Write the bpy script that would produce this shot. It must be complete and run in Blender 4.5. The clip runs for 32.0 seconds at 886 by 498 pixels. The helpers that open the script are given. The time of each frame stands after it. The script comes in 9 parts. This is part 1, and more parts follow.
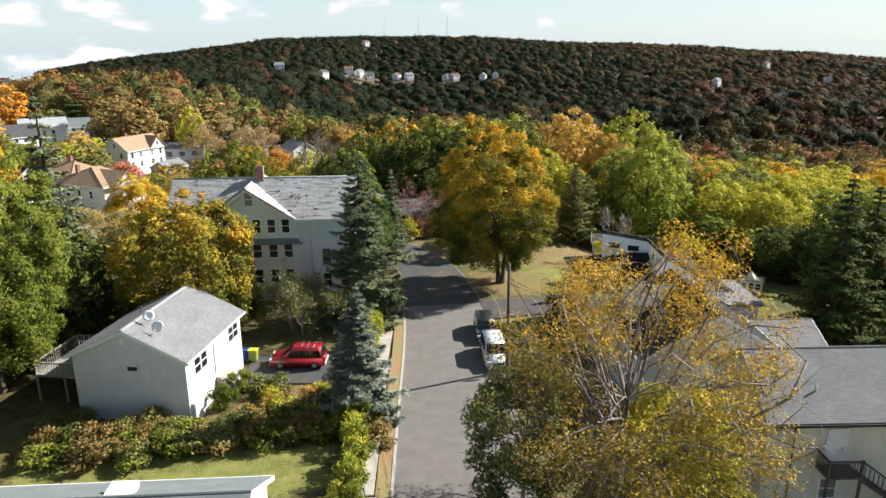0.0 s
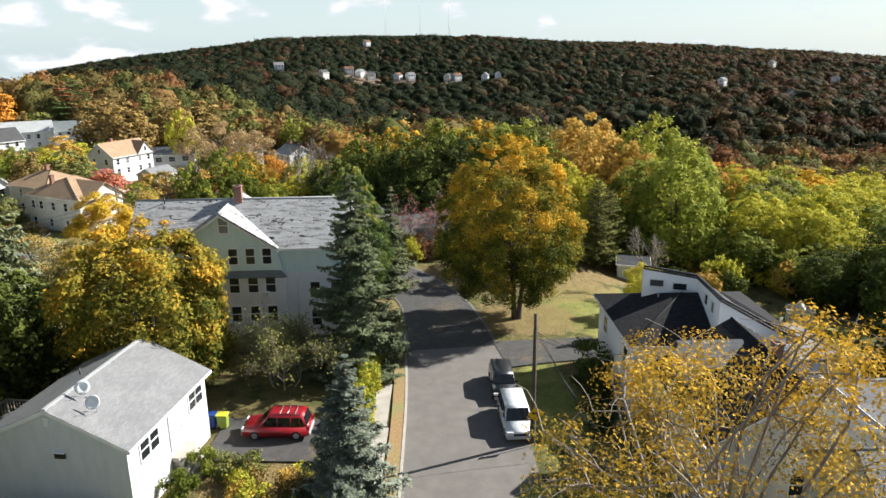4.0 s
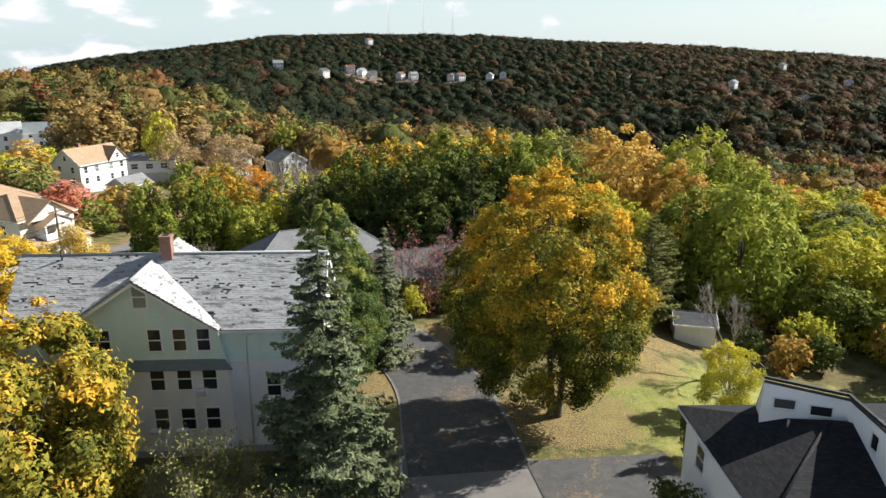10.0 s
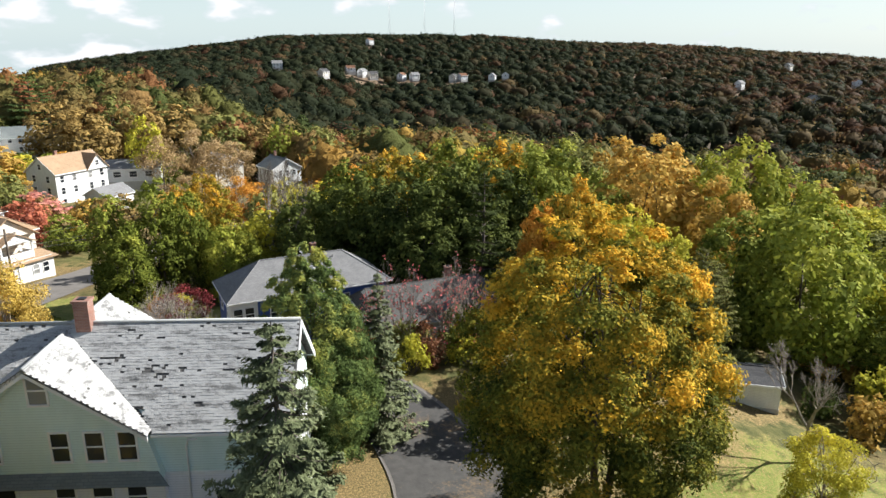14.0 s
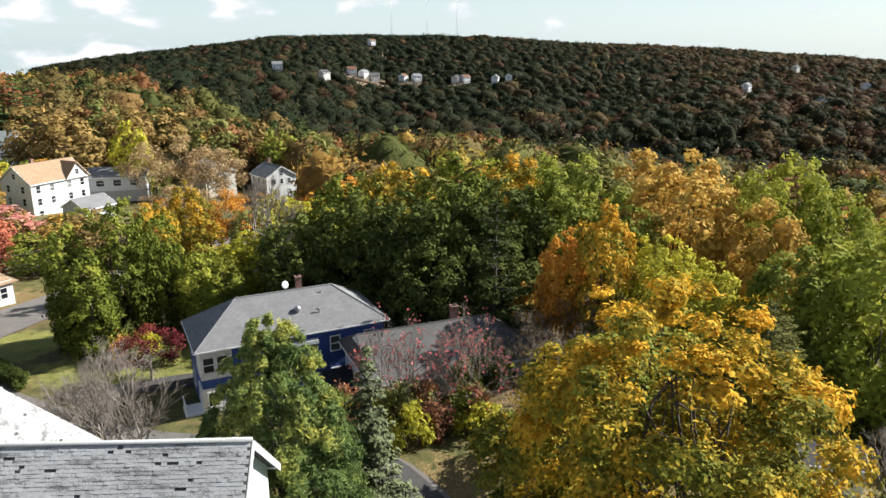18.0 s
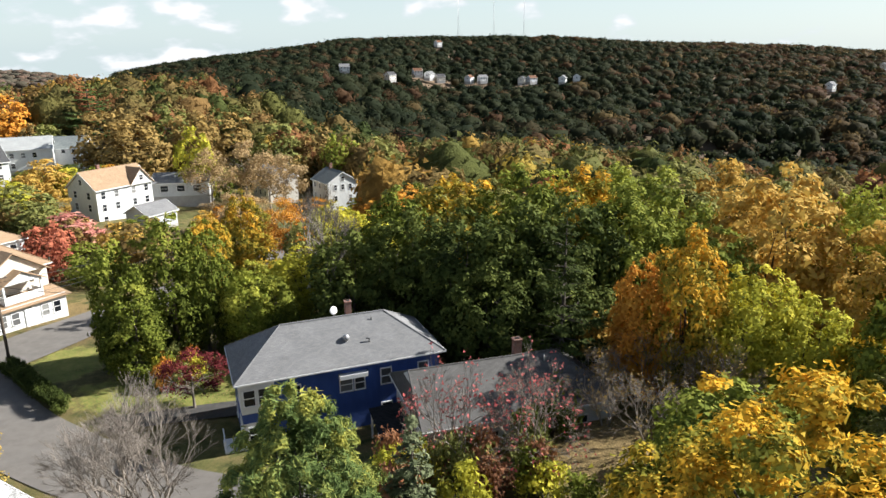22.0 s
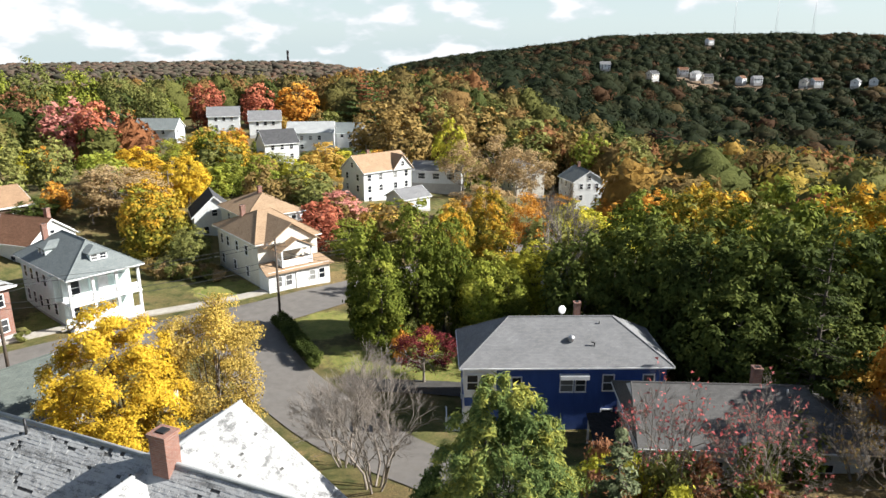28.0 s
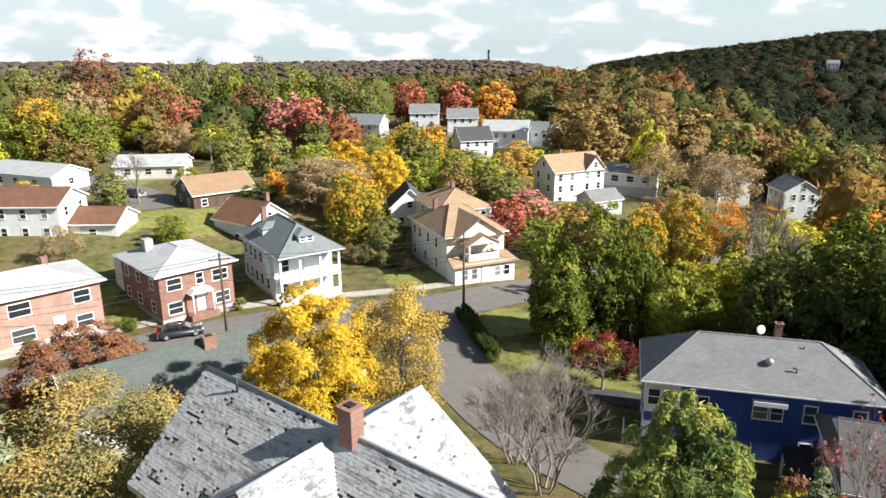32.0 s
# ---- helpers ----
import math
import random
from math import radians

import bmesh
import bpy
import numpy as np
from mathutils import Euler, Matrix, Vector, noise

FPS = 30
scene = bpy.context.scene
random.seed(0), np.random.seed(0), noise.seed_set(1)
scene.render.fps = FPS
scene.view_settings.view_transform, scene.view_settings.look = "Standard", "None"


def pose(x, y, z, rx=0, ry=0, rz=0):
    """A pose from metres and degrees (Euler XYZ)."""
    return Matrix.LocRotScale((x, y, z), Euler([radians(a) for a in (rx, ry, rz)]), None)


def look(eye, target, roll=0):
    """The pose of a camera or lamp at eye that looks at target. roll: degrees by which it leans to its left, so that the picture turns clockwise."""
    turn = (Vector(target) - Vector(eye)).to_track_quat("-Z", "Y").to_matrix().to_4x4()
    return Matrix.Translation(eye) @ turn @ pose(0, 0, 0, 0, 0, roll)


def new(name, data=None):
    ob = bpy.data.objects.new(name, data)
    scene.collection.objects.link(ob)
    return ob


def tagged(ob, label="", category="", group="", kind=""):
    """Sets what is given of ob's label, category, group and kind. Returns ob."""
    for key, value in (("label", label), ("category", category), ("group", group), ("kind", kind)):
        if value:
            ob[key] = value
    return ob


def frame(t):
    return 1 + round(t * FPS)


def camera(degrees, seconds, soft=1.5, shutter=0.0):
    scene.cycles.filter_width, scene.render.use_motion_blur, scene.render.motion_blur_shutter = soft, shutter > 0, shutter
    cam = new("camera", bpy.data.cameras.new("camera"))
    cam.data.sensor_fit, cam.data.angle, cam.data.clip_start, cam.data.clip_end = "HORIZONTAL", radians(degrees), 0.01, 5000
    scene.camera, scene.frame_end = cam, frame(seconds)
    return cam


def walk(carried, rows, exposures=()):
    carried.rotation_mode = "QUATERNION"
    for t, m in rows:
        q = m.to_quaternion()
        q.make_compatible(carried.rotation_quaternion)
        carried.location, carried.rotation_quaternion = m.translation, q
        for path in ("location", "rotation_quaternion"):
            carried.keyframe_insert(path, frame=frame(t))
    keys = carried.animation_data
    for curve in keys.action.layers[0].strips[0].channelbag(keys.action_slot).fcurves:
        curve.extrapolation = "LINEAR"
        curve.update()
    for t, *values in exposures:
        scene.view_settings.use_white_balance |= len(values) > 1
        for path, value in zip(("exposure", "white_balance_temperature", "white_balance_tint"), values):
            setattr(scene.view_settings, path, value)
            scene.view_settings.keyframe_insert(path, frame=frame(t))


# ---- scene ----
cam = camera(64.82, 32.0)
PATH = [
    (0.0, (0.923, -14.902, 25.070), (1.455, 4.297, 19.492), -0.28),
    (0.5, (0.887, -13.640, 25.063), (1.403, 5.550, 19.454), -0.27),
    (1.0, (0.833, -12.376, 25.059), (1.347, 6.815, 19.454), -0.28),
    (1.5, (0.756, -11.148, 25.039), (1.259, 8.043, 19.434), -0.31),
    (2.0, (0.740, -9.863, 25.024), (1.249, 9.332, 19.428), -0.36),
    (2.5, (0.686, -8.490, 25.021), (1.188, 10.706, 19.428), -0.38),
    (3.0, (0.660, -7.083, 25.028), (1.163, 12.114, 19.438), -0.39),
    (3.5, (0.674, -5.663, 25.046), (1.162, 13.534, 19.456), -0.38),
    (5.5, (0.570, 0.034, 25.018), (1.058, 19.228, 19.420), -0.38),
    (6.0, (0.582, 1.572, 24.994), (1.063, 20.765, 19.389), -0.35),
    (6.5, (0.595, 3.380, 24.951), (1.065, 22.575, 19.351), -0.34),
    (7.0, (0.588, 5.165, 24.905), (1.055, 24.360, 19.308), -0.26),
    (7.5, (0.552, 6.669, 24.871), (1.023, 25.865, 19.276), -0.16),
    (8.0, (0.536, 8.005, 24.843), (1.006, 27.199, 19.242), -0.04),
    (8.5, (0.474, 9.853, 24.818), (0.943, 29.048, 19.221), 0.05),
    (9.0, (0.455, 11.837, 24.797), (0.918, 31.035, 19.209), 0.10),
    (9.5, (0.402, 13.408, 24.771), (0.871, 32.604, 19.177), 0.14),
    (10.0, (0.393, 14.577, 24.748), (0.848, 33.769, 19.139), 0.14),
    (10.5, (0.396, 16.168, 24.744), (0.849, 35.365, 19.153), 0.13),
    (11.0, (0.337, 17.567, 24.717), (0.785, 36.760, 19.110), 0.13),
    (11.5, (0.315, 19.051, 24.706), (0.758, 38.246, 19.107), 0.10),
    (12.0, (0.300, 20.393, 24.685), (0.724, 39.585, 19.075), 0.11),
    (12.5, (0.233, 21.928, 24.685), (0.671, 41.121, 19.080), 0.10),
    (13.0, (0.164, 23.516, 24.666), (0.603, 42.707, 19.054), 0.12),
    (13.5, (0.187, 24.931, 24.667), (0.624, 44.127, 19.071), 0.14),
    (14.0, (0.175, 26.214, 24.670), (0.597, 45.408, 19.068), 0.15),
    (14.5, (0.184, 27.635, 24.691), (0.597, 46.830, 19.087), 0.18),
    (16.5, (0.111, 32.974, 24.798), (0.517, 52.169, 19.197), 0.39),
    (17.0, (0.064, 34.183, 24.823), (0.460, 53.383, 19.236), 0.40),
    (17.5, (0.041, 35.403, 24.852), (0.430, 54.604, 19.268), 0.39),
    (18.0, (0.039, 36.591, 24.877), (0.417, 55.792, 19.293), 0.29),
    (18.3, (0.121, 41.166, 24.919), (0.449, 60.369, 19.342), 0.19),
    (18.5, (0.121, 41.516, 24.919), (0.449, 60.719, 19.342), 0.19),
    (19.0, (0.130, 41.904, 24.956), (0.443, 61.101, 19.354), 0.11),
    (19.5, (0.140, 42.292, 24.987), (0.455, 61.481, 19.358), 0.05),
    (20.0, (0.118, 42.626, 25.029), (0.440, 61.809, 19.377), -0.03),
    (20.5, (0.120, 42.720, 25.130), (0.639, 61.925, 19.570), -0.17),
    (21.0, (0.132, 42.718, 25.135), (0.265, 61.928, 19.572), -0.26),
    (21.5, (0.166, 42.713, 25.149), (-0.353, 61.916, 19.583), -0.36),
    (22.0, (0.217, 42.704, 25.169), (-1.229, 61.861, 19.608), -0.40),
    (22.5, (0.281, 42.694, 25.195), (-1.982, 61.772, 19.635), -0.46),
    (23.0, (0.353, 42.682, 25.224), (-2.723, 61.647, 19.668), -0.46),
    (23.5, (0.430, 42.670, 25.255), (-3.248, 61.526, 19.695), -0.43),
    (24.0, (0.507, 42.658, 25.286), (-3.873, 61.363, 19.725), -0.35),
    (24.5, (0.579, 42.646, 25.315), (-4.057, 61.287, 19.745), -0.25),
    (26.5, (0.740, 42.620, 25.380), (-5.587, 60.739, 19.753), 0.09),
    (27.0, (0.740, 42.620, 25.380), (-6.064, 60.568, 19.760), 0.13),
    (27.5, (0.740, 42.620, 25.380), (-6.663, 60.328, 19.756), 0.10),
    (28.0, (0.740, 42.620, 25.380), (-7.286, 60.055, 19.758), 0.07),
    (28.5, (0.740, 42.620, 25.380), (-7.680, 59.867, 19.754), -0.02),
    (29.0, (0.740, 42.620, 25.380), (-8.545, 59.420, 19.763), -0.06),
    (29.5, (0.740, 42.620, 25.380), (-9.213, 59.028, 19.749), -0.11),
    (30.0, (0.740, 42.620, 25.380), (-9.721, 58.707, 19.742), -0.10),
    (30.5, (0.740, 42.620, 25.380), (-10.335, 58.293, 19.749), -0.17),
    (31.0, (0.740, 42.620, 25.380), (-10.927, 57.855, 19.743), -0.27),
    (31.5, (0.740, 42.620, 25.380), (-11.419, 57.466, 19.746), -0.34),
    (32.0, (0.740, 42.620, 25.380), (-11.732, 57.204, 19.745), -0.36),
]
walk(cam, [(t, look(eye, target, roll)) for t, eye, target, roll in PATH])

# ---- light ----
SUN = Vector((0.80, 0.31, 0.58)).normalized()
world = bpy.data.worlds.new("sky")
scene.world = world
world.use_nodes = True
wn, wl = world.node_tree.nodes, world.node_tree.links
wn.clear()
sky = wn.new("ShaderNodeTexSky")
sky.sky_type = 'NISHITA'
sky.sun_disc = False
sky.sun_elevation = math.asin(SUN.z)
sky.sun_rotation = math.atan2(SUN.x, SUN.y)
sky.air_density, sky.dust_density, sky.ozone_density = 0.9, 0.9, 1.0
tc = wn.new("ShaderNodeTexCoord")
sep = wn.new("ShaderNodeSeparateXYZ")
wl.new(tc.outputs["Generated"], sep.inputs[0])
# small cumulus in rows on one level deck, thicker towards the west, under a thin veil
deck = wn.new("ShaderNodeMath"); deck.operation = 'ADD'; deck.inputs[1].default_value = 0.42
wl.new(sep.outputs[2], deck.inputs[0])
flat = wn.new("ShaderNodeVectorMath"); flat.operation = 'MULTIPLY'; flat.inputs[1].default_value = (1, 1, 0)
wl.new(tc.outputs["Generated"], flat.inputs[0])
inv = wn.new("ShaderNodeMath"); inv.operation = 'DIVIDE'; inv.inputs[0].default_value = 1.0
wl.new(deck.outputs[0], inv.inputs[1])
far_ = wn.new("ShaderNodeVectorMath"); far_.operation = 'SCALE'
wl.new(flat.outputs[0], far_.inputs[0]); wl.new(inv.outputs[0], far_.inputs["Scale"])
cn = wn.new("ShaderNodeTexNoise")
cn.inputs["Scale"].default_value, cn.inputs["Detail"].default_value, cn.inputs["Roughness"].default_value = 6.5, 7.0, 0.45
wl.new(far_.outputs[0], cn.inputs["Vector"])
cr = wn.new("ShaderNodeValToRGB")
cr.color_ramp.elements[0].position, cr.color_ramp.elements[1].position = 0.57, 0.68
wst = wn.new("ShaderNodeMath"); wst.operation = 'MULTIPLY_ADD'; wst.inputs[1].default_value = -0.17
wl.new(sep.outputs[0], wst.inputs[0]); wl.new(cn.outputs["Fac"], wst.inputs[2]); wl.new(wst.outputs[0], cr.inputs[0])
body = wn.new("ShaderNodeValToRGB")
body.color_ramp.elements[0].position, body.color_ramp.elements[1].position = 0.6, 0.74
body.color_ramp.elements[0].color, body.color_ramp.elements[1].color = (0.72, 0.78, 0.84, 1), (1, 1, 1, 1)
wl.new(wst.outputs[0], body.inputs[0])
lit = wn.new("ShaderNodeVectorMath"); lit.operation = 'SCALE'; lit.inputs["Scale"].default_value = 10.4
wl.new(body.outputs[0], lit.inputs[0])
low = wn.new("ShaderNodeMapRange")
low.interpolation_type = 'SMOOTHSTEP'
for k_, v_ in (("From Min", 0.0), ("From Max", 0.34), ("To Min", 1.0), ("To Max", 0.1)):
    low.inputs[k_].default_value = v_
wl.new(sep.outputs[2], low.inputs[0])
vf = wn.new("ShaderNodeMath"); vf.operation = 'MULTIPLY'; vf.inputs[1].default_value = 0.7
wl.new(low.outputs[0], vf.inputs[0])
veil = wn.new("ShaderNodeMix"); veil.data_type = 'RGBA'
veil.inputs["B"].default_value = (7.75, 9.25, 9.7, 1)
wl.new(vf.outputs[0], veil.inputs["Factor"]); wl.new(sky.outputs[0], veil.inputs["A"])
cf = wn.new("ShaderNodeMath"); cf.operation = 'MULTIPLY'
wl.new(cr.outputs[0], cf.inputs[0]); wl.new(low.outputs[0], cf.inputs[1])
cmix = wn.new("ShaderNodeMix"); cmix.data_type = 'RGBA'
wl.new(lit.outputs[0], cmix.inputs["B"])
wl.new(cf.outputs[0], cmix.inputs["Factor"]); wl.new(veil.outputs["Result"], cmix.inputs["A"])
bg = wn.new("ShaderNodeBackground")
bg.inputs["Strength"].default_value = 0.048
wo = wn.new("ShaderNodeOutputWorld")
wl.new(cmix.outputs["Result"], bg.inputs[0]); wl.new(bg.outputs[0], wo.inputs[0])
sun = new("sun", bpy.data.lights.new("sun", 'SUN'))
sun.data.energy, sun.data.angle, sun.data.color = 4.95, radians(0.5), (1.0, 0.98, 0.93)
sun.matrix_world = look(SUN * 200, (0, 0, 0))
scene.view_settings.exposure = 1.18

# ---- materials ----
def mat_new(name):
    m = bpy.data.materials.new(name)
    m.use_nodes = True
    nt = m.node_tree
    nt.nodes.clear()
    out = nt.nodes.new("ShaderNodeOutputMaterial")
    b = nt.nodes.new("ShaderNodeBsdfPrincipled")
    nt.links.new(b.outputs[0], out.inputs[0])
    return m, nt, b, out


def ramp(nt, stops, src=None):
    r = nt.nodes.new("ShaderNodeValToRGB")
    e = r.color_ramp.elements
    while len(e) < len(stops):
        e.new(0.5)
    for k, (p, c) in enumerate(stops):
        e[k].position, e[k].color = p, (*c, 1)
    if src is not None:
        nt.links.new(src, r.inputs[0])
    return r


def noise_tex(nt, scale, detail=4.0, rough=0.6, vec=None):
    n = nt.nodes.new("ShaderNodeTexNoise")
    n.inputs["Scale"].default_value, n.inputs["Detail"].default_value, n.inputs["Roughness"].default_value = scale, detail, rough
    if vec is not None:
        nt.links.new(vec, n.inputs["Vector"])
    return n


def blend(nt, fac, a, b, mode='MIX'):
    x = nt.nodes.new("ShaderNodeMix")
    x.data_type, x.blend_type = 'RGBA', mode
    for sock, v in (("Factor", fac), ("A", a), ("B", b)):
        if isinstance(v, (int, float)):
            x.inputs[sock].default_value = v
        elif isinstance(v, tuple):
            x.inputs[sock].default_value = (*v, 1)
        else:
            nt.links.new(v, x.inputs[sock])
    return x.outputs["Result"]


def math_node(nt, op, a, b=None):
    x = nt.nodes.new("ShaderNodeMath")
    x.operation = op
    for k, v in ((0, a), (1, b)):
        if v is None:
            continue
        if isinstance(v, (int, float)):
            x.inputs[k].default_value = v
        else:
            nt.links.new(v, x.inputs[k])
    return x.outputs[0]


def bump(nt, height, b, strength=0.4, dist=0.02):
    n = nt.nodes.new("ShaderNodeBump")
    n.inputs["Strength"].default_value, n.inputs["Distance"].default_value = strength, dist
    nt.links.new(height, n.inputs["Height"])
    nt.links.new(n.outputs[0], b.inputs["Normal"])


def geo_pos(nt):
    return nt.nodes.new("ShaderNodeNewGeometry").outputs["Position"]


def plain(name, c1, c2, scale=3.0, rough=0.7, metal=0.0, grain=60.0, relief=0.15):
    """Two tones mottled at one scale, with fine grain and relief at another."""
    m, nt, b, _ = mat_new(name)
    p = geo_pos(nt)
    big, fine = noise_tex(nt, scale, 5, 0.6, p), noise_tex(nt, grain, 3, 0.6, p)
    f = math_node(nt, 'ADD', math_node(nt, 'MULTIPLY', big.outputs["Fac"], 0.7), math_node(nt, 'MULTIPLY', fine.outputs["Fac"], 0.3))
    r = ramp(nt, [(0.35, c1), (0.65, c2)], f)
    nt.links.new(r.outputs[0], b.inputs["Base Color"])
    b.inputs["Roughness"].default_value, b.inputs["Metallic"].default_value = rough, metal
    if relief:
        bump(nt, fine.outputs["Fac"], b, relief, 0.02)
    return m


def siding(name, c1, c2, board=0.125, rough=0.6):
    """Clapboards by the wall's own height in metres, with shade along each lap put into the colour, and streaks of
    dirt.
    """
    m, nt, b, _ = mat_new(name)
    uv = nt.nodes.new("ShaderNodeUVMap")
    s = nt.nodes.new("ShaderNodeSeparateXYZ")
    nt.links.new(uv.outputs[0], s.inputs[0])
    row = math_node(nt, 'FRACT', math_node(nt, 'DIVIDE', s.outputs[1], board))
    stretch = nt.nodes.new("ShaderNodeMapping")
    stretch.inputs["Scale"].default_value = (1.4, 0.35, 1)
    nt.links.new(uv.outputs[0], stretch.inputs[0])
    dirt = noise_tex(nt, 1.2, 6, 0.65, stretch.outputs[0])
    base = ramp(nt, [(0.3, c1), (0.62, c2)], dirt.outputs["Fac"])
    # shade line of each lap, multiplied into the board colour
    lap_shade = ramp(nt, [(0.0, (0.55, 0.55, 0.56)), (0.14, (1, 1, 1)), (1.0, (0.93, 0.93, 0.93))], row)
    nt.links.new(blend(nt, 1.0, base.outputs[0], lap_shade.outputs[0], 'MULTIPLY'), b.inputs["Base Color"])
    b.inputs["Roughness"].default_value = rough
    bump(nt, row, b, 0.5, 0.015)
    return m


def shingle(name, c1, c2, joint, w=0.33, h=0.14, patch=(0.45, 0.6), patch_c=None, rough=0.9):
    """Roof shingles in courses, with patches of wear."""
    m, nt, b, _ = mat_new(name)
    uv = nt.nodes.new("ShaderNodeUVMap")
    br = nt.nodes.new("ShaderNodeTexBrick")
    nt.links.new(uv.outputs[0], br.inputs["Vector"])
    br.inputs["Scale"].default_value = 1.0
    br.inputs["Brick Width"].default_value, br.inputs["Row Height"].default_value = w, h
    br.inputs["Mortar Size"].default_value, br.inputs["Mortar Smooth"].default_value = 0.008, 0.2
    br.inputs["Color1"].default_value, br.inputs["Color2"].default_value, br.inputs["Mortar"].default_value = (*c1, 1), (*c2, 1), (*joint, 1)
    br.inputs["Bias"].default_value = -0.1
    n = noise_tex(nt, 0.55, 6, 0.62, uv.outputs[0])
    tone = ramp(nt, [(0.3, (0.82, 0.82, 0.82)), (0.7, (1.06, 1.06, 1.06))], n.outputs["Fac"])
    b.inputs["Specular IOR Level"].default_value = 0.15
    col = blend(nt, 1.0, br.outputs["Color"], tone.outputs[0], 'MULTIPLY')
    if patch_c:
        n2 = noise_tex(nt, 0.9, 7, 0.7, uv.outputs[0])
        col = blend(nt, ramp(nt, [(patch[0], (0, 0, 0)), (patch[1], (1, 1, 1))], n2.outputs["Fac"]).outputs[0], col, patch_c)
    nt.links.new(col, b.inputs["Base Color"])
    b.inputs["Roughness"].default_value = rough
    bump(nt, br.outputs["Fac"], b, -0.4, 0.02)
    return m


def brickwork(name, c1, c2, mortar, w=0.22, h=0.075):
    m, nt, b, _ = mat_new(name)
    uv = nt.nodes.new("ShaderNodeUVMap")
    br = nt.nodes.new("ShaderNodeTexBrick")
    nt.links.new(uv.outputs[0], br.inputs["Vector"])
    br.inputs["Scale"].default_value = 1.0
    br.inputs["Brick Width"].default_value, br.inputs["Row Height"].default_value, br.inputs["Mortar Size"].default_value = w, h, 0.006
    br.inputs["Color1"].default_value, br.inputs["Color2"].default_value, br.inputs["Mortar"].default_value = (*c1, 1), (*c2, 1), (*mortar, 1)
    n = noise_tex(nt, 0.8, 5, 0.6, uv.outputs[0])
    tone = ramp(nt, [(0.3, (0.75, 0.75, 0.75)), (0.7, (1.15, 1.12, 1.1))], n.outputs["Fac"])
    nt.links.new(blend(nt, 1.0, br.outputs["Color"], tone.outputs[0], 'MULTIPLY'), b.inputs["Base Color"])
    b.inputs["Roughness"].default_value = 0.85
    bump(nt, br.outputs["Fac"], b, -0.5, 0.01)
    return m


def glass(name):
    m, nt, b, _ = mat_new(name)
    info = nt.nodes.new("ShaderNodeObjectInfo")
    r = ramp(nt, [(0.0, (0.012, 0.014, 0.017)), (0.6, (0.03, 0.033, 0.038)), (0.8, (0.1, 0.1, 0.1)), (1.0, (0.26, 0.26, 0.25))], info.outputs["Random"])
    nt.links.new(r.outputs[0], b.inputs["Base Color"])
    b.inputs["Roughness"].default_value = 0.08
    b.inputs["IOR"].default_value = 1.38
    return m


def leaf(name, dark, mid, light, vary=0.5, through_light=0.3, patch_scale=0.35, lean=0.32):
    """Leaves: tone by single leaf, by bough and by tree; lighter up the crown, where turned leaves and top light are
    both put into the colour.
    """
    m, nt, b, out = mat_new(name)
    g = nt.nodes.new("ShaderNodeNewGeometry")
    info = nt.nodes.new("ShaderNodeObjectInfo")
    n = noise_tex(nt, patch_scale, 3, 0.6, g.outputs["Position"])
    at = nt.nodes.new("ShaderNodeAttribute")
    at.attribute_name = "tint"
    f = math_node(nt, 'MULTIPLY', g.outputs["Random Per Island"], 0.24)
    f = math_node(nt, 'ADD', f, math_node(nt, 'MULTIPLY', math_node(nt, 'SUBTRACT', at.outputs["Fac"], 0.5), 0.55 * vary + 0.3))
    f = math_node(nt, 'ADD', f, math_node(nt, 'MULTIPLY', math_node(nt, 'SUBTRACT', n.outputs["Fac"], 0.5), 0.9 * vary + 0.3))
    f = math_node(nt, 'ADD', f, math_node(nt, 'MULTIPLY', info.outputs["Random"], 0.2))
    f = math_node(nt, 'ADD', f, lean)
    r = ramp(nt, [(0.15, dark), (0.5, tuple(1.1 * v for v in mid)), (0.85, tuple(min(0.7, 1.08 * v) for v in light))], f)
    b.inputs["Roughness"].default_value = 0.8
    b.inputs["Specular IOR Level"].default_value = 0.08
    nt.links.new(r.outputs[0], b.inputs["Base Color"])
    tr = nt.nodes.new("ShaderNodeBsdfTranslucent")
    nt.links.new(r.outputs[0], tr.inputs[0])
    mix = nt.nodes.new("ShaderNodeMixShader")
    mix.inputs[0].default_value = 0.7 * through_light
    nt.links.new(b.outputs[0], mix.inputs[1]); nt.links.new(tr.outputs[0], mix.inputs[2])
    nt.links.new(mix.outputs[0], out.inputs[0])
    return m


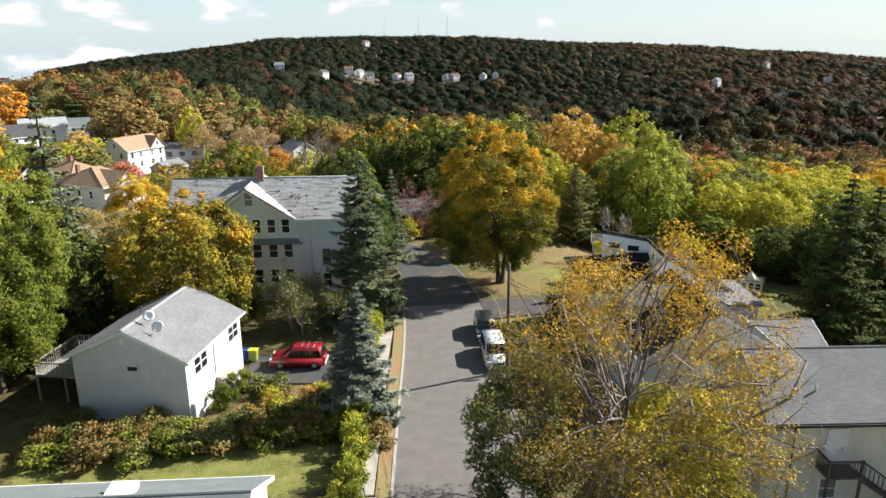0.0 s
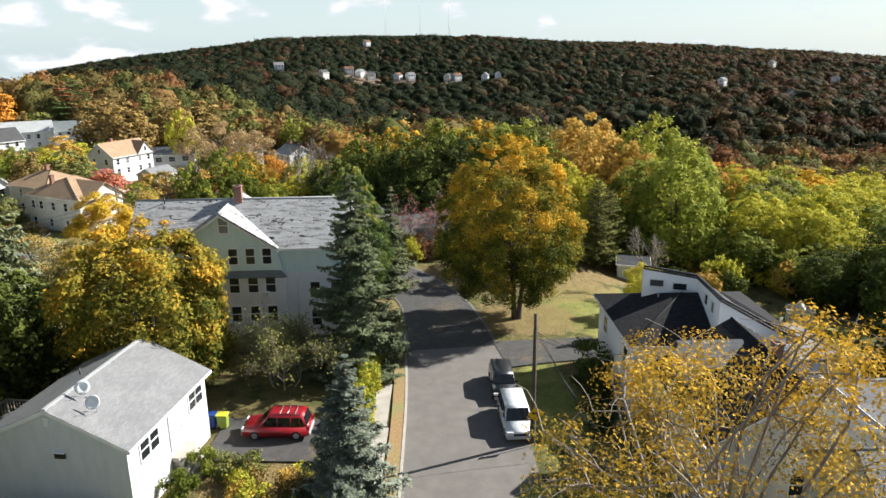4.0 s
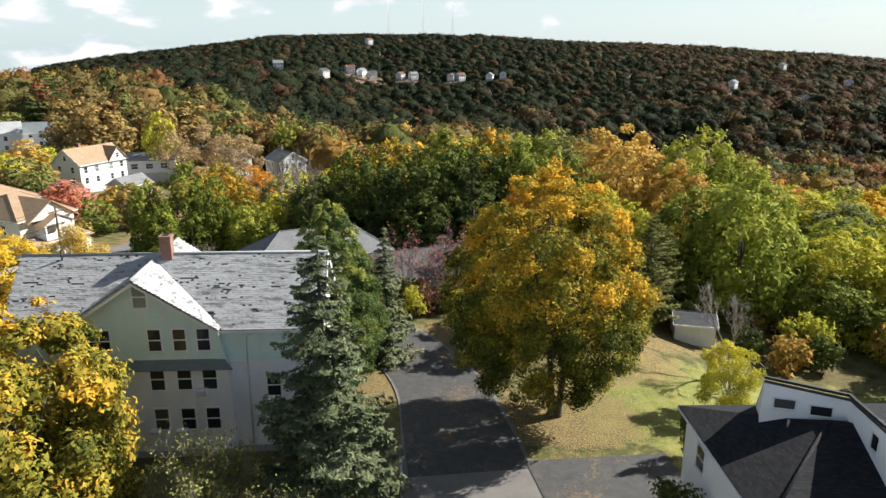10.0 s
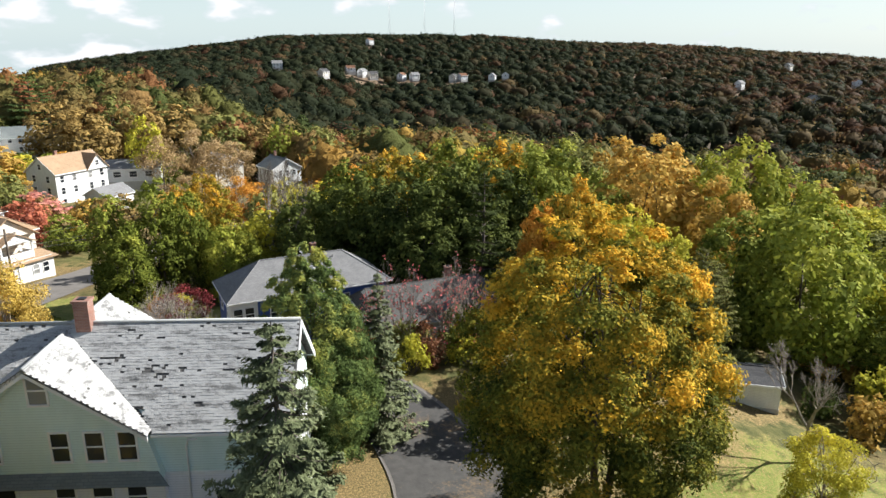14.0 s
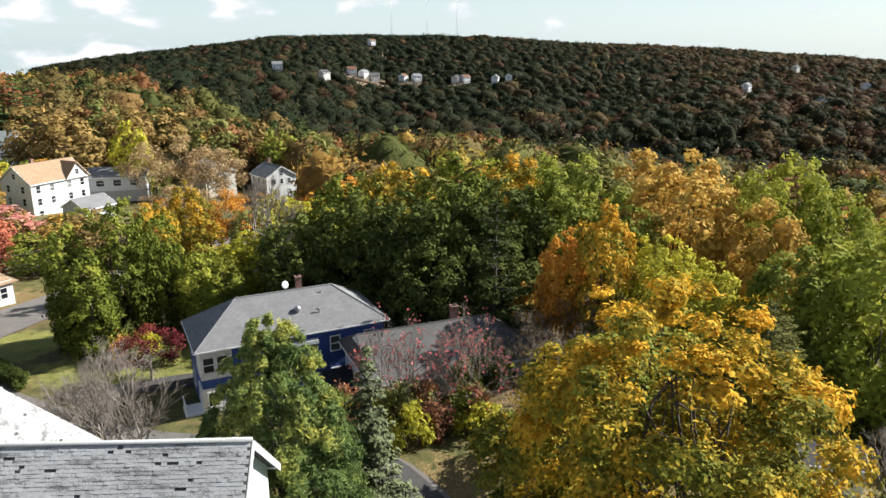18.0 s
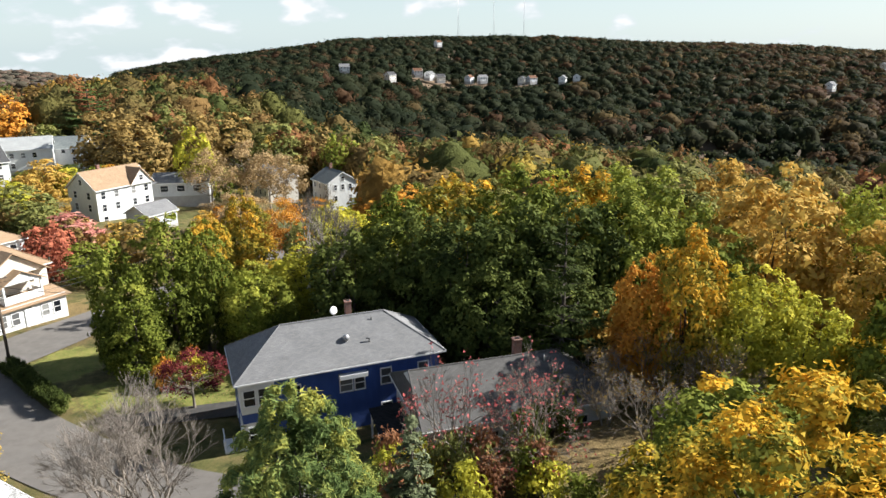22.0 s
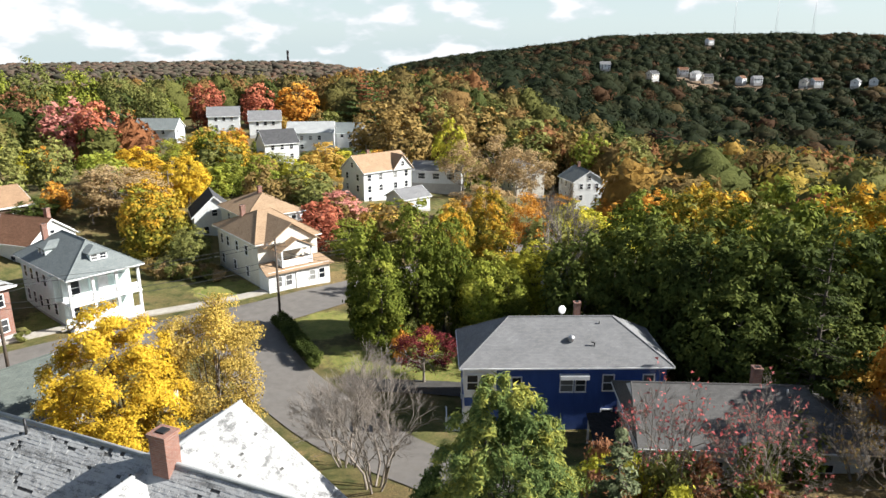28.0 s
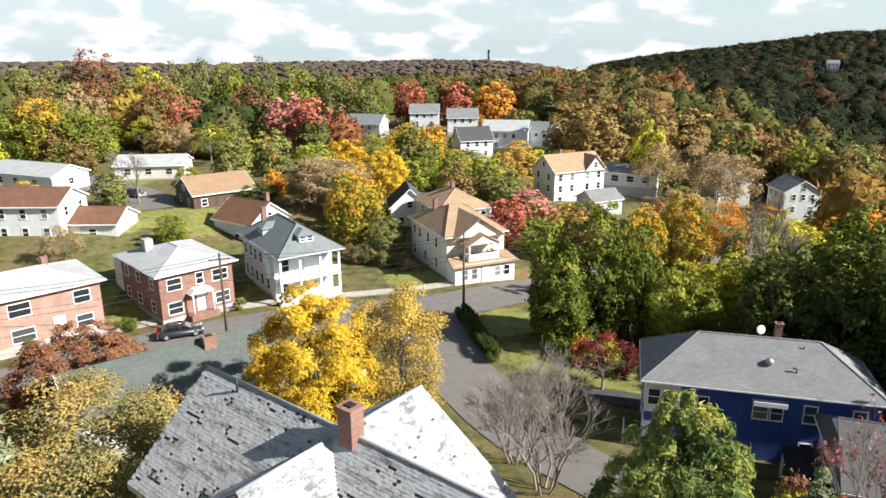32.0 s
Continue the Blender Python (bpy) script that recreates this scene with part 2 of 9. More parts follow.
def forest(name, stops, rugged=1.0, sheer=0.0):
    """Far woods: a tint for each tree, shaken leaf by leaf."""
    m, nt, b, out = mat_new(name)
    a = nt.nodes.new("ShaderNodeAttribute")
    a.attribute_name = "tint"
    g = nt.nodes.new("ShaderNodeNewGeometry")
    r = ramp(nt, stops, a.outputs["Fac"])
    fine, mid = noise_tex(nt, 0.9, 4, 0.7, g.outputs["Position"]), noise_tex(nt, 0.16, 3, 0.6, g.outputs["Position"])
    f = math_node(nt, 'ADD', math_node(nt, 'MULTIPLY', fine.outputs["Fac"], 0.6), math_node(nt, 'MULTIPLY', mid.outputs["Fac"], 0.4))
    t = ramp(nt, [(0.3, (1 - 0.45 * rugged,) * 3), (0.5, (1.0, 1.0, 1.0)), (0.7, (1 + 0.45 * rugged, 1 + 0.42 * rugged, 1 + 0.35 * rugged))], f)
    col = blend(nt, 1.0, r.outputs[0], t.outputs[0], 'MULTIPLY')
    bump(nt, fine.outputs["Fac"], b, 0.9 * rugged, 1.2)
    nt.links.new(col, b.inputs["Base Color"])
    b.inputs["Roughness"].default_value = 0.75
    b.inputs["Specular IOR Level"].default_value = 0.05
    if sheer:
        tr = nt.nodes.new("ShaderNodeBsdfTranslucent")
        nt.links.new(col, tr.inputs[0])
        mix = nt.nodes.new("ShaderNodeMixShader")
        mix.inputs[0].default_value = sheer
        nt.links.new(b.outputs[0], mix.inputs[1]); nt.links.new(tr.outputs[0], mix.inputs[2])
        nt.links.new(mix.outputs[0], out.inputs[0])
    return m


def ground_mat():
    """Rough grass and leaf litter; mown lawns and thick leaves where the ground's own cover says so, with ragged edges."""
    m, nt, b, _ = mat_new("grass_and_litter")
    p = geo_pos(nt)
    big, mid, fine, tiny = noise_tex(nt, 0.07, 5, 0.6, p), noise_tex(nt, 0.7, 6, 0.65, p), noise_tex(nt, 7, 5, 0.75, p), noise_tex(nt, 26, 3, 0.7, p)
    grass = ramp(nt, [(0.3, (0.045, 0.052, 0.018)), (0.5, (0.11, 0.11, 0.038)), (0.72, (0.21, 0.18, 0.075))], mid.outputs["Fac"])
    litter = ramp(nt, [(0.32, (0.07, 0.05, 0.026)), (0.5, (0.2, 0.14, 0.065)), (0.62, (0.34, 0.245, 0.105)), (0.75, (0.5, 0.37, 0.13))], fine.outputs["Fac"])
    f = ramp(nt, [(0.44, (0, 0, 0)), (0.58, (1, 1, 1))], math_node(nt, 'ADD', math_node(nt, 'MULTIPLY', big.outputs["Fac"], 0.6), math_node(nt, 'MULTIPLY', mid.outputs["Fac"], 0.4)))
    col = blend(nt, f.outputs[0], grass.outputs[0], blend(nt, 0.45, litter.outputs[0], (0.09, 0.075, 0.035)))
    lawn = ramp(nt, [(0.3, (0.08, 0.11, 0.022)), (0.5, (0.165, 0.2, 0.045)), (0.7, (0.28, 0.275, 0.075))], mid.outputs["Fac"])
    lawn_c = blend(nt, ramp(nt, [(0.5, (0, 0, 0)), (0.6, (1, 1, 1))], fine.outputs["Fac"]).outputs[0], lawn.outputs[0], litter.outputs[0])
    def edge(key):
        at = nt.nodes.new("ShaderNodeAttribute")
        at.attribute_name = key
        q = math_node(nt, 'ADD', at.outputs["Fac"], math_node(nt, 'MULTIPLY', math_node(nt, 'SUBTRACT', mid.outputs["Fac"], 0.5), 1.3))
        q = math_node(nt, 'ADD', q, math_node(nt, 'MULTIPLY', math_node(nt, 'SUBTRACT', fine.outputs["Fac"], 0.5), 0.5))
        return ramp(nt, [(0.3, (0, 0, 0)), (0.5, (1, 1, 1))], q).outputs[0]
    col = blend(nt, edge("mown"), col, lawn_c)
    col = blend(nt, math_node(nt, 'MULTIPLY', edge("litter"), ramp(nt, [(0.4, (0.35, 0.35, 0.35)), (0.56, (1, 1, 1))], fine.outputs["Fac"]).outputs[0]), col, litter.outputs[0])
    vast = noise_tex(nt, 0.009, 6, 0.65, p)
    ridge_c = ramp(nt, [(0.4, (0.055, 0.06, 0.042)), (0.5, (0.13, 0.095, 0.065)), (0.62, (0.2, 0.14, 0.09))], vast.outputs["Fac"])
    col = blend(nt, edge("wooded"), col, blend(nt, 0.65, ramp(nt, [(0.35, (0.07, 0.055, 0.04)), (0.65, (0.17, 0.115, 0.075))], big.outputs["Fac"]).outputs[0], ridge_c.outputs[0]))
    tone = ramp(nt, [(0.25, (0.6, 0.6, 0.6)), (0.75, (1.25, 1.25, 1.25))], tiny.outputs["Fac"])
    nt.links.new(blend(nt, 1.0, col, tone.outputs[0], 'MULTIPLY'), b.inputs["Base Color"])
    b.inputs["Roughness"].default_value = 0.95
    b.inputs["Specular IOR Level"].default_value = 0.15
    bump(nt, fine.outputs["Fac"], b, 0.7, 0.1)
    return m


def patchy(name, stops, scale, stops2, scale2, cut=(0.5, 0.6), rough=0.9, relief=0.3):
    """A surface of two looks laid over each other in ragged patches (worn lawn, littered asphalt)."""
    m, nt, b, _ = mat_new(name)
    p = geo_pos(nt)
    n1, n2, n3 = noise_tex(nt, scale, 6, 0.65, p), noise_tex(nt, scale2, 5, 0.7, p), noise_tex(nt, 0.23, 6, 0.7, p)
    c = blend(nt, ramp(nt, [(cut[0], (0, 0, 0)), (cut[1], (1, 1, 1))], math_node(nt, 'ADD', math_node(nt, 'MULTIPLY', n3.outputs["Fac"], 0.7), math_node(nt, 'MULTIPLY', n2.outputs["Fac"], 0.3))).outputs[0],
              ramp(nt, stops, n1.outputs["Fac"]).outputs[0], ramp(nt, stops2, n2.outputs["Fac"]).outputs[0])
    nt.links.new(c, b.inputs["Base Color"])
    b.inputs["Roughness"].default_value = rough
    bump(nt, n2.outputs["Fac"], b, relief, 0.03)
    return m


M = {}
M["ground"] = ground_mat()
M["asphalt"] = patchy("asphalt", [(0.3, (0.12, 0.108, 0.096)), (0.7, (0.168, 0.153, 0.138))], 0.8, [(0.3, (0.085, 0.08, 0.075)), (0.7, (0.16, 0.15, 0.14))], 30, (0.5, 0.75))
# Real leaf litter on asphalt darkened by tree shade put into its colour.
M["shaded_asphalt_litter"] = patchy("littered_asphalt", [(0.3, (0.04, 0.038, 0.036)), (0.7, (0.07, 0.067, 0.063))], 1.5, [(0.35, (0.07, 0.048, 0.03)), (0.65, (0.22, 0.15, 0.075))], 6, (0.53, 0.66))
M["concrete"] = plain("concrete", (0.3, 0.27, 0.23), (0.42, 0.39, 0.34), 1.2, 0.9)
M["litter"] = patchy("leaf_litter", [(0.3, (0.15, 0.085, 0.04)), (0.5, (0.27, 0.17, 0.075)), (0.7, (0.4, 0.27, 0.12))], 7, [(0.3, (0.13, 0.15, 0.05)), (0.7, (0.27, 0.25, 0.1))], 12, (0.45, 0.6))
M["lawn"] = patchy("lawn", [(0.3, (0.08, 0.115, 0.025)), (0.7, (0.19, 0.21, 0.055))], 2, [(0.3, (0.12, 0.1, 0.04)), (0.7, (0.3, 0.23, 0.1))], 9, (0.5, 0.68))
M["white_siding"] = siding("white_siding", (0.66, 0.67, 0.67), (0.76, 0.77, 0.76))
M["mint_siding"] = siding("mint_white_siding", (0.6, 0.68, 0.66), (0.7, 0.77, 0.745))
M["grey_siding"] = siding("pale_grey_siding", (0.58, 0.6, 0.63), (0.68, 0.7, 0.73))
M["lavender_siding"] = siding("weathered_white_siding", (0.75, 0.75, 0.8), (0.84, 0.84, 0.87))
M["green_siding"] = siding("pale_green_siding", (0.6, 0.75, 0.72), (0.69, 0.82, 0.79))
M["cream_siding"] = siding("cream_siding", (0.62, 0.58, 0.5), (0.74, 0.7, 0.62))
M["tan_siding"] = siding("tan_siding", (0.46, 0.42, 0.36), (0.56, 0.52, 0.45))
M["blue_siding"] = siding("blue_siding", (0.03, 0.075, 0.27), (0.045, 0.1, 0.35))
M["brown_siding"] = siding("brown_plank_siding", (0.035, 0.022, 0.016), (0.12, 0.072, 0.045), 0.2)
M["stucco"] = plain("smooth_white_wall", (0.82, 0.82, 0.84), (0.88, 0.88, 0.89), 0.6, 0.7, relief=0.08)
M["white_paint"] = plain("white_paint", (0.7, 0.7, 0.7), (0.82, 0.82, 0.81), 2.0, 0.5, relief=0.05)
M["grey_paint"] = plain("grey_paint", (0.3, 0.31, 0.33), (0.4, 0.41, 0.43), 2.0, 0.6, relief=0.05)
M["dark_wood"] = plain("dark_weathered_wood", (0.05, 0.045, 0.04), (0.11, 0.095, 0.08), 4, 0.8)
M["grey_wood"] = plain("grey_weathered_wood", (0.2, 0.18, 0.16), (0.34, 0.31, 0.28), 4, 0.85)
M["pole_wood"] = plain("pole_wood", (0.06, 0.045, 0.035), (0.13, 0.1, 0.075), 3, 0.9)
M["brick"] = brickwork("red_brick", (0.2, 0.085, 0.06), (0.27, 0.125, 0.09), (0.3, 0.26, 0.23))
M["brick_pink"] = brickwork("pinkish_brick", (0.3, 0.17, 0.125), (0.37, 0.22, 0.165), (0.38, 0.33, 0.29))
M["foundation"] = plain("foundation_concrete", (0.33, 0.32, 0.31), (0.44, 0.43, 0.41), 1.0, 0.9)
M["roof_grey"] = shingle("grey_shingles", (0.19, 0.19, 0.195), (0.235, 0.235, 0.235), (0.14, 0.14, 0.14))
M["roof_light"] = shingle("pale_grey_shingles", (0.36, 0.37, 0.37), (0.42, 0.43, 0.42), (0.29, 0.29, 0.29))
M["roof_black"] = shingle("black_shingles", (0.018, 0.018, 0.02), (0.032, 0.032, 0.034), (0.01, 0.01, 0.01))
M["roof_tan"] = shingle("tan_shingles", (0.33, 0.225, 0.14), (0.4, 0.28, 0.18), (0.25, 0.17, 0.11))
M["roof_brown"] = shingle("brown_shingles", (0.15, 0.075, 0.045), (0.2, 0.11, 0.07), (0.1, 0.05, 0.03))
M["roof_orange"] = shingle("orange_brown_shingles", (0.28, 0.18, 0.11), (0.34, 0.225, 0.14), (0.22, 0.14, 0.085))
M["roof_slate"] = shingle("slate_grey_shingles", (0.17, 0.19, 0.19), (0.21, 0.23, 0.225), (0.12, 0.135, 0.135))
M["roof_green"] = shingle("grey_green_shingles", (0.1, 0.115, 0.105), (0.13, 0.145, 0.13), (0.07, 0.08, 0.075))
M["roof_mid"] = shingle("weathered_brown_grey_shingles", (0.1, 0.096, 0.092), (0.135, 0.13, 0.125), (0.065, 0.065, 0.065))
M["roof_dark"] = shingle("charcoal_shingles", (0.07, 0.07, 0.075), (0.1, 0.1, 0.1), (0.045, 0.045, 0.045))
M["glass"] = glass("window_glass")
M["bark"] = plain("bark", (0.045, 0.035, 0.028), (0.12, 0.1, 0.08), 5, 0.95, grain=25, relief=0.5)
M["bark_grey"] = plain("grey_bark", (0.15, 0.126, 0.105), (0.28, 0.24, 0.205), 5, 0.95, grain=25, relief=0.4)
M["metal"] = plain("grey_metal", (0.35, 0.35, 0.36), (0.5, 0.5, 0.5), 5, 0.45, 0.7, relief=0.0)
M["dish"] = plain("dish_enamel", (0.78, 0.78, 0.76), (0.86, 0.86, 0.84), 3, 0.4, relief=0.0)
M["dark_metal"] = plain("dark_metal", (0.02, 0.02, 0.022), (0.05, 0.05, 0.05), 5, 0.5, 0.5, relief=0.0)
M["rubber"] = plain("tyre_rubber", (0.015, 0.015, 0.015), (0.03, 0.03, 0.03), 8, 0.85)
M["cable"] = plain("cable_black", (0.02, 0.02, 0.02), (0.04, 0.04, 0.04), 8, 0.7, relief=0.0)


def carpaint(name, c):
    m, nt, b, _ = mat_new(name)
    n = noise_tex(nt, 2.5, 4, 0.6, geo_pos(nt))
    r = ramp(nt, [(0.3, tuple(v * 0.85 for v in c)), (0.7, tuple(min(1, v * 1.1) for v in c))], n.outputs["Fac"])
    nt.links.new(r.outputs[0], b.inputs["Base Color"])
    b.inputs["Roughness"].default_value, b.inputs["Coat Weight"].default_value, b.inputs["Coat Roughness"].default_value = 0.35, 0.8, 0.06
    return m


M["car_red"] = carpaint("red_car_paint", (0.3, 0.008, 0.014))
M["car_white"] = carpaint("white_car_paint", (0.7, 0.71, 0.72))
M["car_dark"] = carpaint("dark_car_paint", (0.02, 0.022, 0.025))
M["car_glass"] = plain("car_glass", (0.008, 0.01, 0.012), (0.014, 0.016, 0.018), 2, 0.06, relief=0.0)
M["lamp_red"] = plain("tail_lamp_red", (0.3, 0.01, 0.01), (0.4, 0.02, 0.02), 8, 0.2, relief=0.0)
M["lamp_clear"] = plain("headlamp", (0.5, 0.5, 0.5), (0.65, 0.65, 0.65), 8, 0.15, relief=0.0)
M["bin_blue"] = plain("blue_plastic", (0.012, 0.04, 0.17), (0.02, 0.06, 0.24), 4, 0.5)
M["bin_yellow"] = plain("yellow_green_plastic", (0.55, 0.56, 0.03), (0.65, 0.62, 0.06), 4, 0.5)
M["bin_green"] = plain("green_plastic", (0.2, 0.26, 0.03), (0.28, 0.34, 0.05), 4, 0.5)
M["sign_yellow"] = plain("sign_yellow", (0.75, 0.42, 0.01), (0.82, 0.5, 0.02), 4, 0.4, relief=0.0)
M["sign_black"] = plain("sign_black", (0.012, 0.012, 0.012), (0.02, 0.02, 0.02), 4, 0.5, relief=0.0)

LEAF = {}
LEAF["gold"] = leaf("gold_leaves", (0.187, 0.132, 0.022), (0.506, 0.297, 0.0275), (0.726, 0.44, 0.033))
LEAF["yellow"] = leaf("yellow_leaves", (0.3, 0.19, 0.025), (0.52, 0.34, 0.03), (0.66, 0.46, 0.05))
LEAF["pale_gold"] = leaf("pale_gold_leaves", (0.19, 0.14, 0.04), (0.42, 0.3, 0.075), (0.6, 0.43, 0.09), 0.6)
LEAF["mixed"] = leaf("olive_and_tan_leaves", (0.085, 0.095, 0.04), (0.22, 0.205, 0.08), (0.44, 0.28, 0.08), 1.0, lean=0.2)
LEAF["maple"] = leaf("turning_maple_leaves", (0.05, 0.068, 0.013), (0.19, 0.18, 0.024), (0.66, 0.38, 0.035), 1.2, lean=0.22)
LEAF["maple2"] = leaf("orange_green_maple_leaves", (0.058, 0.075, 0.015), (0.25, 0.21, 0.03), (0.62, 0.34, 0.036), 1.0, lean=0.3)
LEAF["green"] = leaf("green_leaves", (0.032, 0.043, 0.008), (0.12, 0.145, 0.022), (0.29, 0.3, 0.05))
LEAF["green_light"] = leaf("light_green_leaves", (0.065, 0.085, 0.015), (0.22, 0.255, 0.038), (0.4, 0.39, 0.065), 0.6, 0.4)
LEAF["lime"] = leaf("yellow_green_leaves", (0.13, 0.14, 0.02), (0.36, 0.35, 0.045), (0.58, 0.5, 0.06), 0.6, 0.42)
LEAF["walnut"] = leaf("walnut_leaves", (0.09, 0.085, 0.025), (0.27, 0.2, 0.045), (0.62, 0.36, 0.035), 0.8)
LEAF["olive"] = leaf("olive_leaves", (0.043, 0.053, 0.018), (0.135, 0.145, 0.043), (0.26, 0.25, 0.075))
LEAF["tan"] = leaf("tan_oak_leaves", (0.17, 0.115, 0.032), (0.42, 0.27, 0.065), (0.58, 0.38, 0.09), 0.4, 0.4)
LEAF["brown"] = leaf("brown_oak_leaves", (0.08, 0.064, 0.03), (0.2, 0.138, 0.05), (0.32, 0.215, 0.07))
LEAF["orange"] = leaf("orange_leaves", (0.22, 0.088, 0.022), (0.462, 0.198, 0.033), (0.638, 0.33, 0.055))
LEAF["red"] = leaf("red_leaves", (0.16, 0.05, 0.035), (0.36, 0.11, 0.065), (0.52, 0.2, 0.11))
LEAF["pink"] = leaf("pinkish_red_leaves", (0.28, 0.1, 0.09), (0.5, 0.2, 0.16), (0.62, 0.33, 0.26))
LEAF["crimson"] = leaf("crimson_leaves", (0.045, 0.012, 0.014), (0.115, 0.022, 0.026), (0.21, 0.042, 0.04))
LEAF["buff"] = leaf("buff_leaves", (0.16, 0.11, 0.06), (0.33, 0.23, 0.115), (0.46, 0.33, 0.17), 0.4, 0.4)
LEAF["russet"] = leaf("russet_leaves", (0.09, 0.042, 0.025), (0.22, 0.1, 0.055), (0.36, 0.18, 0.085))
LEAF["rose"] = leaf("rose_red_leaves", (0.26, 0.055, 0.055), (0.46, 0.1, 0.1), (0.58, 0.19, 0.17))
LEAF["spruce"] = leaf("spruce_needles", (0.04, 0.05, 0.024), (0.115, 0.135, 0.068), (0.26, 0.28, 0.155), 0.4, 0.1)
LEAF["bluespruce"] = leaf("blue_spruce_needles", (0.045, 0.058, 0.042), (0.105, 0.125, 0.09), (0.25, 0.27, 0.205), 0.4, 0.1)
LEAF["pine"] = leaf("pine_needles", (0.038, 0.064, 0.02), (0.13, 0.18, 0.055), (0.38, 0.36, 0.075), 0.9, 0.35, lean=0.24)
LEAF["cedar"] = leaf("cedar_foliage", (0.06, 0.066, 0.024), (0.14, 0.145, 0.042), (0.27, 0.25, 0.075), 0.4, 0.25)
# Dark evergreen colour; on the wood's face it stands in for shade.
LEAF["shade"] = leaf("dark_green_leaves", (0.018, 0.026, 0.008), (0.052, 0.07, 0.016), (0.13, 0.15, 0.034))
# Near-black crowns: the cloud shade on the hill is put into these colours.
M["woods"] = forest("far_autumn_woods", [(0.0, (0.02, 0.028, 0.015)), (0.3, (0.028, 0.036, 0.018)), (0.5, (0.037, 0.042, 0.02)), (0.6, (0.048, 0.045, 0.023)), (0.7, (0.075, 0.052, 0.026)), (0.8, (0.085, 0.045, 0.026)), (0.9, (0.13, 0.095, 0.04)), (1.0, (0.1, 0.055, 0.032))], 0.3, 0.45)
# Muted mauve-brown: the haze of distance is mixed into these crown colours.
M["woods_ridge"] = forest("ridge_autumn_woods", [(0.0, (0.075, 0.072, 0.055)), (0.3, (0.1, 0.085, 0.062)), (0.5, (0.12, 0.09, 0.07)), (0.75, (0.14, 0.095, 0.072)), (1.0, (0.17, 0.11, 0.075))], 0.3, 0.25)
M["woods_near"] = forest("autumn_woods", [(0.0, (0.04, 0.058, 0.018)), (0.2, (0.075, 0.09, 0.026)), (0.36, (0.125, 0.125, 0.036)), (0.5, (0.14, 0.12, 0.04)), (0.62, (0.165, 0.12, 0.044)), (0.72, (0.21, 0.135, 0.048)), (0.82, (0.24, 0.095, 0.045)), (0.92, (0.36, 0.26, 0.05)), (1.0, (0.26, 0.07, 0.05))], 0.8, 0.25)
M["slates"] = None


def worn_slates(name):
    """Old roof tiles: pale weathered faces, dark ones where the coating has gone, in ragged level patches."""
    m, nt, b, _ = mat_new(name)
    g = nt.nodes.new("ShaderNodeNewGeometry")
    info = nt.nodes.new("ShaderNodeObjectInfo")
    mp_ = nt.nodes.new("ShaderNodeMapping")
    mp_.inputs["Scale"].default_value = (0.4, 1.0, 3.2)
    nt.links.new(g.outputs["Position"], mp_.inputs[0])
    n = noise_tex(nt, 1.3, 6, 0.7, mp_.outputs[0])
    fine = noise_tex(nt, 22, 4, 0.65, g.outputs["Position"])
    f = math_node(nt, 'ADD', math_node(nt, 'ADD', math_node(nt, 'MULTIPLY', n.outputs["Fac"], 0.4), 0.31), math_node(nt, 'MULTIPLY', math_node(nt, 'SUBTRACT', math_node(nt, 'FRACT', math_node(nt, 'ADD', g.outputs["Random Per Island"], info.outputs["Random"])), 0.5), 0.035))
    f = math_node(nt, 'ADD', f, math_node(nt, 'MULTIPLY', math_node(nt, 'SUBTRACT', fine.outputs["Fac"], 0.5), 0.2))
    r = ramp(nt, [(0.445, (0.13, 0.13, 0.128)), (0.475, (0.23, 0.229, 0.225)), (0.5, (0.35, 0.349, 0.345)), (0.57, (0.43, 0.43, 0.425))], f)
    nt.links.new(r.outputs[0], b.inputs["Base Color"])
    b.inputs["Roughness"].default_value = 0.85
    bump(nt, fine.outputs["Fac"], b, 0.3, 0.02)
    return m


M["slates"] = worn_slates("worn_slates")

# ---- building blocks ----
def auto_uv(me):
    """UV in metres on every face: along the level line, and up the slope."""
    uv = me.uv_layers.new(name="UVMap")
    for p in me.polygons:
        n = p.normal
        u = Vector((-n.y, n.x, 0))
        u = u.normalized() if u.length > 1e-4 else Vector((1, 0, 0))
        v = n.cross(u)
        for li in p.loop_indices:
            co = me.vertices[me.loops[li].vertex_index].co
            uv.data[li].uv = (co.dot(u), co.dot(v))


def link(name, me, parent=None, label="", m=None):
    ob = new(name, me)
    if parent:
        ob.parent = parent
    if m is not None:
        ob.matrix_basis = m
    if label:
        ob["label"] = label
    return ob


def raw(name, verts, faces, mat, uv=True, smooth=False):
    me = bpy.data.meshes.new(name)
    me.from_pydata([tuple(v) for v in verts], [], faces)
    me.materials.append(mat)
    me.update()
    if smooth:
        for p in me.polygons:
            p.use_smooth = True
    if uv:
        auto_uv(me)
    return me


def bm_mesh(name, bm, mat, smooth=False):
    bmesh.ops.recalc_face_normals(bm, faces=bm.faces)
    me = bpy.data.meshes.new(name)
    bm.to_mesh(me)
    bm.free()
    me.materials.append(mat)
    if smooth:
        for p in me.polygons:
            p.use_smooth = True
    auto_uv(me)
    return me


def part(name, bm, material, parent, label="", smooth=False):
    """Links a bmesh as one mesh object under a thing or a part."""
    return link(name, bm_mesh(name, bm, material, smooth), parent, label)


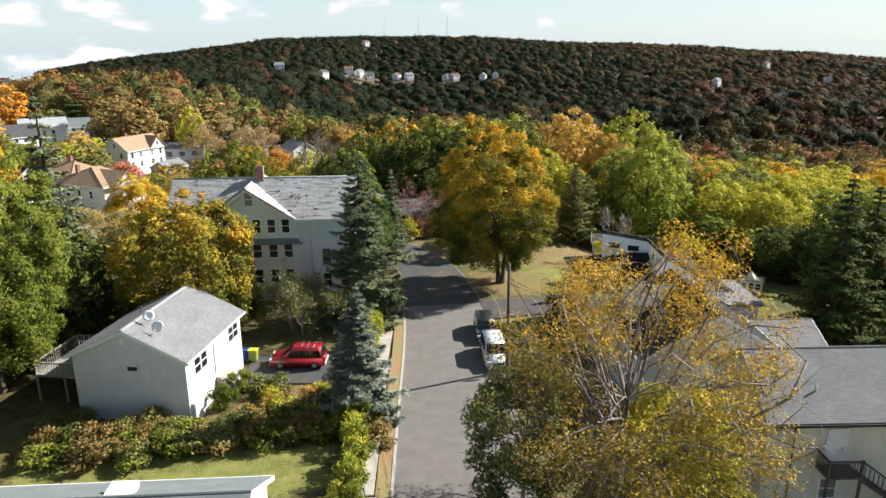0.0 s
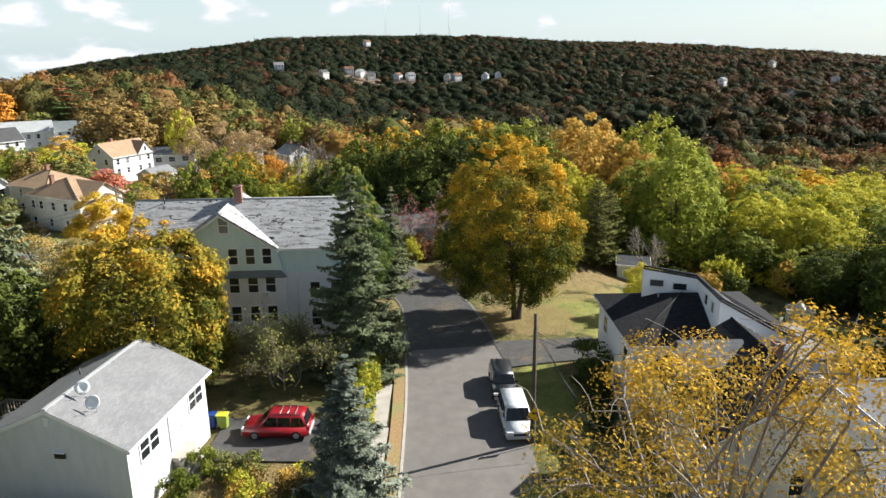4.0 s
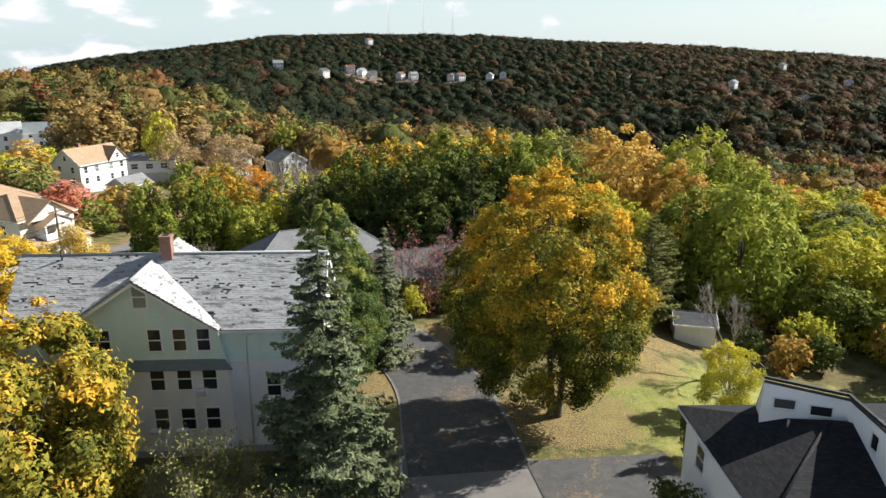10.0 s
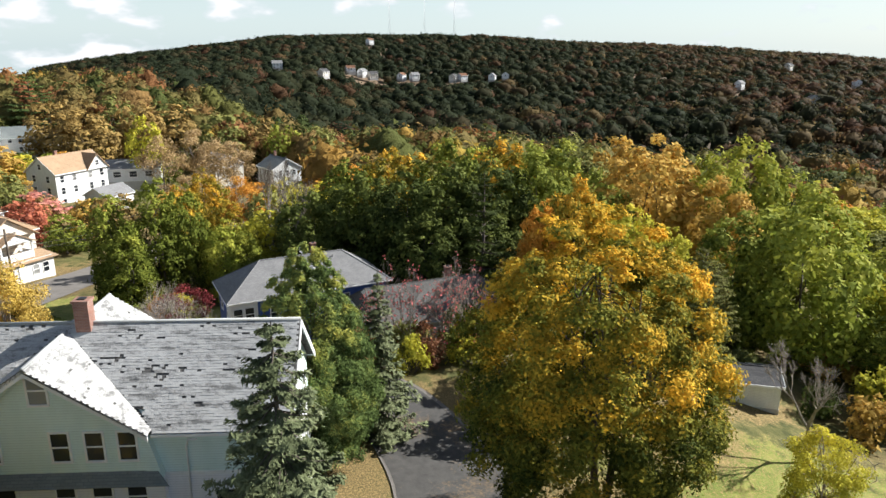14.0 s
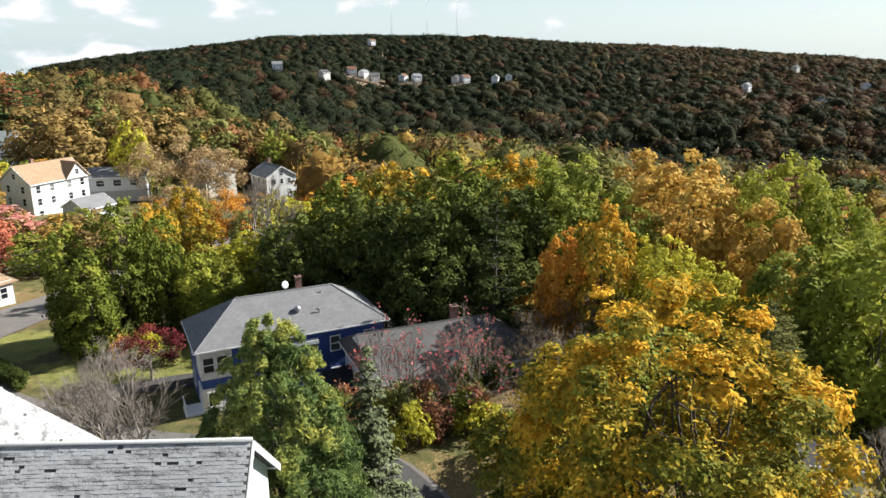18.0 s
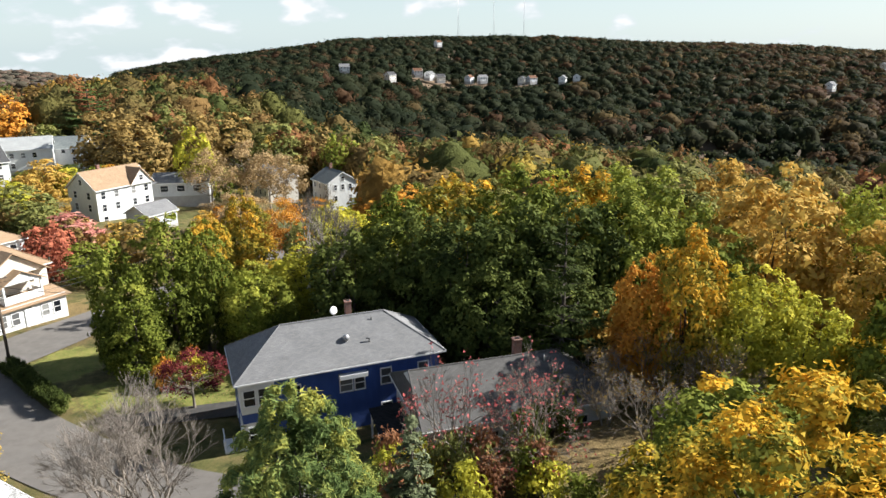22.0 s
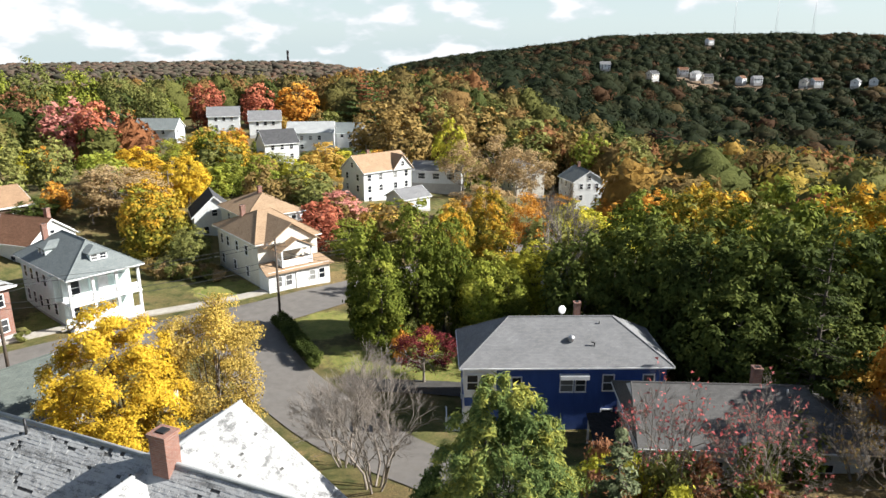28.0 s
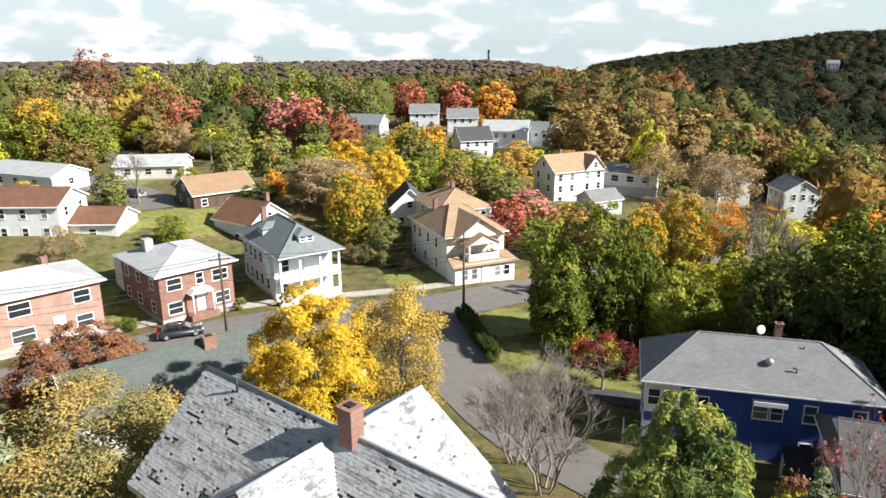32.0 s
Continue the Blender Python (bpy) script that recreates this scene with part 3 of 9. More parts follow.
def box_into(bm, x0, x1, y0, y1, z0, z1, bevel=0.0):
    vs = [bm.verts.new(c) for c in ((x0, y0, z0), (x1, y0, z0), (x1, y1, z0), (x0, y1, z0), (x0, y0, z1), (x1, y0, z1), (x1, y1, z1), (x0, y1, z1))]
    fs = [bm.faces.new([vs[i] for i in f]) for f in ((3, 2, 1, 0), (4, 5, 6, 7), (0, 1, 5, 4), (1, 2, 6, 5), (2, 3, 7, 6), (3, 0, 4, 7))]
    if bevel:
        es = list({e for f in fs for e in f.edges})
        bmesh.ops.bevel(bm, geom=es, offset=bevel, segments=1, affect='EDGES')


def boxes(name, specs, material, parent=None, label="", bevel=0.0):
    bm = bmesh.new()
    for s in specs:
        box_into(bm, *s, bevel=bevel)
    return part(name, bm, material, parent, label)


def prism(name, outline, y0, y1, material, parent=None, label="", axis='y'):
    """A solid whose outline (x, z) runs from y0 to y1 (axis 'y'), or whose plan (x, y) runs from y0 to y1 in height (axis 'z')."""
    bm = bmesh.new()
    rows = []
    for y in (y0, y1):
        rows.append([bm.verts.new((a, y, c) if axis == 'y' else (a, c, y)) for a, c in outline])
    bm.faces.new(rows[0]); bm.faces.new(rows[1][::-1])
    k = len(outline)
    for i in range(k):
        bm.faces.new((rows[0][i], rows[1][i], rows[1][(i + 1) % k], rows[0][(i + 1) % k]))
    return part(name, bm, material, parent, label)


def tube_into(bm, pts, radii, sides=6, cap=True):
    pts = [Vector(p) for p in pts]
    rings = []
    for i, p in enumerate(pts):
        d = (pts[min(i + 1, len(pts) - 1)] - pts[max(i - 1, 0)]).normalized()
        a = d.orthogonal().normalized()
        b = d.cross(a)
        rings.append([bm.verts.new(p + (a * math.cos(k * math.tau / sides) + b * math.sin(k * math.tau / sides)) * radii[i]) for k in range(sides)])
    for r0, r1 in zip(rings, rings[1:]):
        # match the rings' turn so that the tube does not twist
        s = min(range(sides), key=lambda q: (r1[q].co - pts[0] - (r0[0].co - pts[0])).length)
        for k in range(sides):
            bm.faces.new((r0[k], r0[(k + 1) % sides], r1[(k + 1 + s) % sides], r1[(k + s) % sides]))
    if cap:
        bm.faces.new(rings[0][::-1]); bm.faces.new(rings[-1])


def tube(name, pts, radii, material, parent=None, label="", sides=8):
    bm = bmesh.new()
    tube_into(bm, pts, radii if isinstance(radii, (list, tuple)) else [radii] * len(pts), sides)
    return part(name, bm, material, parent, label, smooth=True)


def smoothstep(a, b, x):
    t = np.clip((np.asarray(x, float) - a) / (b - a), 0, 1)
    return t * t * (3 - 2 * t)


# ---- ground ----
def gz(x, y):
    """The ground's height: a level shelf, a dip to the street in the west, a wooded valley ahead and hills round it."""
    x, y = np.asarray(x, float), np.asarray(y, float)
    z = -5.0 * smoothstep(58, 84, 0.8 * y - 0.5 * x)
    z = z + 5.0 * smoothstep(72, 105, -x) * (1 - smoothstep(120, 200, y))
    z = z - (4.0 * smoothstep(14, 36, x) + 7.5 * smoothstep(42, 92, x)) * smoothstep(51, 60, y) * (1 - smoothstep(420, 560, y))
    r, az = np.hypot(x, y), np.degrees(np.arctan2(x, y))
    z = z - 0.09 * np.clip(y - 112, 0, 330) * smoothstep(-120, -25, x)
    # towards the far side the ground sinks in the west, and climbs to the long hill ahead
    west = 1 - smoothstep(-34, -22, az)
    z = z + (-80 - z) * smoothstep(330, 800, r) * west
    crest = np.interp(az, [-34, -28, -24.7, -21.3, -17.4, -11.6, -4.7, 0, 5, 11.2, 19.6, 27.3, 35, 60, 90], [-50, -23, -7, 1, 11, 26, 30, 33, 31, 24, 13, 1, -10, -17, -17])
    z = z + (crest - z) * smoothstep(540, 1300, r) * smoothstep(-36, -26, az)
    ridge = np.interp(az, [-90, -68, -57, -46.6, -36, -30.5, -24], [-26, -28, -43, -37, -38, -50, -60])
    z = z + (ridge - z) * smoothstep(1300, 2500, r) * west
    z = z - 150 * smoothstep(2650, 4300, r) - 90 * smoothstep(1450, 2300, r) * (1 - west)
    z = z + smoothstep(90, 300, r) * (1.4 * np.sin(x * 0.031 + 1) * np.cos(y * 0.027) + 2.5 * np.sin(x * 0.008) * np.sin(y * 0.0071 + 2))
    return z


def ground_z(x, y):
    return float(gz(x, y))


def graded(lo, hi, a, b, step):
    """Coordinates: even steps from a to b, growing outwards to lo and hi."""
    v = list(np.arange(a, b + 1e-6, step))
    s, q = step, a
    while q > lo:
        s *= 1.16
        q -= s
        v.insert(0, q)
    s, q = step, b
    while q < hi:
        s *= 1.16
        q += s
        v.append(q)
    return np.array(v)


def sheet(name, xs, ys, mat, lift=0.0):
    X, Y = np.meshgrid(xs, ys)
    Z = gz(X, Y) + lift
    n, k = len(ys), len(xs)
    V = np.stack([X, Y, Z], -1).reshape(-1, 3)
    i = np.arange(n * k).reshape(n, k)
    Fq = np.stack([i[:-1, :-1], i[:-1, 1:], i[1:, 1:], i[1:, :-1]], -1).reshape(-1, 4)
    me = bpy.data.meshes.new(name)
    me.from_pydata(V.tolist(), [], Fq.tolist())
    me.materials.append(mat)
    for p in me.polygons:
        p.use_smooth = True
    for key, spots in COVER.items():
        f = np.zeros(len(V))
        for cx, cy, rx, ry in spots:
            f = np.maximum(f, 1.3 - np.hypot((V[:, 0] - cx) / rx, (V[:, 1] - cy) / ry))
        a = me.attributes.new(key, 'FLOAT', 'POINT')
        a.data.foreach_set("value", np.clip(f, 0, 1).astype(np.float32))
    a = me.attributes.new("wooded", 'FLOAT', 'POINT')
    a.data.foreach_set("value", smoothstep(260, 420, np.hypot(V[:, 0], V[:, 1])).astype(np.float32))
    return new(name, me)


# where leaves lie thick, and where grass is mown: ovals (x, y, half axes)
COVER = {"litter": [(10, 57.5, 6, 5), (16, 67, 6, 5), (-3.8, 66, 3, 9), (-8, 31, 6, 4), (3, 70, 6, 6), (-52, 118, 4, 5), (20, 75, 10, 5), (-30, 76, 6, 5), (-4, 50, 3, 6), (12, 84, 12, 7), (-42, 128, 9, 12), (-46, 150, 16, 14), (-60, 158, 12, 10)],
         "mown": [(9.5, 41, 3.2, 8), (22, 60, 14, 9), (36, 60, 14, 9), (-14, 22.8, 12, 3.6), (-30, 97.5, 9, 4.2), (-42, 103.5, 4, 5), (-79, 69, 6, 5), (-76, 80, 4, 5), (-71, 92, 4, 4), (-26.5, 101, 7, 3.5), (-84, 74, 6, 5), (-107, 90, 10, 7), (-98, 98, 8, 6), (-60, 108, 5, 4), (-140, 105, 12, 8), (-122, 84, 7, 5)]}
tagged(sheet("ground", graded(-4500, 4500, -110, 60, 1.7), graded(-700, 4500, -20, 130, 1.7), M["ground"]), "grassy ground strewn with fallen leaves", "ground", kind="structure")


def spline(pts, step=1.5):
    """A smooth line through plan points, cut at even steps."""
    P = [np.array(p, float) for p in pts]
    P = [2 * P[0] - P[1]] + P + [2 * P[-1] - P[-2]]
    out = []
    for a, b, c, d in zip(P, P[1:], P[2:], P[3:]):
        n = max(2, int(np.linalg.norm(c - b) / step))
        for t in np.arange(n) / n:
            out.append(0.5 * (2 * b + (c - a) * t + (2 * a - 5 * b + 4 * c - d) * t * t + (3 * b - a - 3 * c + d) * t ** 3))
    out.append(P[-2])
    return np.array(out)


def ribbon(name, pts, mat, lift=0.06, thick=0.0, cuts=6):
    """A strip along plan points (x, y, half width), draped on the ground; thick: its raised height."""
    c = spline(pts)
    d = np.gradient(c[:, :2], axis=0)
    d /= np.linalg.norm(d, axis=1)[:, None]
    side = np.stack([d[:, 1], -d[:, 0]], 1)
    verts, k = [], cuts + 1
    for row in range(len(c)):
        for j in range(k):
            p = c[row, :2] + side[row] * c[row, 2] * (2 * j / cuts - 1)
            verts.append((p[0], p[1], ground_z(*p) + lift + thick))
    faces = [(r * k + j, r * k + j + 1, (r + 1) * k + j + 1, (r + 1) * k + j) for r in range(len(c) - 1) for j in range(cuts)]
    if thick:
        base = len(verts)
        verts += [(x, y, z - thick - 0.1) for x, y, z in verts]
        n = len(c)
        for r in range(n - 1):
            for j, f in ((0, 1), (cuts, -1)):
                q = (r * k + j, (r + 1) * k + j, (r + 1) * k + j + base, r * k + j + base)
                faces.append(q if f == 1 else q[::-1])
        for r in (0, n - 1):
            for j in range(cuts):
                q = (r * k + j, r * k + j + 1, r * k + j + 1 + base, r * k + j + base)
                faces.append(q[::-1] if r == 0 else q)
    me = raw(name, verts, [f[::-1] for f in faces], mat, uv=False)
    bm = bmesh.new(); bm.from_mesh(me)
    bmesh.ops.recalc_face_normals(bm, faces=bm.faces)
    if not thick and sum(f.normal.z for f in bm.faces) < 0:
        bmesh.ops.reverse_faces(bm, faces=bm.faces)
    bm.to_mesh(me); bm.free()
    return new(name, me)


ROAD = [(3.1, -60, 4.2), (3.1, 20, 4.2), (3.2, 42, 4.1), (2.6, 54, 3.9), (0.8, 64, 3.4), (-4.5, 73.5, 3.2), (-13, 79, 3.2), (-23, 83.2, 3.3), (-32, 87.2, 3.4), (-40, 91.3, 3.6), (-48, 97.4, 3.8), (-54, 101.8, 4.0)]
STREET = [(-70.5, 20, 3.8), (-70, 45, 3.8), (-68.8, 62, 3.8), (-66, 76, 3.8), (-61, 87.5, 3.9), (-52, 100.5, 4.0), (-46.5, 113, 3.8), (-43, 126, 3.8), (-38, 148, 3.6), (-24, 185, 3.4), (-8, 215, 3.2)]
tagged(ribbon("road", ROAD, M["asphalt"], 0.07), "grey asphalt residential road with cracks and leaves", "road", kind="structure")
# Strip laid over the bend: fallen leaves, with the trees' shade painted in.
tagged(ribbon("road_bend", [(2.9, 51, 3.7), (2.3, 56, 3.6), (0.8, 64, 3.2), (-4.5, 73.5, 3.0), (-10, 77.3, 2.8)], M["shaded_asphalt_litter"], 0.085), "asphalt at the bend strewn with leaves, tree shade in its colour", "road", kind="structure")
tagged(ribbon("street", STREET, M["asphalt"], 0.1), "grey asphalt street crossing at the foot of the slope", "road", kind="structure")
tagged(ribbon("kerb_near", [(-1.2, -40, 0.09), (-1.15, 20, 0.09), (-0.95, 42, 0.09), (-1.35, 54, 0.09)], M["concrete"], 0.03, 0.14, 1), "pale concrete kerb beside the road", "kerb", kind="structure")
tagged(ribbon("verge_near", [(-1.75, -40, 0.42), (-1.7, 20, 0.42), (-1.5, 42, 0.42), (-1.9, 54, 0.42)], M["litter"], 0.14), "leaf-strewn verge beside the road", "verge", kind="structure")
for _k, (_a, _b) in enumerate(((-20, -6.2), (-6, 6.8), (7, 19.8), (20, 31.8), (32, 38), (38.2, 44.5))):
    tagged(ribbon("pavement", [(-2.75, _a, 0.55), (-2.7, (_a + _b) / 2, 0.55), (-2.6, _b, 0.55)], M["concrete"], 0.05, 0.1, 1), "concrete pavement slabs littered with leaves", "pavement", kind="structure")
tagged(ribbon("driveway_white_house", [(-2.2, 36.6, 2.4), (-7, 36.8, 2.6), (-13.5, 37.2, 2.6)], M["shaded_asphalt_litter"], 0.12), "worn asphalt driveway with fallen leaves", "driveway", kind="structure")
tagged(ribbon("driveway_maple", [(6.8, 49.6, 2.6), (11, 50.2, 2.3), (15.5, 50.6, 2.2)], M["shaded_asphalt_litter"], 0.11), "asphalt driveway strewn with yellow leaves", "driveway", kind="structure")
tagged(ribbon("drive_blue_house", [(-32, 92.2, 1.3), (-26, 94.4, 1.3), (-21, 96.0, 1.4)], M["shaded_asphalt_litter"], 0.13), "narrow grey driveway beside the blue house", "driveway", kind="structure")
tagged(ribbon("pavement_street", [(-77.2, 40, 0.8), (-75.8, 62, 0.8), (-72.6, 78, 0.8), (-67.4, 90.5, 0.8), (-58.6, 103, 0.8), (-52.6, 114, 0.8)], M["concrete"], 0.06, 0.1, 1), "concrete pavement along the street", "pavement", kind="structure")
tagged(ribbon("driveway_street", [(-84, 88.5, 1.6), (-75, 86.5, 1.6), (-70.5, 85, 1.8)], M["asphalt"], 0.12), "asphalt driveway between two houses", "driveway", kind="structure")
tagged(ribbon("upper_drive", [(-150, 100, 5), (-120, 100, 4), (-106, 96, 3.5)], M["asphalt"], 0.12), "asphalt parking court of a bungalow", "driveway", kind="structure")

# ---- houses ----
WIN = {}


def window_meshes(w, h, sash=True, trim=0.09):
    key = (round(w, 2), round(h, 2), sash, trim)
    if key not in WIN:
        bm = bmesh.new()
        a, b = w / 2, h / 2
        rect = lambda g, y: [bm.verts.new((sx * (a + g), y, sz * (b + g))) for sx, sz in ((-1, -1), (1, -1), (1, 1), (-1, 1))]
        fo, fi, bo, bi = rect(trim, -0.06), rect(0, -0.06), rect(trim, 0.03), rect(0, 0.03)
        for i in range(4):
            j = (i + 1) % 4
            bm.faces.new((fo[i], fo[j], fi[j], fi[i])); bm.faces.new((bo[j], bo[i], bi[i], bi[j]))
            bm.faces.new((fo[j], fo[i], bo[i], bo[j])); bm.faces.new((fi[i], fi[j], bi[j], bi[i]))
        f = bm_mesh("window_frame", bm, M["white_paint"])
        bm = bmesh.new()
        box_into(bm, -a, a, -0.015, 0.02, -b, b)
        p = bm_mesh("pane", bm, M["glass"])
        bm = bmesh.new()
        box_into(bm, -a, a, -0.045, 0.028, -0.035, 0.035)
        q = bm_mesh("sash", bm, M["white_paint"]) if sash else None
        bm = bmesh.new()
        box_into(bm, -a - trim, a + trim, -0.1, -0.062, -b - trim, -b - trim + 0.07)
        WIN[key] = (f, p, q, bm_mesh("window_sill", bm, M["white_paint"]))
    return WIN[key]


def add_window(house, m, w, h, sash=True, trim=0.09):
    f, p, q, sill = window_meshes(w, h, sash, trim)
    ob = link("window", f, house, m=m)
    link("pane", p, ob)
    if q:
        link("sash", q, ob)
    if (house.matrix_world @ m).translation.length < 115:
        link("window_sill", sill, ob)
    return ob


def facade(L, D, side, u, z):
    """Where a window sits: sides f (-y), b (+y), l (-x), r (+x); u along the wall from its middle, as seen from outside."""
    return {"f": pose(u, -D / 2, z), "b": pose(-u, D / 2, z, 0, 0, 180), "l": pose(-L / 2, -u, z, 0, 0, -90), "r": pose(L / 2, u, z, 0, 0, 90)}[side]


def gable_wall(L, D, eave, ridge, mat, house, base=-1.6, name="wall", label=""):
    bm = bmesh.new()
    o = [(-D / 2, base), (D / 2, base), (D / 2, eave), (0, ridge), (-D / 2, eave)]
    r = [[bm.verts.new((x, y, z)) for y, z in o] for x in (-L / 2, L / 2)]
    bm.faces.new(r[0]); bm.faces.new(r[1][::-1])
    for i in range(5):
        bm.faces.new((r[0][i], r[1][i], r[1][(i + 1) % 5], r[0][(i + 1) % 5]))
    return part(name, bm, mat, house, label)


def slab_into(bm, a, b, c, d, t):
    """A slab of thickness t under the quad a b c d (counter-clockwise from outside)."""
    a, b, c, d = (Vector(v) for v in (a, b, c, d))
    n = (b - a).cross(d - a).normalized() * t
    top = [bm.verts.new(v) for v in (a, b, c, d)]
    low = [bm.verts.new(v - n) for v in (a, b, c, d)]
    bm.faces.new(top); bm.faces.new(low[::-1])
    for i in range(4):
        bm.faces.new((top[i], low[i], low[(i + 1) % 4], top[(i + 1) % 4]))


def gable_roof(L, D, eave, ridge, mat, house, over=0.4, t=0.16, name="roof", label="", fascia=True):
    k = (ridge - eave) / (D / 2)
    lift = t * math.sqrt(1 + k * k)
    e, x, y = eave - over * k + lift, L / 2 + over * 0.7, D / 2 + over
    for s in (-1, 1):
        bm = bmesh.new()
        q = [(-x, s * y, e), (x, s * y, e), (x, 0, ridge + lift), (-x, 0, ridge + lift)]
        slab_into(bm, *(q if s == -1 else [q[1], q[0], q[3], q[2]]), t)
        r = part(name, bm, mat, house, label)
        if fascia:
            boxes("fascia", [(-x, x, s * (y + 0.03) - 0.03, s * (y + 0.03) + 0.03, e - t * 1.25, e - 0.01)], M["white_paint"], r)
    bm = bmesh.new()
    tube_into(bm, [(-x, 0, ridge + lift - 0.01), (x, 0, ridge + lift - 0.01)], [0.07, 0.07], 6)
    part("ridge_cap", bm, mat, house)
    if fascia:
        for sx in (-1, 1):
            bm = bmesh.new()
            for s in (-1, 1):
                a, b = Vector((sx * x, s * y, e)), Vector((sx * x, 0, ridge + lift))
                o, dn = Vector((sx * 0.04, 0, 0)), Vector((0, 0, -t * 1.5))
                vs = [bm.verts.new(v) for v in (a, b, b + dn, a + dn, a + o, b + o, b + dn + o, a + dn + o)]
                for f in ((0, 1, 2, 3), (4, 5, 6, 7), (0, 1, 5, 4), (1, 2, 6, 5), (2, 3, 7, 6), (3, 0, 4, 7)):
                    bm.faces.new([vs[i] for i in f])
            part("barge_board", bm, M["white_paint"], house)


def hip_roof(L, D, eave, ridge, mat, house, over=0.45, ridge_len=None, name="roof", label="", ends=(None, None)):
    x, y = L / 2 + over, D / 2 + over
    rl = (L - D) / 2 if ridge_len is None else ridge_len / 2
    r0, r1 = (-rl if ends[0] is None else ends[0]), (rl if ends[1] is None else ends[1])
    e = eave - 0.02
    low = [(-x, -y), (x, -y), (x, y), (-x, y)]
    bm = bmesh.new()
    a = [bm.verts.new((p, q, e)) for p, q in low]
    b = [bm.verts.new((p, q, e + 0.16)) for p, q in low]
    w, v = bm.verts.new((r0, 0, ridge)), bm.verts.new((r1, 0, ridge))
    bm.faces.new(a[::-1])
    for i in range(4):
        bm.faces.new((a[i], a[(i + 1) % 4], b[(i + 1) % 4], b[i]))
    bm.faces.new((b[0], b[1], v, w)); bm.faces.new((b[1], b[2], v)); bm.faces.new((b[2], b[3], w, v)); bm.faces.new((b[3], b[0], w))
    r = part(name, bm, mat, house, label)
    bm = bmesh.new()
    tube_into(bm, [(r0, 0, ridge), (r1, 0, ridge)], [0.08, 0.08], 5)
    for i, top in ((0, r0), (1, r1), (2, r1), (3, r0)):
        tube_into(bm, [(*low[i], e + 0.16), (top, 0, ridge)], [0.07, 0.07], 5)
    part("ridge_cap", bm, mat, r)
    bm = bmesh.new()
    for i in range(4):
        p, q = low[i], low[(i + 1) % 4]
        tube_into(bm, [(*p, e + 0.07), (*q, e + 0.07)], [0.08, 0.08], 4)
    part("gutter", bm, M["white_paint"], r)
    return r


def chimney(house, x, y, z0, z1, w=0.6, d=0.6, mat=None, name="chimney", flue=True):
    c = boxes(name, [(x - w / 2, x + w / 2, y - d / 2, y + d / 2, z0, z1 - 0.12), (x - w / 2 - 0.05, x + w / 2 + 0.05, y - d / 2 - 0.05, y + d / 2 + 0.05, z1 - 0.12, z1)], mat or M["brick"], house, "brick chimney with a flared cap")
    if flue:
        boxes("flue", [(x - w / 4, x + w / 4, y - d / 4, y + d / 4, z1, z1 + 0.06)], M["sign_black"], c)
    return c


def add_door(house, m, w=0.95, h=2.05, mat=None):
    d = boxes("door", [(-w / 2, w / 2, -0.05, 0.02, 0, h)], mat or M["white_paint"], house)
    d.matrix_basis = m
    boxes("door_frame", [(-w / 2 - 0.1, -w / 2, -0.08, 0.02, 0, h + 0.1), (w / 2, w / 2 + 0.1, -0.08, 0.02, 0, h + 0.1), (-w / 2, w / 2, -0.08, 0.02, h, h + 0.1)], M["white_paint"], d)
    boxes("handle", [(w / 2 - 0.16, w / 2 - 0.1, -0.11, -0.05, h * 0.46, h * 0.5)], M["metal"], d)
    return d


def thing(name, x, y, z, rot=0, label="", category="", group="", kind=""):
    ob = new(name)
    ob.matrix_basis = pose(x, y, z, 0, 0, rot)
    return tagged(ob, label, category, group, kind)


def simple_house(x, y, rot, L, D, eave, ridge, wall, roof, label, style="gable", rows=(), z=None, chim=None, door=None, over=0.4, group="", ends=(None, None), porch=0.0):
    """A house of one block. rows: (side, height of the middle, width, height, places along the wall)."""
    h = thing("house", x, y, ground_z(x, y) if z is None else z, rot, label, "house", group)
    if style == "gable":
        gable_wall(L, D, eave, ridge, M[wall], h)
        gable_roof(L, D, eave, ridge, M[roof], h, over)
    else:
        boxes("wall", [(-L / 2, L / 2, -D / 2, D / 2, -1.6, eave)], M[wall], h)
        if D > L and ends == (None, None):
            # the ridge runs from front to back, and the roof may reach over a front porch
            hip_roof(D + porch, L, eave, ridge, M[roof], h, over).matrix_basis = pose(0, -porch / 2, 0, 0, 0, 90)
        else:
            hip_roof(L, D, eave, ridge, M[roof], h, over, ends=ends)
    boxes("foundation", [(-L / 2 - 0.03, L / 2 + 0.03, -D / 2 - 0.03, D / 2 + 0.03, -2.2, 0.35)], M["foundation"], h)
    for side, zz, w, hh, us in rows:
        for u in us:
            add_window(h, facade(L, D, side, u, zz), w, hh)
    if chim:
        chimney(h, *chim)
    if door:
        add_door(h, facade(L, D, door[0], door[1], door[2]))
    return h

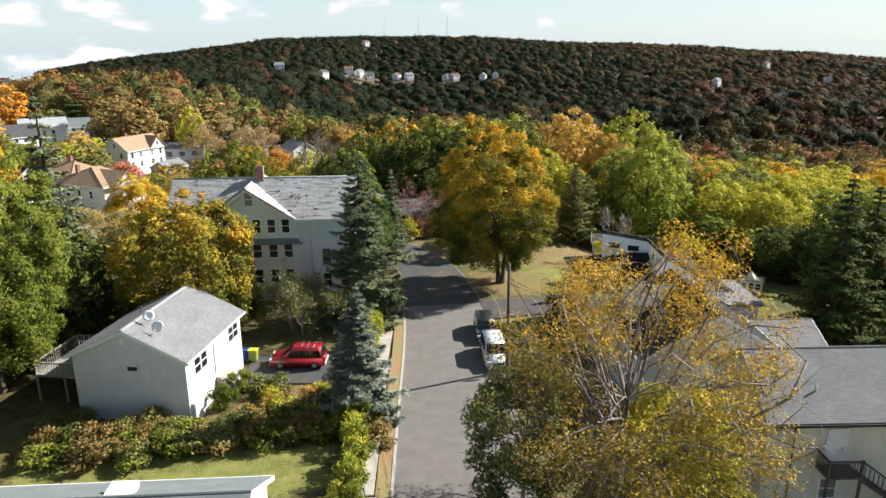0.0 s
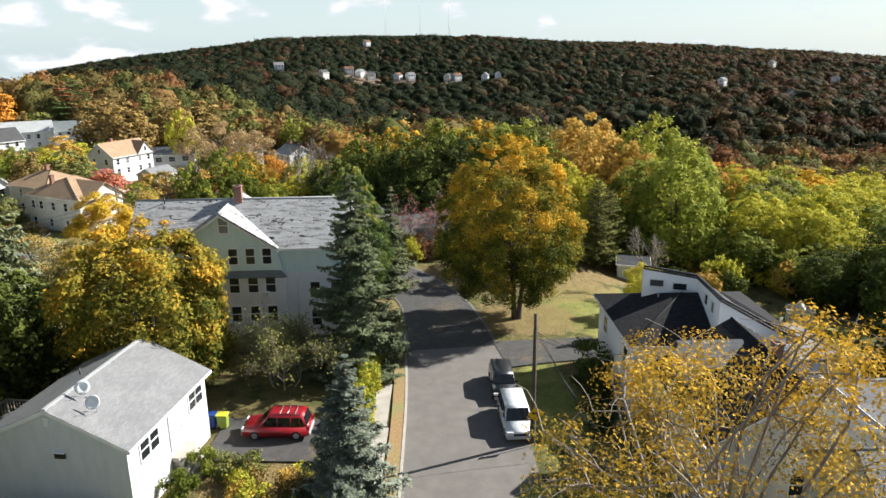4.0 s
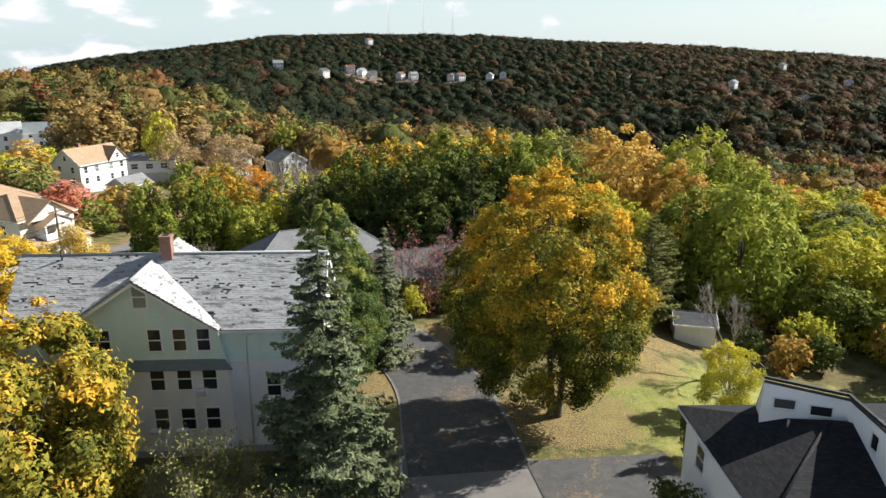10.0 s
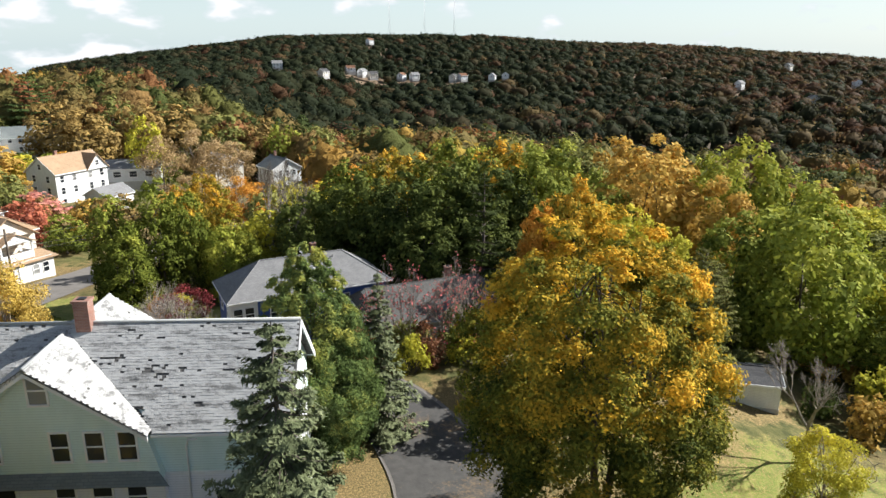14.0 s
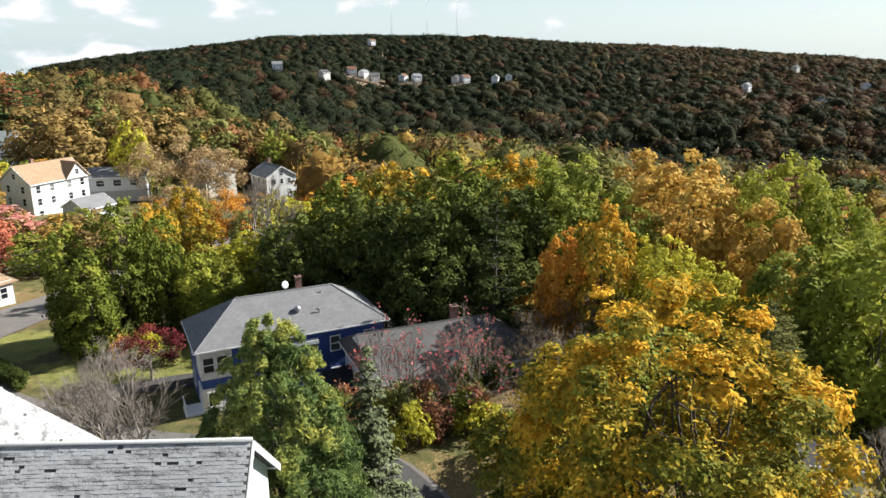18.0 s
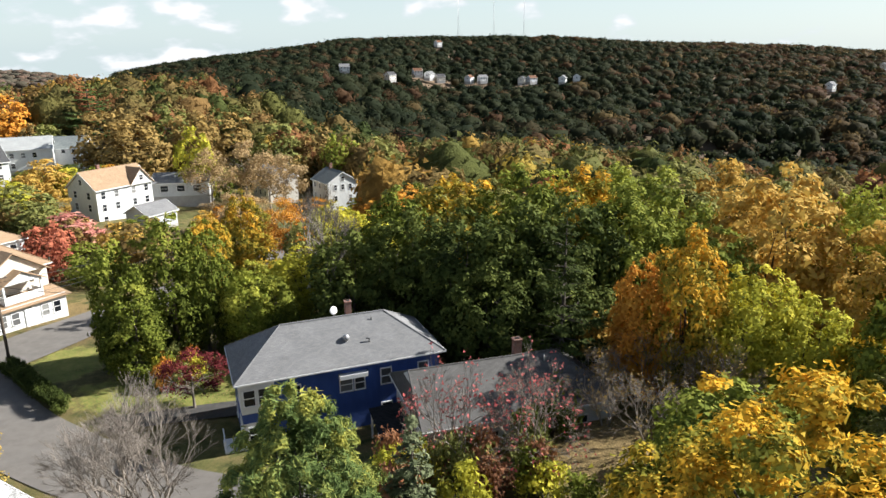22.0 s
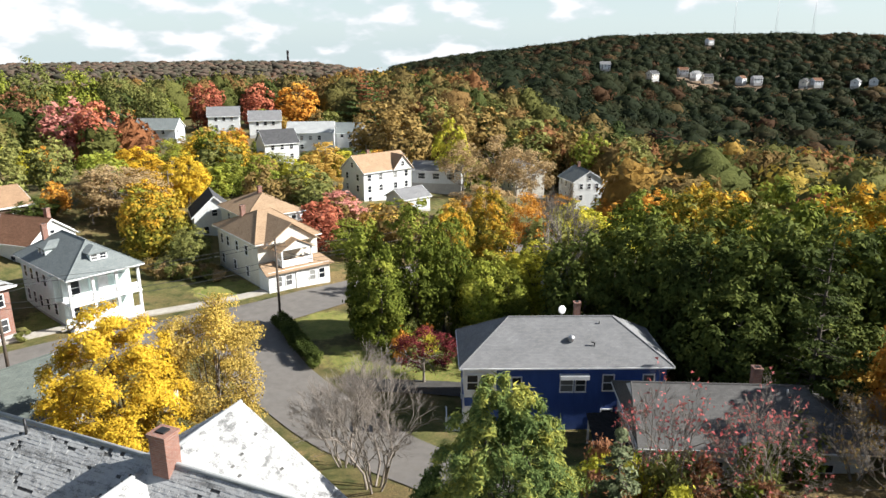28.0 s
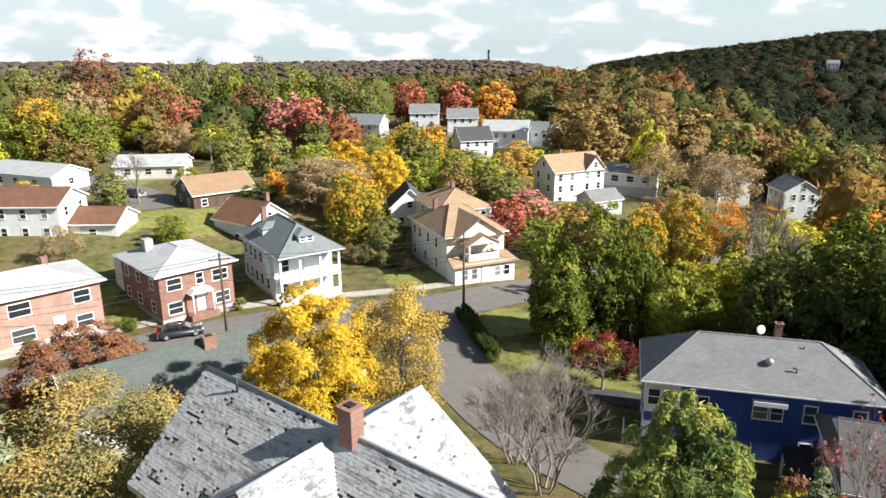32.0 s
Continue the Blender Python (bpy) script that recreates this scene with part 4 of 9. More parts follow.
# ---- the old three-storey house ----
def old_house():
    h = thing("old_house", -15.4, 57.2, 0, 2.0, "old house with pale green and white siding and worn roof", "house")
    L, D, e, r, mid = 18.1, 7.2, 8.7, 11.87, 6.2
    cx, cw, cr, fy = -1.35, 4.3, 11.58, -D / 2 - 0.35
    boxes("lower_wall", [(-L / 2, L / 2, -D / 2, D / 2, -1.0, mid)], M["lavender_siding"], h, "weathered white clapboard wall")
    gable = gable_wall(L, D, e, r, M["green_siding"], h, mid, "upper_wall", "pale green clapboard wall")
    boxes("lower_wing_wall", [(cx - 5.0, cx + 5.0, fy, 0, -1.0, mid), (cx - cw, cx + cw, 0, D / 2 + 0.65, -1.0, mid)], M["lavender_siding"], h)
    prism("wing_wall", [(cx - cw, mid), (cx + cw, mid), (cx + cw, e), (cx, cr), (cx - cw, e)], fy, D / 2 + 0.65, M["green_siding"], h, "pale green gabled wall")
    # flared skirt roof under the gable and the slanting side boards
    bm = bmesh.new()
    slab_into(bm, (cx - 5.35, fy - 0.45, mid - 0.12), (cx + 5.35, fy - 0.45, mid - 0.12), (cx + 4.75, fy + 0.02, mid + 0.42), (cx - 4.75, fy + 0.02, mid + 0.42), 0.1)
    part("skirt_roof", bm, M["roof_slate"], h, "narrow slate-blue skirt roof")
    for s in (-1, 1):
        bm = bmesh.new()
        vs = [bm.verts.new(v) for y in (fy - 0.02, fy + 0.6) for v in ((cx + s * cw, y, e + 0.05), (cx + s * (cw + 0.25), y, e - 0.6), (cx + s * 5.0, y, mid), (cx + s * cw, y, mid))]
        bm.faces.new(vs[:4]); bm.faces.new(vs[4:][::-1])
        for i in range(4):
            bm.faces.new((vs[i], vs[(i + 1) % 4], vs[(i + 1) % 4 + 4], vs[i + 4]))
        part("flared_side", bm, M["green_siding"], h)
    boxes("belt_board", [(cx + 5.0, L / 2 + 0.03, -D / 2 - 0.04, -D / 2 + 0.02, mid - 0.08, mid + 0.08), (L / 2 - 0.02, L / 2 + 0.04, -D / 2 - 0.04, D / 2, mid - 0.08, mid + 0.08)], M["white_paint"], h)
    boxes("foundation", [(-L / 2 - 0.04, L / 2 + 0.04, -D / 2 - 0.04, D / 2 + 0.04, -1.2, 0.45), (cx - 5.03, cx + 5.03, fy - 0.04, 0, -1.2, 0.45)], M["foundation"], h)
    # roofs: bare decks, the shingles lie on them
    t, over = 0.14, 0.45
    k = (r - e) / (D / 2)
    for s in (-1, 1):
        y, z = s * (D / 2 + over), e - over * k + 0.2
        yi, zi = s * (D / 2 - 0.4), e + 0.4 * k + 0.2
        spans = [(-L / 2 - 0.4, L / 2 + 0.4, y, z, 0.0, r + 0.2)] if s == 1 else [(-L / 2 - 0.4, cx - cw, y, z, 0.0, r + 0.2), (cx - cw, cx + cw, yi, zi, 0.0, r + 0.2), (cx + cw, L / 2 + 0.4, y, z, 0.0, r + 0.2)]
        for xa, xb, ya, za, yb, zb in spans:
            bm = bmesh.new()
            q = [(xa, ya, za), (xb, ya, za), (xb, yb, zb), (xa, yb, zb)]
            slab_into(bm, *(q if s == -1 else [q[1], q[0], q[3], q[2]]), t)
            part("roof_deck", bm, M["roof_mid"], h)
        for g0, g1 in ((-L / 2 - 0.4, cx - 5.0), (cx + 4.7, L / 2 + 0.4)):
            boxes("gutter", [(g0, g1, y - 0.06, y + 0.06, z - 0.2, z - 0.06)], M["white_paint"], h)
    kc = (cr - e) / cw
    for s in (-1, 1):
        bm = bmesh.new()
        x, z = cx + s * (cw + 0.4), e - 0.4 * kc + 0.2
        y0, y1 = fy - 0.45, D / 2 + 1.1
        q = [(x, y0, z), (x, y1, z), (cx, y1, cr + 0.2), (cx, y0, cr + 0.2)]
        slab_into(bm, *(q if s == 1 else [q[1], q[0], q[3], q[2]]), t)
        part("wing_roof_deck", bm, M["roof_mid"], h)
        for yy in (y0, y1):
            bm = bmesh.new()
            a, b, dn, o = Vector((x, yy, z - 0.02)), Vector((cx, yy, cr + 0.18)), Vector((0, 0, -0.32)), Vector((0, 0.05, 0))
            vs = [bm.verts.new(v) for v in (a, b, b + dn, a + dn, a + o, b + o, b + dn + o, a + dn + o)]
            for f in ((0, 1, 2, 3), (4, 5, 6, 7), (0, 1, 5, 4), (1, 2, 6, 5), (2, 3, 7, 6), (3, 0, 4, 7)):
                bm.faces.new([vs[i] for i in f])
            part("barge_board", bm, M["white_paint"], h)
    for sx in (-1, 1):
        for s in (-1, 1):
            bm = bmesh.new()
            a, b, dn, o = Vector((sx * (L / 2 + 0.4), s * (D / 2 + over), e - over * k + 0.18)), Vector((sx * (L / 2 + 0.4), 0, r + 0.18)), Vector((0, 0, -0.32)), Vector((sx * 0.05, 0, 0))
            vs = [bm.verts.new(v) for v in (a, b, b + dn, a + dn, a + o, b + o, b + dn + o, a + dn + o)]
            for f in ((0, 1, 2, 3), (4, 5, 6, 7), (0, 1, 5, 4), (1, 2, 6, 5), (2, 3, 7, 6), (3, 0, 4, 7)):
                bm.faces.new([vs[i] for i in f])
            part("barge_board", bm, M["white_paint"], h)
    # windows, row by row
    F = lambda u, z: pose(u + 0.45, fy, z + 0.42)
    for u in (-4.75, -3.95, -1.0, 0.45, 1.85):
        add_window(h, F(u, 7.45), 0.72, 1.35)
    add_window(h, F(-1.6, 10.2), 0.75, 1.3)
    for z in (4.9, 2.2):
        for u in (-6.3 + 1.2, -3.65, -1.1, 0.5, 2.0):
            add_window(h, F(u, z), 0.8, 1.4)
    for u in (-8.0, 6.2, 8.0):
        for z in (4.6, 2.0):
            add_window(h, pose(u, -D / 2, z), 0.8, 1.4)
    for u in (-2.1, 0.2, 2.1):
        for z in (7.4, 4.6, 2.0):
            add_window(h, facade(L, D, "r", u, z), 0.8, 1.4)
    add_window(h, facade(L, D, "r", 0.0, 10.0), 0.8, 1.2)
    for u in (-2.0, 2.0):
        add_window(h, pose(cx + u, D / 2 + 0.65, 7.4, 0, 0, 180), 0.8, 1.4)
    # air conditioners in two sashes
    for u, z in ((2.0, 4.5), (-1.1, 1.8), (0.5, 1.8)):
        ac = boxes("air_conditioner", [(u - 0.3, u + 0.3, fy - 0.42, fy, z - 0.2, z + 0.2)], M["white_paint"], h, "white window air conditioner", 0.02)
        boxes("grille", [(u - 0.26, u + 0.26, fy - 0.44, fy - 0.42, z - 0.16 + q * 0.07, z - 0.13 + q * 0.07) for q in range(5)], M["grey_paint"], ac)
    tube("downpipe", [(4.7, -D / 2 - 0.1, 0.2), (4.7, -D / 2 - 0.1, 7.6), (4.9, -D / 2 - 0.38, 8.1), (5.3, -D / 2 - 0.42, 8.15)], 0.05, M["white_paint"], h, "white downpipe")
    tube("vent_pipe", [(cx - 5.6, -0.3, r - 0.3), (cx - 5.6, -0.3, r + 0.55)], 0.05, M["dark_metal"], h)
    c = chimney(h, cx + 0.8, -0.1, 10.3, 13.3, 0.68, 0.62, M["brick"])
    return h


OLD = old_house()


def white_ranch():
    h = thing("white_house", -18.7, 33.7, 0, -9.0, "white clapboard raised ranch house with a grey roof", "house")
    L, D, e, r = 9.0, 8.2, 4.85, 6.75
    # the ridge runs away along y
    o = [(-D / 2, -1.2), (D / 2, -1.2), (D / 2, e), (0, r), (-D / 2, e)]
    # White boards; the gable's shade is put in by the grey siding.
    prism("wall", o, -L / 2, L / 2, M["grey_siding"], h)
    k = (r - e) / (D / 2)
    for s in (-1, 1):
        bm = bmesh.new()
        x, z = s * (D / 2 + 0.4), e - 0.4 * k + 0.17
        q = [(x, -L / 2 - 0.3, z), (x, L / 2 + 0.3, z), (0, L / 2 + 0.3, r + 0.17), (0, -L / 2 - 0.3, r + 0.17)]
        slab_into(bm, *(q if s == 1 else [q[1], q[0], q[3], q[2]]), 0.15)
        rf = part("roof", bm, M["roof_grey"], h, "grey shingle roof slope")
        boxes("gutter", [(x - 0.06, x + 0.06, -L / 2 - 0.3, L / 2 + 0.3, z - 0.2, z - 0.06)], M["white_paint"], rf)
    boxes("ridge_cap", [(-0.1, 0.1, -L / 2 - 0.3, L / 2 + 0.3, r + 0.13, r + 0.2)], M["roof_light"], h)
    for yy in (-L / 2 - 0.32, L / 2 + 0.28):
        for s in (-1, 1):
            prism("barge_board", [(0, r + 0.15), (s * (D / 2 + 0.4), e - 0.4 * k + 0.15), (s * (D / 2 + 0.4), e - 0.4 * k - 0.1), (0, r - 0.1)], yy, yy + 0.04, M["white_paint"], h)
    # Added white sheet, so the sunlit east side is lighter in colour.
    boxes("east_wall_panel", [(D / 2, D / 2 + 0.03, -L / 2, L / 2, 0.2, e)], M["white_siding"], h)
    for u, z, w in ((-2.9, 3.75, 0.85), (-1.9, 3.75, 0.85), (2.6, 3.75, 0.8), (3.5, 3.75, 0.8)):
        add_window(h, pose(D / 2 + 0.03, u, z, 0, 0, 90), w, 1.15)
    add_door(h, pose(D / 2 + 0.04, 0.5, 1.9, 0, 0, 90), 1.1, 2.2)
    boxes("door_surround", [(D / 2 + 0.03, D / 2 + 0.12, -0.35, -0.1, 1.9, 4.4), (D / 2 + 0.03, D / 2 + 0.12, 1.1, 1.35, 1.9, 4.4)], M["white_paint"], h)
    steps = boxes("front_steps", [(D / 2, D / 2 + 1.6 - 0.28 * i, -0.4, 1.5, -0.3, 0.35 + 0.3 * i) for i in range(5)], M["concrete"], h, "concrete front steps")
    boxes("basement_bay", [(D / 2 - 0.3, D / 2 + 0.35, -4.3, -3.0, -0.5, 1.5)], M["white_siding"], h)
    boxes("gable_vent", [(-0.35, -0.05, -L / 2 - 0.05, -L / 2, 5.75, 6.3)], M["white_paint"], h)
    v = boxes("wall_vent", [(0.0, 0.6, -L / 2 - 0.12, -L / 2, 3.9, 4.25)], M["dark_metal"], h, "dark wall vent with a white hood")
    boxes("hood", [(-0.05, 0.65, -L / 2 - 0.2, -L / 2, 4.25, 4.32)], M["white_paint"], v)
    tube("vent_pipe", [(-1.9, 0.9, 5.6), (-1.9, 0.9, 6.45)], 0.05, M["dark_metal"], h)
    # satellite dishes on the slope above the front gable
    for x, y, tilt in ((0.9, -2.6, 20), (1.9, -3.3, 10)):
        z = r + 0.17 - k * x
        d = thing("satellite_dish", 0, 0, 0, 0, "round off-white satellite dish on the roof", "satellite dish", "roof dishes")
        d.matrix_basis = h.matrix_basis @ pose(x, y, z)
        tube("mast", [(0, 0, 0), (0, 0, 0.5), (0, -0.12, 0.68)], 0.025, M["metal"], d)
        bm = bmesh.new()
        n = 14
        rings = [[bm.verts.new((rr * math.cos(q * math.tau / n), rr * math.sin(q * math.tau / n), rr * rr * 0.5)) for q in range(n)] for rr in (0.06, 0.22, 0.4)]
        rings += [[bm.verts.new((v.co.x, v.co.y, v.co.z - 0.03)) for v in ring] for ring in rings[::-1]]
        for r0, r1 in zip(rings, rings[1:]):
            for q in range(n):
                bm.faces.new((r0[q], r0[(q + 1) % n], r1[(q + 1) % n], r1[q]))
        bm.faces.new(rings[0][::-1]); bm.faces.new(rings[-1])
        ds = part("reflector", bm, M["dish"], d, smooth=True)
        ds.matrix_basis = pose(0, -0.16, 0.72, 62, 0, tilt)
        tube("feed_arm", [(0, -0.1, 0.5), (0, -0.5, 0.55), (0.0, -0.62, 0.75)], 0.018, M["metal"], d)
    # deck on the far side
    dk = thing("wooden_deck", 0, 0, 0, 0, "grey weathered wooden deck with a railing", "deck")
    dk.matrix_basis = h.matrix_basis @ pose(-D / 2, -0.3, 0)
    boxes("platform", [(-4.6, 0, -2.4, 2.8, 2.0, 2.16)], M["grey_wood"], dk)
    for x in (-4.5, -2.3, -0.2):
        for y in (-2.3, 2.7):
            boxes("post", [(x - 0.06, x + 0.06, y - 0.06, y + 0.06, -0.5, 3.15)], M["grey_wood"], dk)
    boxes("rail", [(-4.6, 0, -2.38, -2.28, 3.05, 3.15), (-4.6, 0, 2.68, 2.78, 3.05, 3.15), (-4.58, -4.48, -2.4, 2.8, 3.05, 3.15)], M["grey_wood"], dk)
    for q in range(24):
        boxes("slat", [(-4.5 + q * 0.19, -4.46 + q * 0.19, -2.35, -2.31, 2.16, 3.05)], M["grey_wood"], dk)
        if q < 20:
            boxes("slat", [(-4.55, -4.51, -2.2 + q * 0.245, -2.16 + q * 0.245, 2.16, 3.05)], M["grey_wood"], dk)
            boxes("slat", [(-4.5 + q * 0.22, -4.46 + q * 0.22, 2.71, 2.75, 2.16, 3.05)], M["grey_wood"], dk)
    return h


white_ranch()


def modern_house():
    h = thing("modern_house", 0, 0, 0, 0, "white modern house with a black hip roof and a raised clerestory", "house")
    x0, x1, y0, y1, e = 14.75, 26.0, 39.2, 48.7, 5.35
    boxes("wall", [(x0, x1, y0, y1, -0.6, e)], M["stucco"], h, "smooth white wall")
    bm = bmesh.new()
    o = 0.42
    lo = [(x0 - o, y0 - o), (x1 + o, y0 - o), (x1 + o, y1 + o), (x0 - o, y1 + o)]
    a = [bm.verts.new((*p, e)) for p in lo]
    b = [bm.verts.new((*p, e + 0.18)) for p in lo]
    w, v = bm.verts.new((19.5, 43.8, 7.45)), bm.verts.new((22.5, 43.8, 7.45))
    bm.faces.new(a[::-1])
    for i in range(4):
        bm.faces.new((a[i], a[(i + 1) % 4], b[(i + 1) % 4], b[i]))
    bm.faces.new((b[0], b[1], v, w)); bm.faces.new((b[1], b[2], v)); bm.faces.new((b[2], b[3], w, v)); bm.faces.new((b[3], b[0], w))
    rf = part("roof", bm, M["roof_black"], h, "black shingle hip roof")
    bm = bmesh.new()
    for i in range(4):
        tube_into(bm, [(*lo[i], e + 0.07), (*lo[(i + 1) % 4], e + 0.07)], [0.08, 0.08], 4)
    part("gutter", bm, M["white_paint"], rf)
    tube("hip_cap", [(*lo[0], e + 0.2), (19.5, 43.8, 7.47)], 0.08, M["roof_black"], rf, sides=5)
    # clerestory: a raised body with a bent front and a roof falling to the east
    pl = [(17.05, 45.5, 8.75), (20.75, 44.35, 8.3), (20.35, 39.15, 8.45), (24.3, 37.6, 6.4), (25.8, 44.0, 4.95), (18.6, 49.0, 5.3)]
    bm = bmesh.new()
    lowv = [bm.verts.new((x, y, 4.9)) for x, y, z in pl]
    topv = [bm.verts.new(p) for p in pl]
    for i in range(6):
        j = (i + 1) % 6
        bm.faces.new((lowv[i], lowv[j], topv[j], topv[i]))
    for tri_ in ((0, 1, 5), (1, 4, 5), (1, 2, 4), (2, 3, 4)):
        bm.faces.new([topv[i] for i in tri_])
    bm.faces.new(lowv[::-1])
    part("clerestory_wall", bm, M["stucco"], h, "tall white clerestory wall")
    bm = bmesh.new()
    up = [bm.verts.new((x, y, z + 0.16)) for x, y, z in pl]
    dn = [bm.verts.new((x, y, z + 0.01)) for x, y, z in pl]
    for i in range(6):
        j = (i + 1) % 6
        bm.faces.new((dn[i], dn[j], up[j], up[i]))
    for tri_ in ((0, 1, 5), (1, 4, 5), (1, 2, 4), (2, 3, 4)):
        bm.faces.new([up[i] for i in tri_]); bm.faces.new([dn[i] for i in tri_][::-1])
    part("clerestory_roof", bm, M["roof_dark"], h)
    boxes("east_wing", [(24, 28.5, 38.4, 44, -0.6, 4.4)], M["stucco"], h)
    boxes("east_roof", [(23.8, 28.9, 38.0, 44.4, 4.4, 4.62)], M["roof_grey"], h)
    bm = bmesh.new()
    for a_, b_ in ((0, 1), (1, 2), (2, 3)):
        p, q = Vector(pl[a_]) + Vector((0.05, 0.12, 0.24)), Vector(pl[b_]) + Vector((0.12, 0.12, 0.24))
        tube_into(bm, [p, q], [0.1, 0.1], 4)
    part("panel_edge", bm, M["dark_metal"], h, "black edge of roof panels")
    def on_wall(i, f, z):
        a, b = Vector(pl[i]), Vector(pl[i + 1])
        p = a.lerp(b, f)
        return pose(p.x, p.y, z, 0, 0, math.degrees(math.atan2(b.y - a.y, b.x - a.x)))
    for i, f, z in ((0, 0.27, 7.75), (0, 0.7, 7.6)):
        add_window(h, on_wall(i, f, z), 0.95, 0.5, False)
    for i, f, z in ((1, 0.48, 7.6), (1, 0.75, 7.55)):
        add_window(h, on_wall(i, f, z), 0.55, 0.75, False)
    for u, z, ww, hh in ((46.4, 3.9, 0.95, 1.3), (40.9, 3.7, 0.95, 1.5), (40.6, 1.1, 0.95, 1.5), (42.0, 1.1, 0.8, 1.5), (44.2, 1.2, 0.8, 1.4)):
        add_window(h, pose(x0, u, z, 0, 0, -90), ww, hh)
    add_window(h, pose(15.7, y0, 1.2), 0.9, 1.4)
    tube("downpipe", [(16.2, y0 - 0.08, 0), (16.2, y0 - 0.08, 5.2)], 0.05, M["white_paint"], h)
    tube("roof_vent", [(18.0, 44.5, 6.7), (18.0, 44.5, 7.25)], 0.06, M["metal"], h)
    # black-roofed neighbour with its dormer
    n = thing("cape_house", 20.5, 32.6, 0, 90, "white cape house with a steep black roof and a dormer", "house")
    L, D, ee, r = 9.6, 9.8, 4.7, 7.75
    gable_wall(L, D, ee, r, M["white_siding"], n)
    gable_roof(L, D, ee, r, M["roof_black"], n, 0.35)
    boxes("foundation", [(-L / 2 - 0.03, L / 2 + 0.03, -D / 2 - 0.03, D / 2 + 0.03, -1, 0.4)], M["foundation"], n)
    # dormer faces the road (local +y)
    dm = prism("dormer_wall", [(0.9, 4.9), (3.1, 4.9), (3.1, 6.6), (2.0, 7.5), (0.9, 6.6)], 1.2, 4.35, M["white_siding"], n)
    for s in (-1, 1):
        bm = bmesh.new()
        q = [(2.0 + s * 1.35, 4.65, 6.45), (2.0 + s * 1.35, 0.6, 6.45), (2.0, 0.6, 7.65), (2.0, 4.65, 7.65)]
        slab_into(bm, *(q if s == 1 else [q[1], q[0], q[3], q[2]]), 0.1)
        part("dormer_roof", bm, M["roof_grey"], n)
    add_window(n, pose(2.0, 4.35, 5.9, 0, 0, 180), 0.7, 1.1)
    for u in (-3, 0, 3):
        add_window(n, pose(u, D / 2, 2.2, 0, 0, 180), 0.8, 1.3)
    add_window(n, facade(L, D, "l", 0, 2.2), 0.9, 1.3)
    chimney(n, -0.4, -0.3, 6.5, 8.6, 0.55, 0.5)
    a = simple_house(27.6, 35.2, 0, 6.5, 6.5, 2.9, 4.3, "white_siding", "roof_grey", "white single-storey wing with a grey roof", rows=(("f", 2.0, 0.9, 1.2, (-2, 1.5)),), z=0)
    return h


modern_house()


def apartment_right():
    h = thing("stucco_house", 27.0, 22.0, 0, 0, "cream two-storey house with a dark grey roof and an outside stair", "house")
    L, D, e, r = 15.0, 7.4, 5.5, 7.9
    gable_wall(L, D, e, r, M["cream_siding"], h)
    gable_roof(L, D, e, r, M["roof_grey"], h, 0.35, fascia=False)
    boxes("gutter", [(-L / 2, L / 2, -D / 2 - 0.45, -D / 2 - 0.33, e - 0.25, e - 0.1)], M["dark_metal"], h)
    add_door(h, facade(L, D, "f", -3.6, 2.75), 0.95, 2.1)
    add_window(h, facade(L, D, "f", 0.5, 4.3), 0.9, 1.3)
    add_window(h, facade(L, D, "f", 0.3, 1.3), 1.3, 1.2)
    add_window(h, facade(L, D, "f", -3.7, 1.2), 0.9, 1.2)
    st = thing("outside_stair", 27.0 - 3.6, 22.0 - D / 2, 0, 0, "dark weathered wooden stair and landing", "staircase")
    boxes("landing", [(-1.0, 0.9, -1.3, 0, 2.6, 2.72)], M["dark_wood"], st)
    for x in (-0.95, 0.85):
        boxes("post", [(x - 0.06, x + 0.06, -1.28, -1.16, 0, 3.7)], M["dark_wood"], st)
    boxes("rail", [(-1.0, 0.9, -1.28, -1.2, 3.6, 3.7), (-1.0, -0.92, -1.3, 0, 3.6, 3.7)], M["dark_wood"], st)
    for q in range(13):
        boxes("slat", [(-0.95 + q * 0.15, -0.91 + q * 0.15, -1.26, -1.22, 2.72, 3.6)], M["dark_wood"], st)
    for q in range(9):
        boxes("slat", [(-0.98, -0.94, -1.2 + q * 0.14, -1.16 + q * 0.14, 2.72, 3.6)], M["dark_wood"], st)
    for i in range(13):
        boxes("tread", [(0.9 + i * 0.27, 1.2 + i * 0.27, -1.25, -0.2, 2.45 - i * 0.2, 2.51 - i * 0.2)], M["dark_wood"], st)
        boxes("slat", [(1.0 + i * 0.27, 1.04 + i * 0.27, -1.26, -1.22, 2.5 - i * 0.2, 3.4 - i * 0.2)], M["dark_wood"], st)
    tube("stair_rail", [(0.85, -1.24, 3.62), (4.4, -1.24, 1.0)], 0.05, M["dark_wood"], st)
    tube("stringer", [(0.85, -1.24, 2.5), (4.4, -1.24, 0.0)], 0.09, M["dark_wood"], st, sides=4)
    tube("conduit", [(-6.0, -D / 2 - 0.06, 0.3), (-6.0, -D / 2 - 0.06, 5.2)], 0.04, M["dark_metal"], h)
    tube("roof_vent", [(-4.4, -2.4, 6.1), (-4.4, -2.4, 6.9)], 0.05, M["metal"], h)
    s = simple_house(-12.9, 9.9, 2, 12.6, 8.0, 5.3, 7.35, "white_siding", "roof_slate", "white house with a grey-green roof", z=0, rows=(("b", 4.4, 0.9, 1.2, (-3, 2)),))
    boxes("skylight", [(0.4, 1.5, 0.5, 1.5, 6.95, 7.27)], M["white_paint"], s)


apartment_right()


